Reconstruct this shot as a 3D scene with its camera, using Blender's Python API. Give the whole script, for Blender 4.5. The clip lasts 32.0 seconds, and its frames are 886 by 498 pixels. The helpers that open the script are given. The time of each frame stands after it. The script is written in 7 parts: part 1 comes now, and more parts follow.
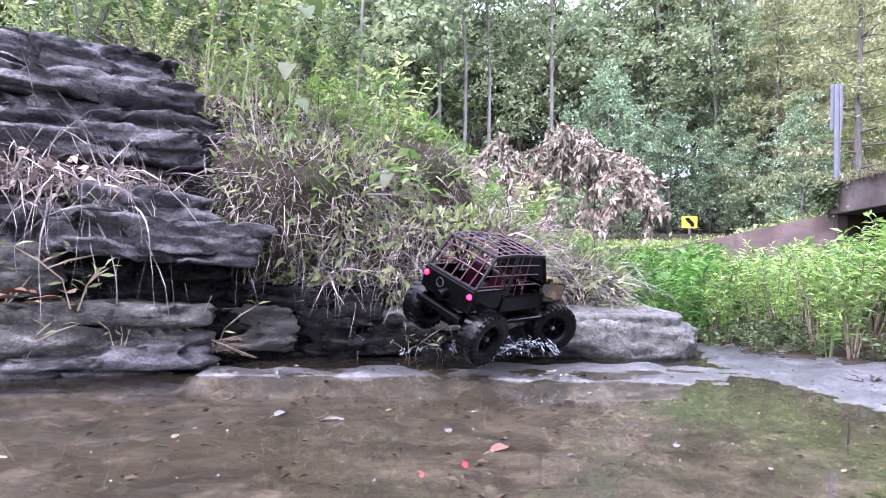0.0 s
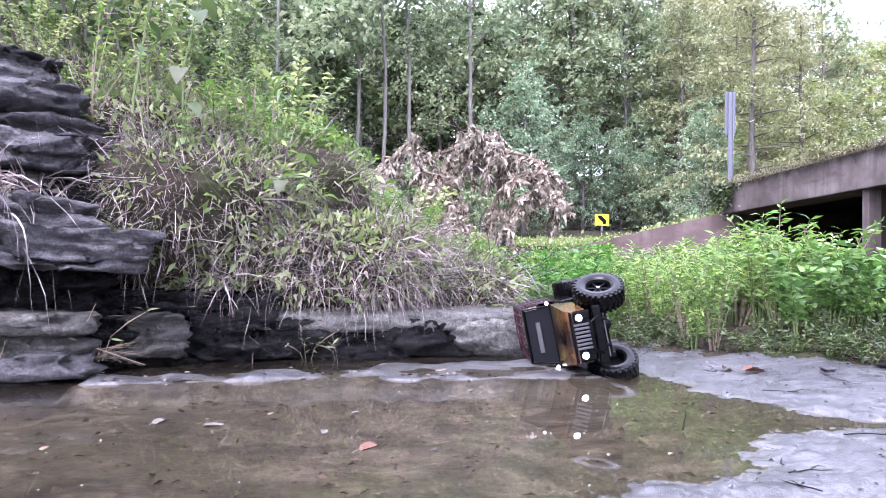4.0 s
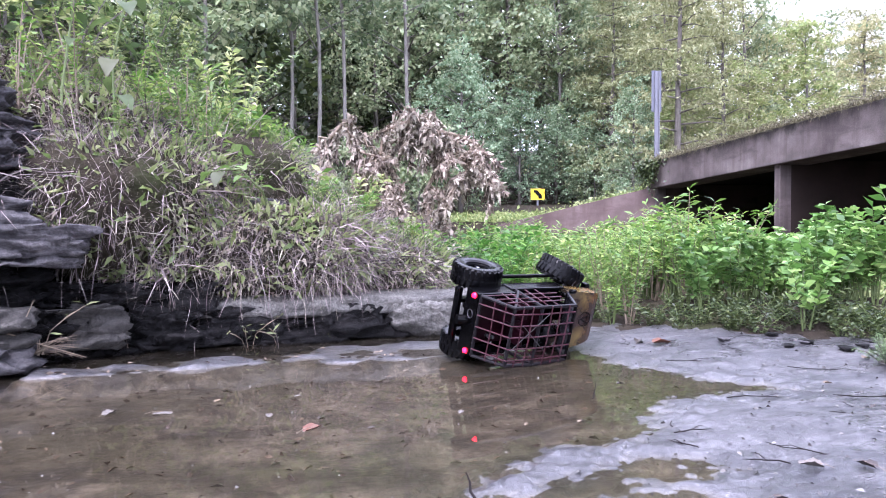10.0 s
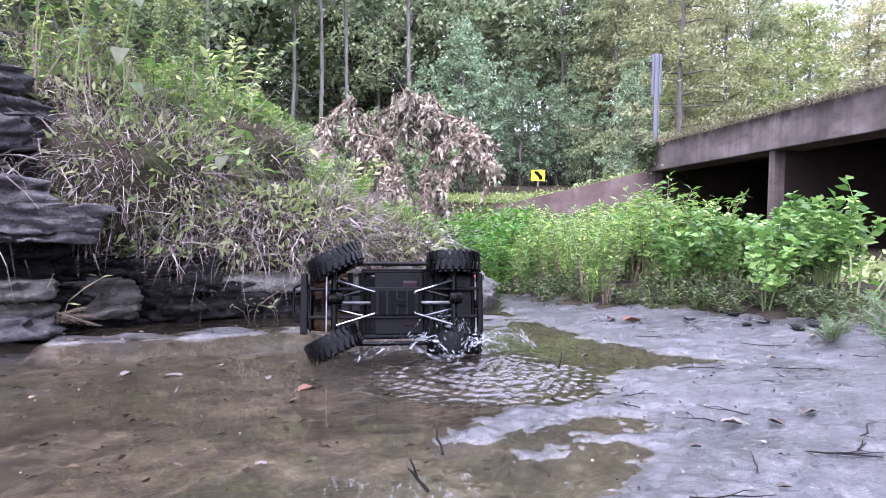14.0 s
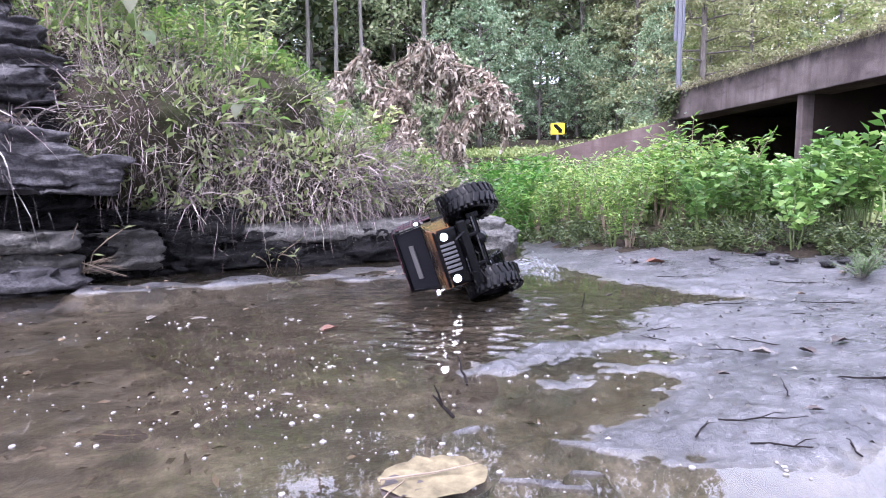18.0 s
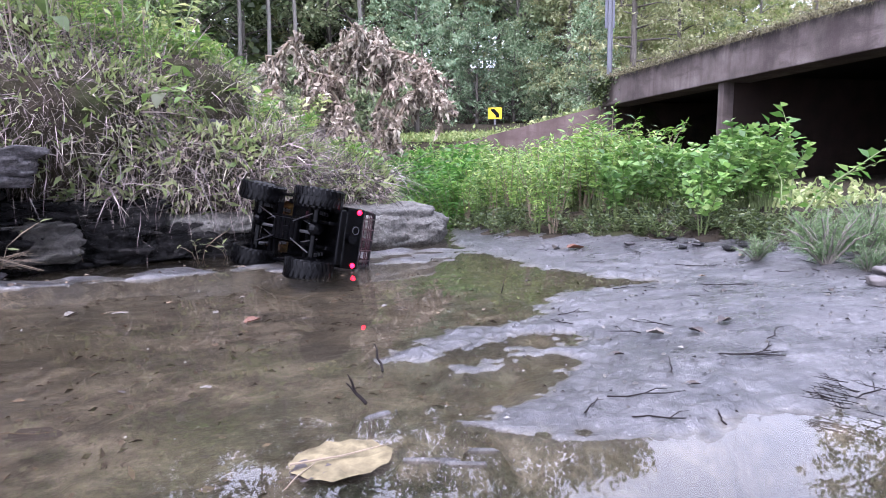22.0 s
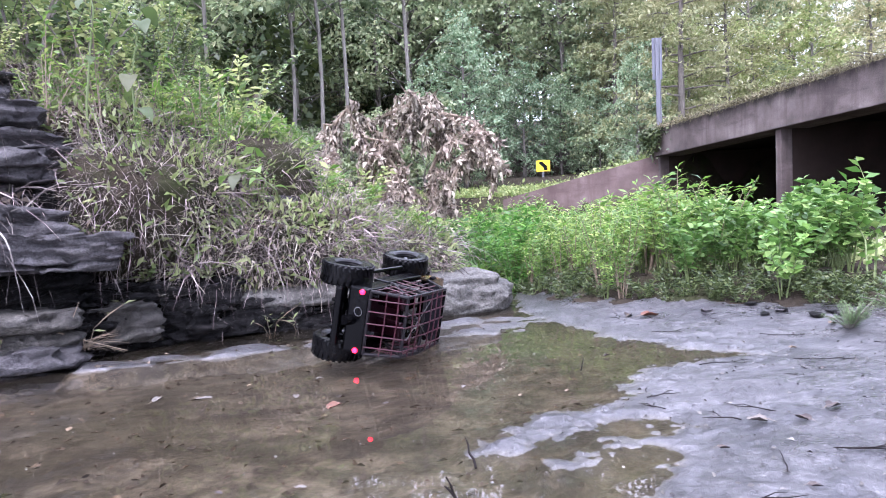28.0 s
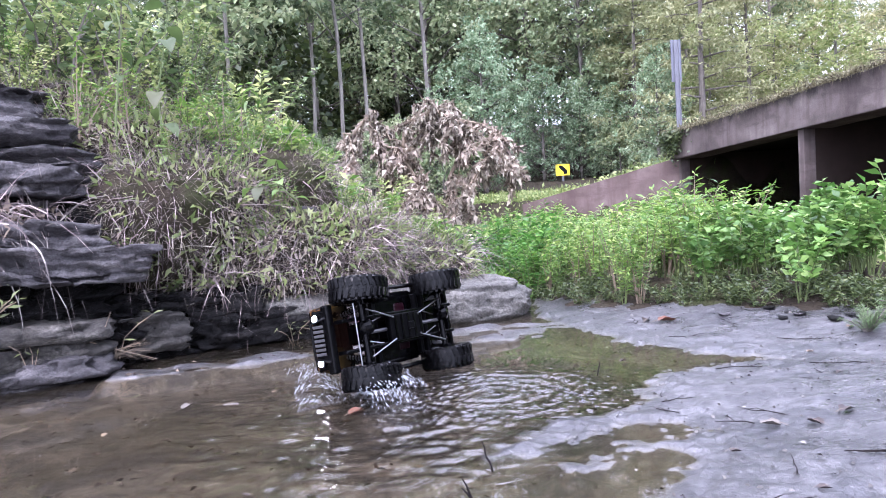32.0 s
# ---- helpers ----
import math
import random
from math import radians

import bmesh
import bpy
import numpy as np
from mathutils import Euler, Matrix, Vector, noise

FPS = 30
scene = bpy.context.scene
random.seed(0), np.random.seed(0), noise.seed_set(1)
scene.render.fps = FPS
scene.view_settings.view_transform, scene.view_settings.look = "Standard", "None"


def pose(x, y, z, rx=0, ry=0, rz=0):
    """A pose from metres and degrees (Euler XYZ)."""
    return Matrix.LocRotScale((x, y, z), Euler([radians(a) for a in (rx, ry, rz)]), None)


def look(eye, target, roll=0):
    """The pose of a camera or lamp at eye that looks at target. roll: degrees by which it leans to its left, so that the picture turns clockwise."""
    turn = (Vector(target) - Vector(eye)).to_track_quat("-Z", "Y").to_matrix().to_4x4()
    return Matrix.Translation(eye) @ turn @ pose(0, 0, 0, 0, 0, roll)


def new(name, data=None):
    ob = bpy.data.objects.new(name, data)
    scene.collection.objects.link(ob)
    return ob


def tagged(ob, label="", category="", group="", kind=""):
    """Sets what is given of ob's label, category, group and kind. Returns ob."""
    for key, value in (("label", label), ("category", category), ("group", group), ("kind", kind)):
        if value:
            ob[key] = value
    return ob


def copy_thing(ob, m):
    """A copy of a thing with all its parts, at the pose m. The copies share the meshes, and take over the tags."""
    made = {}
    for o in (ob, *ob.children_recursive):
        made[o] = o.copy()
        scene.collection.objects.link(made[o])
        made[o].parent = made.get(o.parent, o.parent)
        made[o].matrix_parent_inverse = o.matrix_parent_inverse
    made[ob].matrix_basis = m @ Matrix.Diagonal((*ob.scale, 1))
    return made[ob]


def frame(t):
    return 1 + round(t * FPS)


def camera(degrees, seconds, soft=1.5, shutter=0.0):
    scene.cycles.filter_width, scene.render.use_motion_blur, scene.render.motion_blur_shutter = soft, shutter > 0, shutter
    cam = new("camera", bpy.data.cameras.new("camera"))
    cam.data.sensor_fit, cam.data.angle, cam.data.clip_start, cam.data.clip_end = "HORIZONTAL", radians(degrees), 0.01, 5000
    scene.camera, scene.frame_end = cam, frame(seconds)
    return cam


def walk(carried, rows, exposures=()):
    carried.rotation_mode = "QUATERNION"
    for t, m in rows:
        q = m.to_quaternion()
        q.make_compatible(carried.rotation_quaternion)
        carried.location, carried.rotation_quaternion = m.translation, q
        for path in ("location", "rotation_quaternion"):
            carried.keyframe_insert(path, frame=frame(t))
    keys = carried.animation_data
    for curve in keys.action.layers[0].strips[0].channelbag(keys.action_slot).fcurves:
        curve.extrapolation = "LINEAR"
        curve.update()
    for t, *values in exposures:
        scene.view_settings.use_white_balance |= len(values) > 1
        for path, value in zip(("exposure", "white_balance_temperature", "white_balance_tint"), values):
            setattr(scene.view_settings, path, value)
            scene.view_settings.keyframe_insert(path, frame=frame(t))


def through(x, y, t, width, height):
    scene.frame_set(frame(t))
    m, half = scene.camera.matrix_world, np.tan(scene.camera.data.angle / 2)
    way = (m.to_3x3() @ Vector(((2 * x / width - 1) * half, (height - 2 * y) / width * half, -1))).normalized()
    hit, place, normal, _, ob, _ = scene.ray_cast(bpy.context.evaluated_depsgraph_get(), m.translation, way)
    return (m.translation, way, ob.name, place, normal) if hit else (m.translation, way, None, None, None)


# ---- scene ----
cam = camera(70.0, 32.0, soft=1.0)
PATH = [
    (0, (1.206, 0.565, 0.25), (0.581, 2.464, 0.294), 1.4),
    (0.5, (1.206, 0.562, 0.252), (0.598, 2.467, 0.299), 1.1),
    (1, (1.213, 0.561, 0.256), (0.618, 2.47, 0.304), 0.9),
    (1.5, (1.22, 0.558, 0.258), (0.651, 2.475, 0.307), 0.7),
    (2, (1.23, 0.556, 0.259), (0.688, 2.48, 0.31), 0.5),
    (2.5, (1.243, 0.55, 0.26), (0.736, 2.484, 0.311), 0.5),
    (3, (1.258, 0.545, 0.262), (0.787, 2.489, 0.31), 0.5),
    (3.5, (1.277, 0.537, 0.265), (0.845, 2.489, 0.31), 0.7),
    (5.5, (1.33, 0.513, 0.282), (1.047, 2.493, 0.297), 1.7),
    (6, (1.332, 0.505, 0.282), (1.075, 2.488, 0.29), 1.8),
    (6.5, (1.33, 0.5, 0.284), (1.092, 2.485, 0.283), 1.6),
    (7, (1.325, 0.496, 0.288), (1.099, 2.483, 0.281), 1.5),
    (7.5, (1.32, 0.489, 0.289), (1.1, 2.477, 0.277), 1.3),
    (8, (1.313, 0.484, 0.293), (1.098, 2.472, 0.276), 1.0),
    (8.5, (1.311, 0.475, 0.298), (1.1, 2.464, 0.273), 0.7),
    (9, (1.311, 0.464, 0.3), (1.105, 2.454, 0.27), 0.2),
    (9.5, (1.317, 0.453, 0.302), (1.112, 2.442, 0.268), 0.1),
    (10, (1.324, 0.442, 0.302), (1.121, 2.431, 0.263), -0.1),
    (10.5, (1.339, 0.43, 0.303), (1.137, 2.419, 0.259), -0.3),
    (11, (1.352, 0.418, 0.305), (1.15, 2.408, 0.256), -0.3),
    (11.5, (1.366, 0.407, 0.305), (1.163, 2.395, 0.25), -0.1),
    (12, (1.377, 0.394, 0.309), (1.174, 2.383, 0.247), 0.1),
    (12.5, (1.386, 0.379, 0.314), (1.182, 2.367, 0.246), 0.2),
    (13, (1.387, 0.359, 0.316), (1.184, 2.348, 0.239), 0.3),
    (13.5, (1.384, 0.341, 0.315), (1.18, 2.329, 0.228), 0.5),
    (14, (1.374, 0.32, 0.312), (1.168, 2.307, 0.208), 0.7),
    (14.5, (1.366, 0.308, 0.31), (1.152, 2.292, 0.181), 0.6),
    (15, (1.355, 0.301, 0.307), (1.132, 2.282, 0.15), 0.2),
    (15.5, (1.351, 0.298, 0.302), (1.117, 2.276, 0.116), -0.3),
    (17.5, (1.365, 0.325, 0.277), (1.1, 2.294, 0.045), -0.7),
    (18, (1.371, 0.332, 0.275), (1.105, 2.3, 0.039), -0.6),
    (18.5, (1.376, 0.334, 0.274), (1.111, 2.302, 0.036), -0.7),
    (19, (1.381, 0.335, 0.27), (1.147, 2.307, 0.031), -0.8),
    (19.5, (1.387, 0.331, 0.27), (1.186, 2.306, 0.03), -0.9),
    (20, (1.395, 0.323, 0.274), (1.214, 2.3, 0.033), -0.7),
    (20.5, (1.4, 0.312, 0.28), (1.235, 2.29, 0.035), -0.5),
    (21, (1.405, 0.303, 0.285), (1.267, 2.282, 0.029), -0.5),
    (21.5, (1.409, 0.298, 0.29), (1.293, 2.276, 0.016), -0.6),
    (22, (1.412, 0.297, 0.292), (1.331, 2.275, 0.004), -0.7),
    (22.5, (1.41, 0.301, 0.29), (1.356, 2.278, -0.006), -0.4),
    (23, (1.398, 0.305, 0.293), (1.36, 2.282, -0.009), -0.4),
    (23.5, (1.385, 0.309, 0.296), (1.36, 2.286, -0.006), -0.6),
    (24, (1.371, 0.309, 0.3), (1.34, 2.291, 0.033), -0.8),
    (24.5, (1.355, 0.315, 0.311), (1.248, 2.299, 0.08), -1.3),
    (25, (1.345, 0.32, 0.317), (1.208, 2.305, 0.113), -2.1),
    (25.5, (1.342, 0.324, 0.319), (1.183, 2.308, 0.131), -3.1),
    (27.5, (1.359, 0.314, 0.336), (1.139, 2.298, 0.207), -2.5),
    (28, (1.359, 0.305, 0.345), (1.126, 2.287, 0.226), -2.6),
    (28.5, (1.356, 0.296, 0.35), (1.108, 2.277, 0.238), -2.8),
    (29, (1.353, 0.286, 0.35), (1.095, 2.267, 0.244), -3.3),
    (29.5, (1.354, 0.281, 0.347), (1.082, 2.26, 0.246), -3.6),
    (30, (1.358, 0.278, 0.348), (1.078, 2.256, 0.249), -3.8),
    (30.5, (1.361, 0.277, 0.35), (1.074, 2.254, 0.252), -3.7),
    (31, (1.367, 0.277, 0.352), (1.073, 2.253, 0.255), -3.5),
    (31.5, (1.369, 0.275, 0.355), (1.074, 2.25, 0.257), -3.4),
    (32, (1.371, 0.274, 0.354), (1.074, 2.25, 0.255), -3.4),
]
walk(cam, [(t, look(eye, target, roll)) for t, eye, target, roll in PATH], exposures=[(0, 2.19, 5550, 30), (4, 2.11, 5550, 30), (8, 1.96, 5550, 30), (14, 1.89, 5580, 30), (20, 1.79, 5610, 28), (22, 1.69, 5620, 27), (23.3, 1.70, 5620, 27), (25, 1.88, 5600, 27), (28, 1.90, 5580, 28), (32, 1.93, 5560, 28)])

# ---- world and light: bright overcast sky, soft sun high behind the trees ----
world = bpy.data.worlds.new("sky")
scene.world = world
world.use_nodes = True
wn = world.node_tree
sky = wn.nodes.new("ShaderNodeTexSky")
sky.sky_type, sky.sun_disc = "NISHITA", False
sky.sun_elevation, sky.sun_rotation = radians(60), radians(204)
sky.air_density, sky.dust_density, sky.ozone_density = 1.0, 6.0, 1.0
cloud = wn.nodes.new("ShaderNodeMix")
cloud.data_type = "RGBA"
cloud.inputs["Factor"].default_value = 0.7
# a bright overcast vault, brighter overhead than at the horizon
wc, ws = wn.nodes.new("ShaderNodeTexCoord"), wn.nodes.new("ShaderNodeSeparateXYZ")
wn.links.new(wc.outputs["Generated"], ws.inputs[0])
vault = wn.nodes.new("ShaderNodeValToRGB")
vault.color_ramp.elements[0].color, vault.color_ramp.elements[1].color = (0.56, 0.58, 0.61, 1), (1.0, 1.02, 1.06, 1)
wn.links.new(ws.outputs["Z"], vault.inputs["Fac"])
bright = wn.nodes.new("ShaderNodeMix")
bright.data_type, bright.blend_type = "RGBA", "MULTIPLY"
bright.inputs["Factor"].default_value, bright.inputs["B"].default_value = 1.0, (18.0, 18.0, 18.0, 1)
wn.links.new(vault.outputs["Color"], bright.inputs["A"])
wn.links.new(bright.outputs["Result"], cloud.inputs["B"])
wn.links.new(sky.outputs[0], cloud.inputs["A"])
wn.links.new(cloud.outputs["Result"], wn.nodes["Background"].inputs["Color"])
wn.nodes["Background"].inputs["Strength"].default_value = 0.132
sun = new("sun", bpy.data.lights.new("sun", "SUN"))
sun.data.energy, sun.data.angle, sun.data.color = 1.6, radians(30), (1.0, 0.96, 0.9)
sun.matrix_world = look((0, 0, 0), (0.2, 0.45, -0.87))


# ---- materials ----
def material(name, rough=0.8, metal=0.0, spec=0.5):
    m = bpy.data.materials.new(name)
    m.use_nodes = True
    p = m.node_tree.nodes["Principled BSDF"]
    p.inputs["Roughness"].default_value, p.inputs["Metallic"].default_value = rough, metal
    p.inputs["Specular IOR Level"].default_value = spec
    return m, m.node_tree, p


def mapped(tree, scale, kind="Object", stretch=(1, 1, 1)):
    tc, mp = tree.nodes.new("ShaderNodeTexCoord"), tree.nodes.new("ShaderNodeMapping")
    tree.links.new(tc.outputs[kind], mp.inputs["Vector"])
    mp.inputs["Scale"].default_value = [scale * s for s in stretch]
    return mp.outputs[0]


def noise_of(tree, vec, scale=1.0, detail=6.0, rough=0.6, distort=0.0):
    n = tree.nodes.new("ShaderNodeTexNoise")
    n.inputs["Scale"].default_value, n.inputs["Detail"].default_value = scale, detail
    n.inputs["Roughness"].default_value, n.inputs["Distortion"].default_value = rough, distort
    tree.links.new(vec, n.inputs["Vector"])
    return n.outputs["Fac"]


def ramp(tree, fac, *stops):
    r = tree.nodes.new("ShaderNodeValToRGB")
    while len(r.color_ramp.elements) < len(stops):
        r.color_ramp.elements.new(0.5)
    for e, (at, c) in zip(r.color_ramp.elements, stops):
        e.position, e.color = at, (*c, 1) if len(c) == 3 else c
    tree.links.new(fac, r.inputs["Fac"])
    return r.outputs["Color"]


def blend(tree, fac, a, b, mode="MIX"):
    x = tree.nodes.new("ShaderNodeMix")
    x.data_type, x.blend_type = "RGBA", mode
    for sock, v in ((x.inputs["Factor"], fac), (x.inputs["A"], a), (x.inputs["B"], b)):
        if isinstance(v, (int, float)):
            sock.default_value = v
        elif isinstance(v, tuple):
            sock.default_value = (*v, 1)
        else:
            tree.links.new(v, sock)
    return x.outputs["Result"]


def relief(tree, p, height, strength=0.4, distance=0.01):
    b = tree.nodes.new("ShaderNodeBump")
    b.inputs["Strength"].default_value, b.inputs["Distance"].default_value = strength, distance
    tree.links.new(height, b.inputs["Height"])
    tree.links.new(b.outputs[0], p.inputs["Normal"])


def plain(name, colour, rough=0.6, metal=0.0, grain=60.0, amount=0.25, bump=0.1, spec=0.4):
    """One colour with grain and wear at two scales."""
    m, t, p = material(name, rough, metal, spec)
    v = mapped(t, 1.0)
    f = noise_of(t, v, grain, 5)
    g = noise_of(t, v, grain * 0.13, 3)
    dark, light = tuple(c * (1 - amount) for c in colour), tuple(min(1, c * (1 + amount)) for c in colour)
    c1 = ramp(t, f, (0.3, dark), (0.7, light))
    t.links.new(blend(t, g, c1, colour), p.inputs["Base Color"])
    relief(t, p, f, bump, 0.002)
    return m


def leafy(name, a, b, c, through=0.45, rough=0.5):
    """Leaves: colour differs from leaf to leaf, and light shines through them."""
    m, t, p = material(name, rough)
    g = t.nodes.new("ShaderNodeNewGeometry")
    oi = t.nodes.new("ShaderNodeObjectInfo")
    col = ramp(t, g.outputs["Random Per Island"], (0.0, a), (0.55, b), (1.0, c))
    hue = ramp(t, oi.outputs["Random"], (0.0, (0.60, 0.61, 0.55)), (1.0, (1.06, 0.97, 0.92)))
    col = blend(t, 1.0, col, hue, "MULTIPLY")
    v = noise_of(t, mapped(t, 1.0), 9.0, 3)
    col = blend(t, 1.0, col, ramp(t, v, (0.3, (0.75, 0.78, 0.75)), (0.7, (1.0, 1.0, 1.0))), "MULTIPLY")
    t.links.new(col, p.inputs["Base Color"])
    tr, mix = t.nodes.new("ShaderNodeBsdfTranslucent"), t.nodes.new("ShaderNodeMixShader")
    t.links.new(col, tr.inputs["Color"])
    mix.inputs[0].default_value = through
    t.links.new(p.outputs[0], mix.inputs[1])
    t.links.new(tr.outputs[0], mix.inputs[2])
    t.links.new(mix.outputs[0], t.nodes["Material Output"].inputs["Surface"])
    return m


def rock_material(name, dark, mid, pale, wet=0.0, layer=9.0, spec=0.35):
    """Bedded sandstone: thin layers, stains, lichen and a rough grain."""
    m, t, p = material(name, 0.75, 0.0, spec)
    v = mapped(t, 1.0, stretch=(1, 1, 1))
    beds = noise_of(t, mapped(t, layer, stretch=(0.35, 0.35, 1.7)), 1.0, 8, 0.7, 1.2)
    stain = noise_of(t, v, 5.0, 5, 0.6)
    grit = noise_of(t, v, 140.0, 4, 0.7)
    c = ramp(t, beds, (0.30, dark), (0.47, mid), (0.72, pale))
    c = blend(t, ramp(t, stain, (0.42, (0, 0, 0)), (0.62, (1, 1, 1))), c, tuple(x * 0.55 for x in mid))
    rough = noise_of(t, v, 38.0, 6, 0.75, 0.3)
    c = blend(t, 0.7, c, ramp(t, rough, (0.34, (0.18, 0.18, 0.18)), (0.58, (1.25, 1.25, 1.25))), "MULTIPLY")
    c = blend(t, 0.6, c, ramp(t, grit, (0.36, (0.1, 0.1, 0.1)), (0.6, (1.15, 1.15, 1.15))), "MULTIPLY")
    t.links.new(c, p.inputs["Base Color"])
    t.links.new(ramp(t, stain, (0.4, (0.85 - wet,) * 3), (0.65, (0.6 - wet,) * 3)), p.inputs["Roughness"])
    h = blend(t, 0.55, beds, rough)
    relief(t, p, h, 1.0, 0.024)
    return m


ROCK = rock_material("sandstone", (0.006, 0.0056, 0.0065), (0.070, 0.065, 0.069), (0.27, 0.254, 0.255))
# Near black for wet stone; the shade of recesses and undercuts is coloured in too.
ROCK_WET_SHADE = rock_material("wet sandstone", (0.0015, 0.0015, 0.0015), (0.006, 0.0056, 0.006), (0.040, 0.037, 0.036), wet=0.4, spec=0.12)
ROCK_MOSS = rock_material("lichened sandstone", (0.045, 0.043, 0.038), (0.125, 0.12, 0.108), (0.25, 0.243, 0.222), layer=3.0)
ROCK_PALE = rock_material("pale sandstone", (0.008, 0.0075, 0.0065), (0.060, 0.055, 0.048), (0.29, 0.272, 0.242), layer=6.0)


def bed_material():
    """The creek bed: grey rock where it rises, brown silt where the water stands."""
    m, t, p = material("creek_bed", 0.5)
    v = mapped(t, 1.0)
    geo = t.nodes.new("ShaderNodeNewGeometry")
    sep = t.nodes.new("ShaderNodeSeparateXYZ")
    t.links.new(geo.outputs["Position"], sep.inputs[0])
    big, fine, mott = noise_of(t, v, 2.2, 5, 0.6), noise_of(t, v, 60.0, 6, 0.7), noise_of(t, v, 14.0, 5, 0.65, 0.4)
    rock = ramp(t, mott, (0.32, (0.018, 0.0172, 0.0185)), (0.48, (0.042, 0.0405, 0.0425)), (0.64, (0.082, 0.080, 0.083)))
    streak = noise_of(t, mapped(t, 1.0, stretch=(1.0, 3.2, 1)), 5.0, 8, 0.72, 1.0)
    rock = blend(t, ramp(t, streak, (0.40, (0.75, 0.75, 0.75)), (0.50, (0, 0, 0))), rock, (0.022, 0.022, 0.026))
    rock = blend(t, ramp(t, big, (0.48, (0, 0, 0)), (0.68, (0.5, 0.5, 0.5))), rock, (0.10, 0.097, 0.102))
    rock = blend(t, 0.65, rock, ramp(t, fine, (0.38, (0.18, 0.18, 0.18)), (0.58, (1.1, 1.1, 1.1))), "MULTIPLY")
    dots = noise_of(t, v, 210.0, 2, 0.5)
    rock = blend(t, ramp(t, dots, (0.66, (0, 0, 0)), (0.74, (0.7, 0.7, 0.7))), rock, (0.20, 0.196, 0.205))
    rock = blend(t, ramp(t, dots, (0.30, (0.85, 0.85, 0.85)), (0.38, (0, 0, 0))), rock, (0.02, 0.02, 0.022))
    silt = ramp(t, mott, (0.38, (0.014, 0.011, 0.008)), (0.5, (0.100, 0.086, 0.062)), (0.63, (0.27, 0.24, 0.19)))
    silt = blend(t, ramp(t, big, (0.4, (0, 0, 0)), (0.62, (0.7, 0.7, 0.7))), silt, (0.085, 0.08, 0.045))
    silt = blend(t, 0.75, silt, ramp(t, noise_of(t, v, 90.0, 6, 0.75), (0.38, (0.25, 0.23, 0.2)), (0.60, (1.0, 1.0, 1.0))), "MULTIPLY")
    clots = noise_of(t, mapped(t, 1.0, stretch=(0.8, 1.4, 1)), 7.0, 7, 0.7, 0.6)
    silt = blend(t, ramp(t, clots, (0.53, (0, 0, 0)), (0.58, (0.85, 0.85, 0.85))), silt, (0.022, 0.018, 0.011))
    low = t.nodes.new("ShaderNodeMapRange")
    low.inputs[1].default_value, low.inputs[2].default_value = -0.006, 0.004
    t.links.new(sep.outputs["Z"], low.inputs[0])
    deep = t.nodes.new("ShaderNodeMapRange")
    deep.inputs[1].default_value, deep.inputs[2].default_value = -0.09, -0.045
    t.links.new(sep.outputs["Z"], deep.inputs[0])
    silt = blend(t, deep.outputs[0], (0.02, 0.019, 0.012), silt)
    c = blend(t, low.outputs[0], silt, rock)
    rock2 = noise_of(t, v, 150.0, 4, 0.8)
    c = blend(t, 0.4, c, ramp(t, rock2, (0.38, (0.12, 0.12, 0.12)), (0.52, (1.1, 1.1, 1.1))), "MULTIPLY")
    t.links.new(c, p.inputs["Base Color"])
    film = blend(t, 0.5, noise_of(t, mapped(t, 1.0, stretch=(0.6, 1.8, 1)), 9.0, 8, 0.75, 0.9), big)
    dry = ramp(t, film, (0.42, (0.10,) * 3), (0.50, (0.48,) * 3), (0.62, (0.7,) * 3))
    # the rim of rock that the pool keeps wet
    damp = t.nodes.new("ShaderNodeMath")
    damp.operation = "MULTIPLY_ADD"
    t.links.new(film, damp.inputs[0])
    damp.inputs[1].default_value = 0.06
    t.links.new(sep.outputs["Z"], damp.inputs[2])
    t.links.new(blend(t, ramp(t, damp.outputs[0], (0.040, (1, 1, 1)), (0.052, (0, 0, 0))), dry, (0.30, 0.30, 0.30)), p.inputs["Roughness"])
    t.links.new(ramp(t, damp.outputs[0], (0.028, (0.12, 0.12, 0.12)), (0.050, (0, 0, 0))), p.inputs["Coat Weight"])
    p.inputs["Coat Roughness"].default_value = 0.22
    relief(t, p, blend(t, 0.55, mott, blend(t, 0.5, fine, rock2)), 0.9, 0.011)
    return m


def soil_material():
    m, t, p = material("bank soil", 0.95, 0.0, 0.1)
    v = mapped(t, 1.0)
    a, b = noise_of(t, v, 3.0, 6, 0.65), noise_of(t, v, 45.0, 5, 0.7)
    c = ramp(t, a, (0.3, (0.014, 0.011, 0.008)), (0.5, (0.04, 0.032, 0.023)), (0.7, (0.035, 0.042, 0.016)))
    c = blend(t, 0.6, c, ramp(t, b, (0.3, (0.35, 0.35, 0.35)), (0.7, (1, 1, 1))), "MULTIPLY")
    t.links.new(c, p.inputs["Base Color"])
    relief(t, p, b, 0.9, 0.02)
    return m


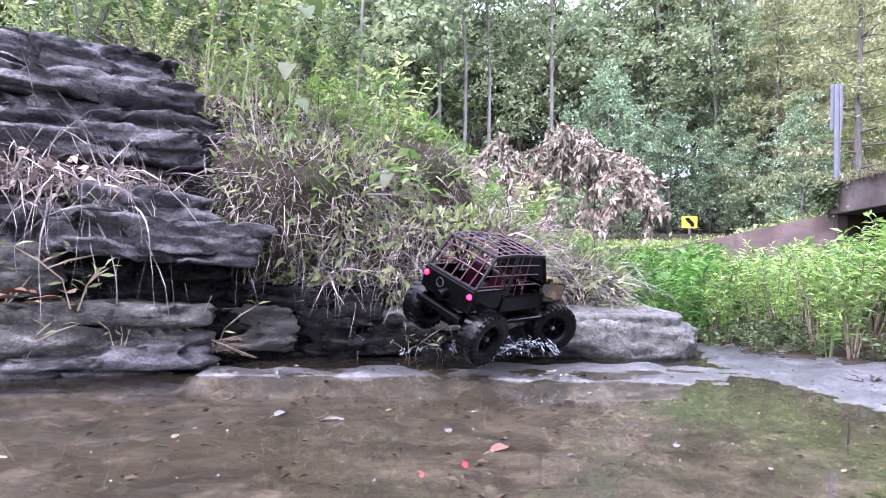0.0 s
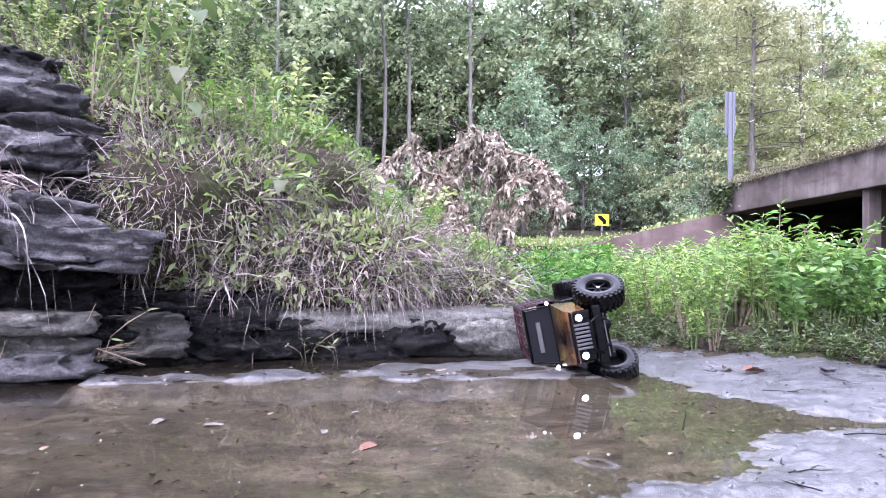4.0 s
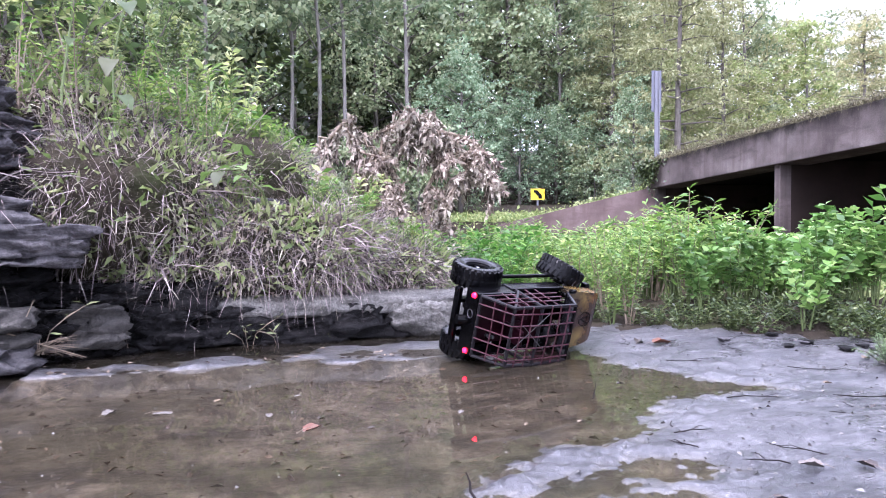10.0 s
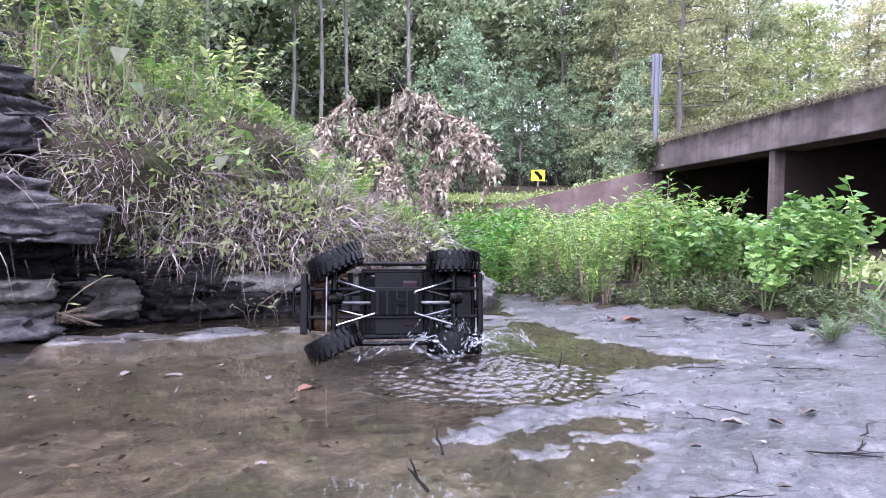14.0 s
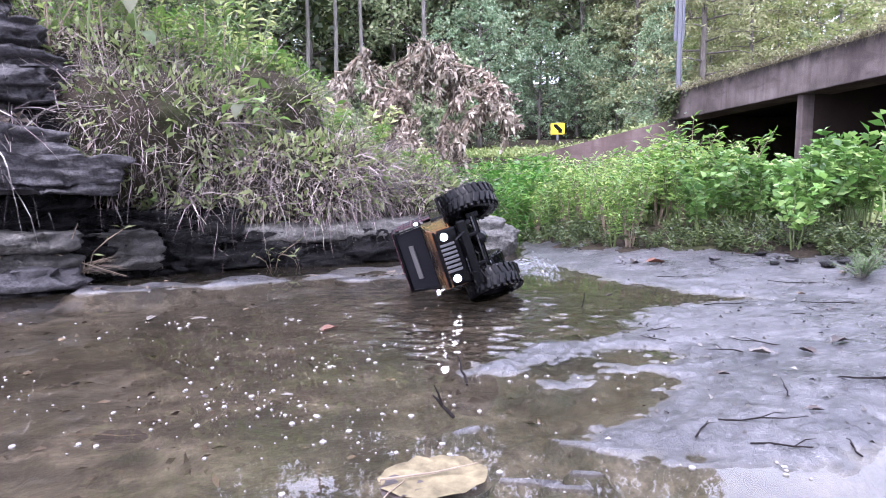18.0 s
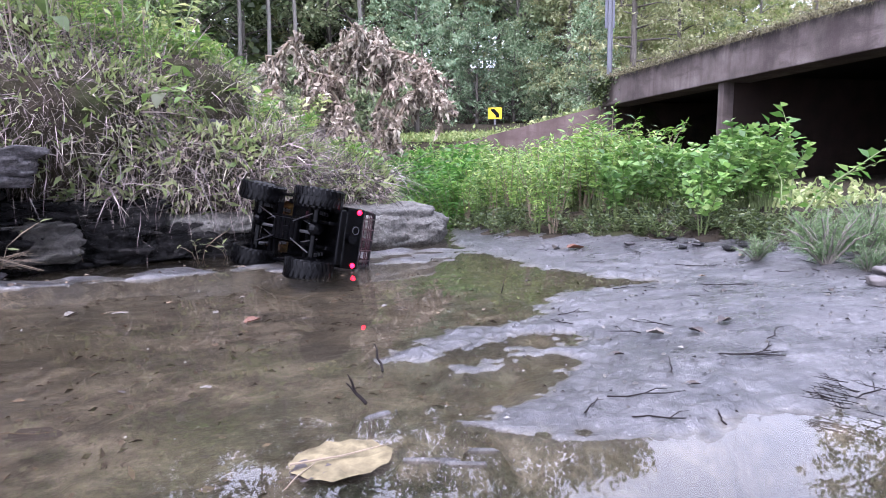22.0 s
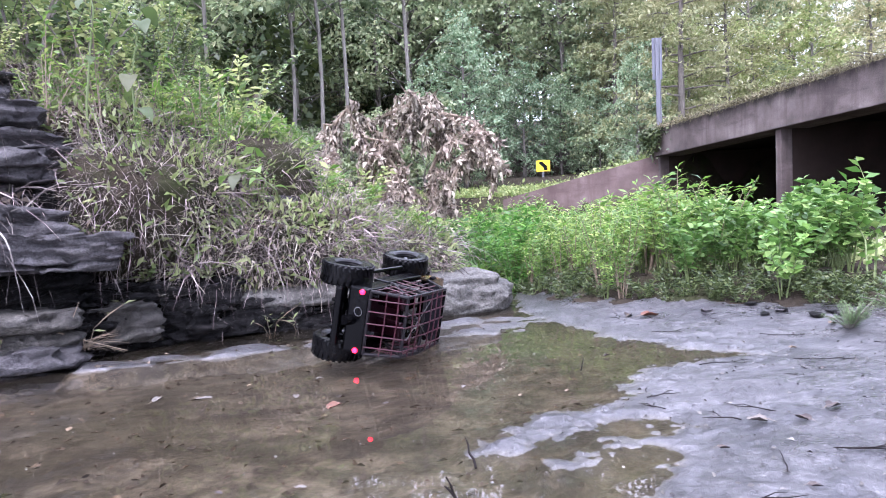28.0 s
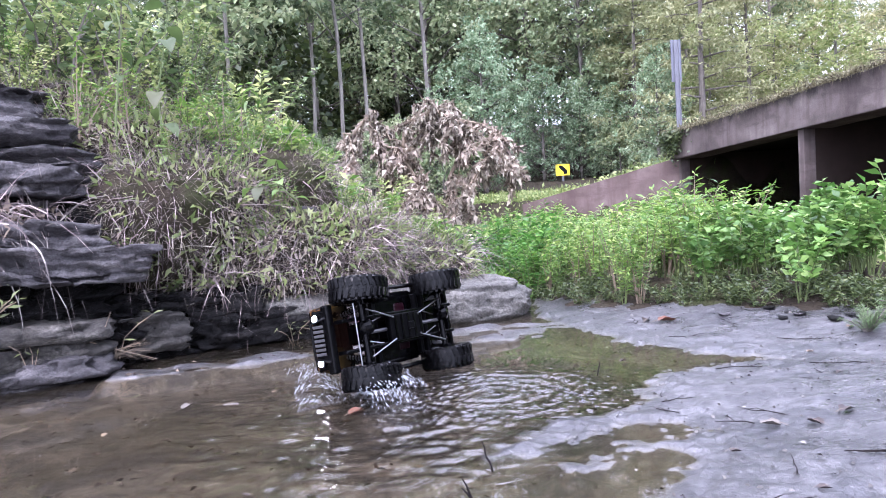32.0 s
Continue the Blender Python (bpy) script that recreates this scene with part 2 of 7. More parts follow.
def water_material(name="pool water", clear=False):
    """A still, shallow, slightly muddy film of water."""
    m, t, p = material(name, 0.03)
    t.nodes.remove(p)
    v = mapped(t, 1.0)
    h = noise_of(t, mapped(t, 1.0, stretch=(1, 0.7, 1)), 26.0, 3, 0.5)
    h2 = noise_of(t, v, 4.0, 2, 0.5)
    bump = t.nodes.new("ShaderNodeBump")
    bump.inputs["Strength"].default_value, bump.inputs["Distance"].default_value = 0.05, 0.003
    t.links.new(blend(t, 0.5, h, h2), bump.inputs["Height"])
    fr = t.nodes.new("ShaderNodeFresnel")
    fr.inputs["IOR"].default_value = 1.6
    gl, tr, mix = (t.nodes.new(k) for k in ("ShaderNodeBsdfGlossy", "ShaderNodeBsdfTransparent", "ShaderNodeMixShader"))
    gl.inputs["Roughness"].default_value = 0.015
    tr.inputs["Color"].default_value = (0.99, 0.99, 0.99, 1) if clear else (0.86, 0.82, 0.76, 1)
    t.links.new(bump.outputs[0], gl.inputs["Normal"])
    t.links.new(bump.outputs[0], fr.inputs["Normal"])
    # silt in suspension makes the water cloudy
    mud, cloudy = t.nodes.new("ShaderNodeBsdfDiffuse"), t.nodes.new("ShaderNodeMixShader")
    mud.inputs["Color"].default_value = (0.085, 0.072, 0.052, 1)
    t.links.new(ramp(t, noise_of(t, v, 3.0, 4, 0.6), (0.35, (0.0 if clear else 0.05,) * 3), (0.65, (0.0 if clear else 0.17,) * 3)), cloudy.inputs[0])
    t.links.new(tr.outputs[0], cloudy.inputs[1])
    t.links.new(mud.outputs[0], cloudy.inputs[2])
    t.links.new(fr.outputs[0], mix.inputs[0])
    t.links.new(cloudy.outputs[0], mix.inputs[1])
    t.links.new(gl.outputs[0], mix.inputs[2])
    t.links.new(mix.outputs[0], t.nodes["Material Output"].inputs["Surface"])
    return m


def concrete_material(name="weathered concrete", red=0.0):
    m, t, p = material(name, 0.85)
    v = mapped(t, 1.0)
    a = noise_of(t, v, 1.6, 6, 0.6)
    drips = noise_of(t, mapped(t, 1.0, stretch=(9, 9, 0.8)), 1.0, 5, 0.6)
    g = noise_of(t, v, 70.0, 4, 0.7)
    c = ramp(t, a, (0.34, (0.042, 0.032, 0.029)), (0.5, (0.100, 0.080, 0.074)), (0.66, (0.165, 0.138, 0.128)))
    c = blend(t, ramp(t, drips, (0.46, (0, 0, 0)), (0.66, (0.6, 0.6, 0.6))), c, (0.045, 0.028, 0.028))
    c = blend(t, ramp(t, noise_of(t, mapped(t, 1.0, stretch=(0.5, 0.5, 1.6)), 2.6, 7, 0.7, 0.5), (0.52, (0, 0, 0)), (0.64, (0.7, 0.7, 0.7))), c, (0.05, 0.036, 0.035))
    if red:
        c = blend(t, red, c, (0.17, 0.085, 0.075))
    c = blend(t, 0.35, c, ramp(t, g, (0.3, (0.5, 0.5, 0.5)), (0.7, (1, 1, 1))), "MULTIPLY")
    t.links.new(c, p.inputs["Base Color"])
    relief(t, p, blend(t, 0.5, drips, g), 0.5, 0.015)
    return m


def beam_material():
    """Concrete of the bridge edge: black growth creeping down from the top, run-off streaks below it."""
    m = concrete_material("bridge edge concrete")
    t = m.node_tree
    p = t.nodes["Principled BSDF"]
    base = p.inputs["Base Color"].links[0].from_socket
    tc, sep = t.nodes.new("ShaderNodeTexCoord"), t.nodes.new("ShaderNodeSeparateXYZ")
    t.links.new(tc.outputs["Object"], sep.inputs[0])
    rise, mix = t.nodes.new("ShaderNodeMath"), t.nodes.new("ShaderNodeMath")
    rise.operation = mix.operation = "MULTIPLY_ADD"
    t.links.new(sep.outputs["X"], rise.inputs[0])
    rise.inputs[1].default_value = -0.027
    t.links.new(sep.outputs["Z"], rise.inputs[2])
    t.links.new(noise_of(t, mapped(t, 1.0, stretch=(1.6, 1.6, 0.5)), 3.2, 8, 0.75, 0.4), mix.inputs[0])
    mix.inputs[1].default_value = 0.42
    t.links.new(rise.outputs[0], mix.inputs[2])
    span = t.nodes.new("ShaderNodeMapRange")
    span.inputs[1].default_value, span.inputs[2].default_value = 1.50, 1.60
    t.links.new(mix.outputs[0], span.inputs[0])
    t.links.new(blend(t, span.outputs[0], base, (0.018, 0.014, 0.013)), p.inputs["Base Color"])
    return m


def bark_material(name, dark, pale):
    m, t, p = material(name, 0.9)
    r = noise_of(t, mapped(t, 1.0, stretch=(14, 14, 2.2)), 1.0, 6, 0.7)
    s = noise_of(t, mapped(t, 1.0), 1.2, 4)
    c = ramp(t, r, (0.3, dark), (0.7, pale))
    c = blend(t, 0.5, c, ramp(t, s, (0.3, (0.55, 0.55, 0.5)), (0.7, (1, 1, 1))), "MULTIPLY")
    t.links.new(c, p.inputs["Base Color"])
    relief(t, p, r, 0.7, 0.03)
    return m


def glowing(name, colour, strength):
    m, t, p = material(name, 0.2)
    p.inputs["Base Color"].default_value = (*colour, 1)
    p.inputs["Emission Color"].default_value = (*colour, 1)
    p.inputs["Emission Strength"].default_value = strength
    return m


BED, SOIL, WATER, CONCRETE = bed_material(), soil_material(), water_material(), concrete_material()
CONCRETE_EDGE = beam_material()
CONCRETE_RED = concrete_material("red-stained concrete", 0.2)
BARK = bark_material("grey bark", (0.05, 0.042, 0.036), (0.20, 0.18, 0.16))
BARK_PALE = bark_material("pale bark", (0.08, 0.072, 0.062), (0.26, 0.245, 0.22))
TWIG = plain("dark twig", (0.008, 0.006, 0.006), 0.8, grain=90, amount=0.4, spec=0.1)
TWIG_TAN = plain("tan twig", (0.16, 0.125, 0.09), 0.85, grain=90, amount=0.4)
STEM = plain("green stem", (0.09, 0.12, 0.04), 0.6, grain=80)
LEAF_WOOD = leafy("woodland leaf", (0.16, 0.24, 0.13), (0.30, 0.39, 0.22), (0.45, 0.51, 0.32))
LEAF_BLUE = leafy("blue-green leaf", (0.14, 0.25, 0.14), (0.28, 0.41, 0.26), (0.50, 0.61, 0.43))
LEAF_LIME = leafy("lime leaf", (0.20, 0.30, 0.10), (0.35, 0.43, 0.17), (0.52, 0.57, 0.29))
LEAF_PINE = leafy("pine needle", (0.25, 0.29, 0.14), (0.44, 0.46, 0.24), (0.56, 0.56, 0.34), 0.4)
LEAF_WEED = leafy("weed leaf", (0.07, 0.175, 0.03), (0.182, 0.335, 0.062), (0.40, 0.52, 0.16), 0.42, 0.5)
LEAF_HERB = leafy("bank herb leaf", (0.07, 0.13, 0.045), (0.16, 0.25, 0.09), (0.34, 0.42, 0.20), 0.4, 0.5)
LEAF_BROAD = leafy("broad weed leaf", (0.07, 0.175, 0.035), (0.165, 0.335, 0.075), (0.35, 0.52, 0.18), 0.42, 0.5)
LEAF_DEAD = leafy("dead leaf", (0.08, 0.055, 0.043), (0.40, 0.33, 0.28), (0.74, 0.66, 0.59), 0.25, 0.8)
# Dark copy of the weed leaf: deep-wood and thicket-foot shade is in its colour.
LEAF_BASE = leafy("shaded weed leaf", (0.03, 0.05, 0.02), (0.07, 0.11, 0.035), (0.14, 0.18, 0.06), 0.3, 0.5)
STRAW = leafy("dry grass", (0.04, 0.032, 0.03), (0.25, 0.215, 0.185), (0.72, 0.66, 0.57), 0.15, 0.8)
ROOT = leafy("dry root", (0.04, 0.032, 0.036), (0.20, 0.168, 0.175), (0.48, 0.43, 0.43), 0.1, 0.9)
GRASS = leafy("green grass", (0.06, 0.12, 0.02), (0.14, 0.22, 0.05), (0.28, 0.32, 0.10), 0.35)
VERGE = leafy("matted verge grass", (0.05, 0.045, 0.028), (0.14, 0.135, 0.075), (0.30, 0.29, 0.18), 0.25, 0.8)
LEAF_PALE = leafy("pale lime leaf", (0.09, 0.18, 0.035), (0.16, 0.28, 0.07), (0.26, 0.37, 0.14), 0.45, 0.4)
LEAF_BUSH = leafy("dark weed leaf", (0.035, 0.13, 0.02), (0.09, 0.25, 0.04), (0.20, 0.40, 0.08), 0.45, 0.5)
LEAF_SPRIG = leafy("pale olive leaf", (0.10, 0.12, 0.06), (0.18, 0.21, 0.10), (0.30, 0.36, 0.15), 0.3, 0.5)
LEAF_DRY = leafy("yellowing leaf", (0.085, 0.10, 0.045), (0.10, 0.115, 0.055), (0.125, 0.13, 0.07), 0.4, 0.6)
LEAF_SOFT = leafy("soft grey-green leaf", (0.045, 0.08, 0.025), (0.075, 0.12, 0.04), (0.12, 0.17, 0.065), 0.5, 0.5)
BLACK = plain("black plastic", (0.0010, 0.0010, 0.0013), 0.2, grain=200, amount=0.4, spec=0.12)
# Near-black colour stands in for the darkness inside the culvert.
CULVERT_SHADE = plain("damp sooty concrete", (0.007, 0.005, 0.0045), 0.8, grain=8, amount=0.4, spec=0.15)
# Brown pier concrete, darkened so that the culvert's shade is in the colour.
BROWN_SHADE = plain("brown stained concrete", (0.026, 0.018, 0.015), 0.85, grain=5, amount=0.5, spec=0.2)


# ---- mesh tools ----
rng = np.random.default_rng(7)


def smoothstep(a, b, x):
    t = np.clip((x - a) / (b - a), 0, 1)
    return t * t * (3 - 2 * t)


def fractal(x, y, z=0.0, octaves=4):
    return noise.fractal(Vector((x, y, z)), 0.9, 2.1, octaves)


def linked(name, verts, faces, mat, parent=None, label="", smooth=False):
    me = bpy.data.meshes.new(name)
    me.from_pydata([tuple(map(float, v)) for v in verts], [], faces)
    return finish(name, me, mat, parent, label, smooth)


def finish(name, me, mat, parent=None, label="", smooth=False):
    if mat:
        me.materials.append(mat)
    if smooth:
        me.polygons.foreach_set("use_smooth", np.ones(len(me.polygons), bool))
    me.update()
    ob = new(name, me)
    ob.parent = parent
    if label:
        tagged(ob, label)
    return ob


def quads_mesh(name, verts, mat, parent=None, label=""):
    """Many separate four-sided pieces at once: verts (n, 4, 3)."""
    n = len(verts)
    me = bpy.data.meshes.new(name)
    me.vertices.add(4 * n)
    me.vertices.foreach_set("co", np.asarray(verts, np.float32).ravel())
    me.loops.add(4 * n)
    me.loops.foreach_set("vertex_index", np.arange(4 * n, dtype=np.int32))
    me.polygons.add(n)
    me.polygons.foreach_set("loop_start", np.arange(0, 4 * n, 4, dtype=np.int32))
    return finish(name, me, mat, parent, label)


def unit(v):
    return v / np.maximum(np.linalg.norm(v, axis=-1, keepdims=True), 1e-9)


def leaf_quads(at, way, size, width=0.45, fold=0.18, r=rng):
    """Kite-shaped leaves from their stalk points, ways and lengths."""
    at, way = np.asarray(at, float), unit(np.asarray(way, float))
    size = np.broadcast_to(np.asarray(size, float), (len(at),))[:, None]
    side = unit(np.cross(way, r.normal(size=at.shape) * 0.6 + np.array([0, 0, 1.0])))
    up = np.cross(side, way)
    mid = at + way * size * 0.45
    return np.stack([at, mid + side * size * width / 2 + up * size * fold, at + way * size - up * size * fold * 0.6,
                     mid - side * size * width / 2 + up * size * fold], 1)


def blade_quads(at, way, length, width, droop, parts=4, r=rng):
    """Ribbons that start along way and bend down, cut in short quads."""
    n = len(at)
    p, d = np.array(at, float), unit(np.array(way, float))
    length = np.broadcast_to(length, (n,))[:, None]
    side = unit(np.cross(d, r.normal(size=d.shape)))
    rows = []
    for k in range(parts + 1):
        w = np.reshape(width, (-1, 1)) * (1 - k / (parts + 0.6))
        rows.append((p - side * w, p + side * w))
        p = p + d * length / parts
        d = unit(d + np.array([0, 0, -1.0]) * np.reshape(droop, (-1, 1)) / parts + r.normal(size=d.shape) * 0.12)
    out = [np.stack([rows[k][0], rows[k][1], rows[k + 1][1], rows[k + 1][0]], 1) for k in range(parts)]
    return np.concatenate(out)


class Shape:
    """Gathers simple solids into one mesh."""

    def __init__(self):
        self.v, self.f = [], []

    def add(self, verts, faces, m=None):
        base = len(self.v)
        for p in verts:
            p = Vector(p)
            self.v.append(m @ p if m else p)
        self.f += [[i + base for i in f] for f in faces]
        return self

    def box(self, x0, x1, y0, y1, z0, z1, bevel=0.0, m=None):
        """A box with its edges cut off."""
        bm = bmesh.new()
        bmesh.ops.create_cube(bm, size=1.0, matrix=Matrix.Translation(((x0 + x1) / 2, (y0 + y1) / 2, (z0 + z1) / 2))
                              @ Matrix.Diagonal((x1 - x0, y1 - y0, z1 - z0, 1)))
        if bevel:
            bmesh.ops.bevel(bm, geom=bm.edges[:], offset=bevel, segments=2, affect="EDGES", profile=0.6)
        bm.verts.index_update()
        self.add([v.co.copy() for v in bm.verts], [[v.index for v in f.verts] for f in bm.faces], m)
        bm.free()
        return self

    def tube(self, path, radii, sides=8, m=None):
        path = [Vector(p) for p in path]
        if isinstance(radii, (int, float)):
            radii = [radii] * len(path)
        verts, faces = [], []
        for k, p in enumerate(path):
            d = (path[min(k + 1, len(path) - 1)] - path[max(k - 1, 0)]).normalized()
            a = d.orthogonal().normalized() if k == 0 else (a - d * a.dot(d)).normalized()
            b = d.cross(a)
            for s in range(sides):
                t = 2 * math.pi * s / sides
                verts.append(p + (a * math.cos(t) + b * math.sin(t)) * radii[k])
        for k in range(len(path) - 1):
            for s in range(sides):
                i, j = k * sides + s, k * sides + (s + 1) % sides
                faces.append([i, j, j + sides, i + sides])
        faces.append(list(range(sides))[::-1])
        faces.append([len(verts) - sides + s for s in range(sides)])
        return self.add(verts, faces, m)

    def lathe(self, profile, sides=32, m=None, closed=True):
        """Turns (radius, height) pairs round the local y axis."""
        verts, faces, n = [], [], len(profile)
        for s in range(sides):
            t = 2 * math.pi * s / sides
            verts += [(r * math.cos(t), h, r * math.sin(t)) for r, h in profile]
        for s in range(sides):
            for k in range(n if closed else n - 1):
                a, b = s * n + k, s * n + (k + 1) % n
                c, d = ((s + 1) % sides) * n + (k + 1) % n, ((s + 1) % sides) * n + k
                faces.append([a, b, c, d])
        return self.add(verts, faces, m)

    def link(self, name, mat, parent=None, label="", smooth=False):
        return linked(name, self.v, self.f, mat, parent, label, smooth)


def thing(name, label, category, group="", kind="", at=None):
    ob = tagged(new(name), label, category, group, kind)
    if at is not None:
        ob.matrix_basis = at
    return ob


# ---- land: creek bed, pool, banks, embankment, forest floor ----
SHORE = [(1.33, 2.9), (1.36, 2.42), (1.46, 2.17), (1.56, 1.99), (1.66, 1.885), (1.76, 1.81), (1.85, 1.755), (1.74, 1.715), (1.63, 1.66), (1.57, 1.54),
         (1.535, 1.43), (1.45, 1.375), (1.38, 1.33), (1.31, 1.255), (1.295, 1.18), (1.335, 1.185), (1.386, 1.216), (1.455, 1.262), (1.475, 1.283),
         (1.54, 1.305), (1.607, 1.29), (1.57, 1.255), (1.515, 1.236), (1.47, 1.22), (1.41, 1.155), (1.415, 1.138), (1.48, 1.19), (1.535, 1.20), (1.55, 1.175),
         (1.53, 1.11), (1.485, 1.05), (1.44, 0.985), (1.455, 0.955), (1.51, 0.934), (1.573, 0.942), (1.64, 0.927), (1.70, 0.973), (1.78, 0.978), (1.81, 0.968),
         (1.88, 0.99), (2.6, 0.75), (7, -4), (14, -4), (14, 2.9)]
FRONT = [(-6, -2.8), (-0.5, 0.95), (0.04, 1.47), (0.23, 1.65), (0.2, 1.85), (0.38, 1.96), (0.73, 2.14), (1.13, 2.38), (1.28, 2.57), (1.22, 3.3), (0.4, 6.0), (-2, 9), (-30, 20), (-30, -2.8)]
EDGE = [(1.2, 3.2), (1.38, 2.80), (1.58, 2.45), (1.86, 2.23), (2.1, 2.13), (2.3, 1.98), (2.6, 1.78), (3.4, 1.3), (8, -2), (40, -2), (40, 60), (0, 60), (-3, 9), (0.2, 6), (0.9, 3.5)]
CORNER, ALONG, INTO = np.array((3.473, 10.0)), np.array((0.2965, -0.955)), np.array((0.955, 0.2965))


def inside(poly, x, y):
    """Distance to a polygon's outline, positive inside."""
    p = np.array(poly, float)
    q = np.roll(p, -1, 0)
    best, turn = np.full(x.shape, 1e9), np.zeros(x.shape, bool)
    for (ax, ay), (bx, by) in zip(p, q):
        t = np.clip(((x - ax) * (bx - ax) + (y - ay) * (by - ay)) / ((bx - ax) ** 2 + (by - ay) ** 2), 0, 1)
        best = np.minimum(best, np.hypot(x - ax - t * (bx - ax), y - ay - t * (by - ay)))
        cross = ((ay > y) != (by > y)) & (x < (bx - ax) * (y - ay) / (by - ay + 1e-12) + ax)
        turn ^= cross
    return np.where(turn, best, -best)


def bumps(x, y, scale, octaves=4, seed=0.0):
    return np.array([fractal(a * scale, b * scale, seed, octaves) for a, b in zip(x.ravel(), y.ravel())]).reshape(x.shape)


def land(x, y):
    x, y = np.asarray(x, float), np.asarray(y, float)
    near = bumps(x, y, 3.0, 5)
    fine = bumps(x, y, 14.0, 3, 5.0)
    ragged = bumps(x, y, 9.0, 4, 2.0)
    d = inside(SHORE, x, y) + 0.006 * near + 0.012 * ragged + 0.006 * fine
    z = np.where(d > 0, 0.046 * smoothstep(0, 0.5, d) + 0.0055 * smoothstep(0, 0.035, d), -0.012 * smoothstep(0, 0.06, -d) - 0.028 * smoothstep(0.05, 0.5, -d))
    z = z + fine * 0.0022 + near * 0.003 + ragged * 0.0025
    # pits and crumbs that break up the waterline
    z = z + bumps(x, y, 30.0, 4, 8.0) * 0.0042 * smoothstep(0.24, 0.03, np.abs(d)) + bumps(x, y, 70.0, 2, 3.0) * (0.0010 + 0.0025 * smoothstep(0.15, 0.02, np.abs(d)))
    z = z - 0.20 * smoothstep(0.0, 0.5, 0.8 * (x - 1.25) + 0.6 * (0.95 - y)) * smoothstep(0.0, -0.12, d) * smoothstep(1.1, 0.9, y)
    shelf = np.exp(-(((x - 0.58) / 0.30) ** 4 + ((y - 1.86 - 0.50 * (x - 0.58)) / 0.075) ** 4))
    shelf = smoothstep(0.25, 0.75, shelf + 0.35 * ragged)
    # a film of water over pale rock in front of the slab
    sheet = smoothstep(0.2, 0.8, np.exp(-(((x - 1.08) / 0.36) ** 4 + ((y - 2.10 - 0.30 * (x - 1.08)) / 0.17) ** 4)) + 0.3 * ragged)
    z = z * (1 - sheet) + sheet * (0.0022 + 0.008 * ragged + 0.004 * fine)
    z = z * (1 - shelf) + shelf * (0.0020 + 0.013 * ragged + 0.005 * fine)
    # low wet ribs that just break the surface in the foreground
    for rx, ry, rl, rw, slope in ((1.385, 0.872, 0.055, 0.009, -0.12), (1.425, 0.898, 0.028, 0.007, 0.05), (1.44, 0.957, 0.05, 0.006, -0.2), (1.31, 0.985, 0.02, 0.006, 0.6)):
        rib = np.clip(1.7 * np.exp(-(((x - rx) / rl) ** 4 + ((y - ry - slope * (x - rx)) / rw) ** 2)) * (0.9 + 0.6 * ragged), 0, 1)
        z = z * (1 - rib) + rib * 0.0035
    # strip of soil under the weeds
    e = inside(EDGE, x, y) + 0.04 * near
    z = z + np.where(e > 0, 0.05 * smoothstep(0, 0.35, e) + 0.02 * fine * smoothstep(0, 0.2, e), 0)
    # layered bank
    b = inside(FRONT, x, y)
    high = 0.10 + 0.62 * smoothstep(1.15, 0.1, x) * smoothstep(6.5, 2.5, y) + 0.25 * smoothstep(0.6, -2.0, x)
    z = np.where(b > 0, np.maximum(z, -0.03 + high * (0.35 * smoothstep(0.2, 0.42, b) + 0.65 * smoothstep(0.25, 1.0, b)) + 0.03 * near * smoothstep(0.1, 0.5, b)), z)
    # rise towards the road and the forest
    far = 0.15 * smoothstep(3.0, 6.5, y) + 0.41 * smoothstep(9.5, 12.0, y) + 0.65 * smoothstep(12, 20, y) + 4.5 * smoothstep(20, 42, y) + 6.0 * smoothstep(45, 120, y)
    u = (x - CORNER[0]) * ALONG[0] + (y - CORNER[1]) * ALONG[1]
    s = (x - CORNER[0]) * INTO[0] + (y - CORNER[1]) * INTO[1]
    w, q = -0.59 * u + 0.807 * s, -0.807 * u - 0.59 * s
    low = np.maximum(smoothstep(-3.2, 0.4, s) * smoothstep(-0.3, 0.5, u), smoothstep(0.2, -0.1, w) * smoothstep(-4.5, -2.2, s))
    z = z + far * (1 - np.clip(low, 0, 1))
    bank = smoothstep(0.04, 0.16, w) * smoothstep(0.2, -0.05, u) * smoothstep(4.5, 2.6, q)
    z = z * (1 - bank) + np.maximum(z, np.clip(1.36 - 0.33 * smoothstep(-0.1, 0.4, q) - 0.19 * np.maximum(q, 0), 0.45, 1.36)) * bank
    beyond = smoothstep(7.2, 8.0, s)
    z = z * (1 - beyond) + np.maximum(z, 1.30 + 0.02 * s) * beyond
    return z


def steps(lo, hi, fine, *spans):
    """Coordinates: fine between lo and hi, coarser outwards."""
    out = list(np.arange(lo, hi, fine))
    for width, step in spans:
        out = list(np.arange(out[0] - width, out[0] - step / 2, step)) + out + list(np.arange(out[-1] + step, out[-1] + width, step))
    return np.array(out)


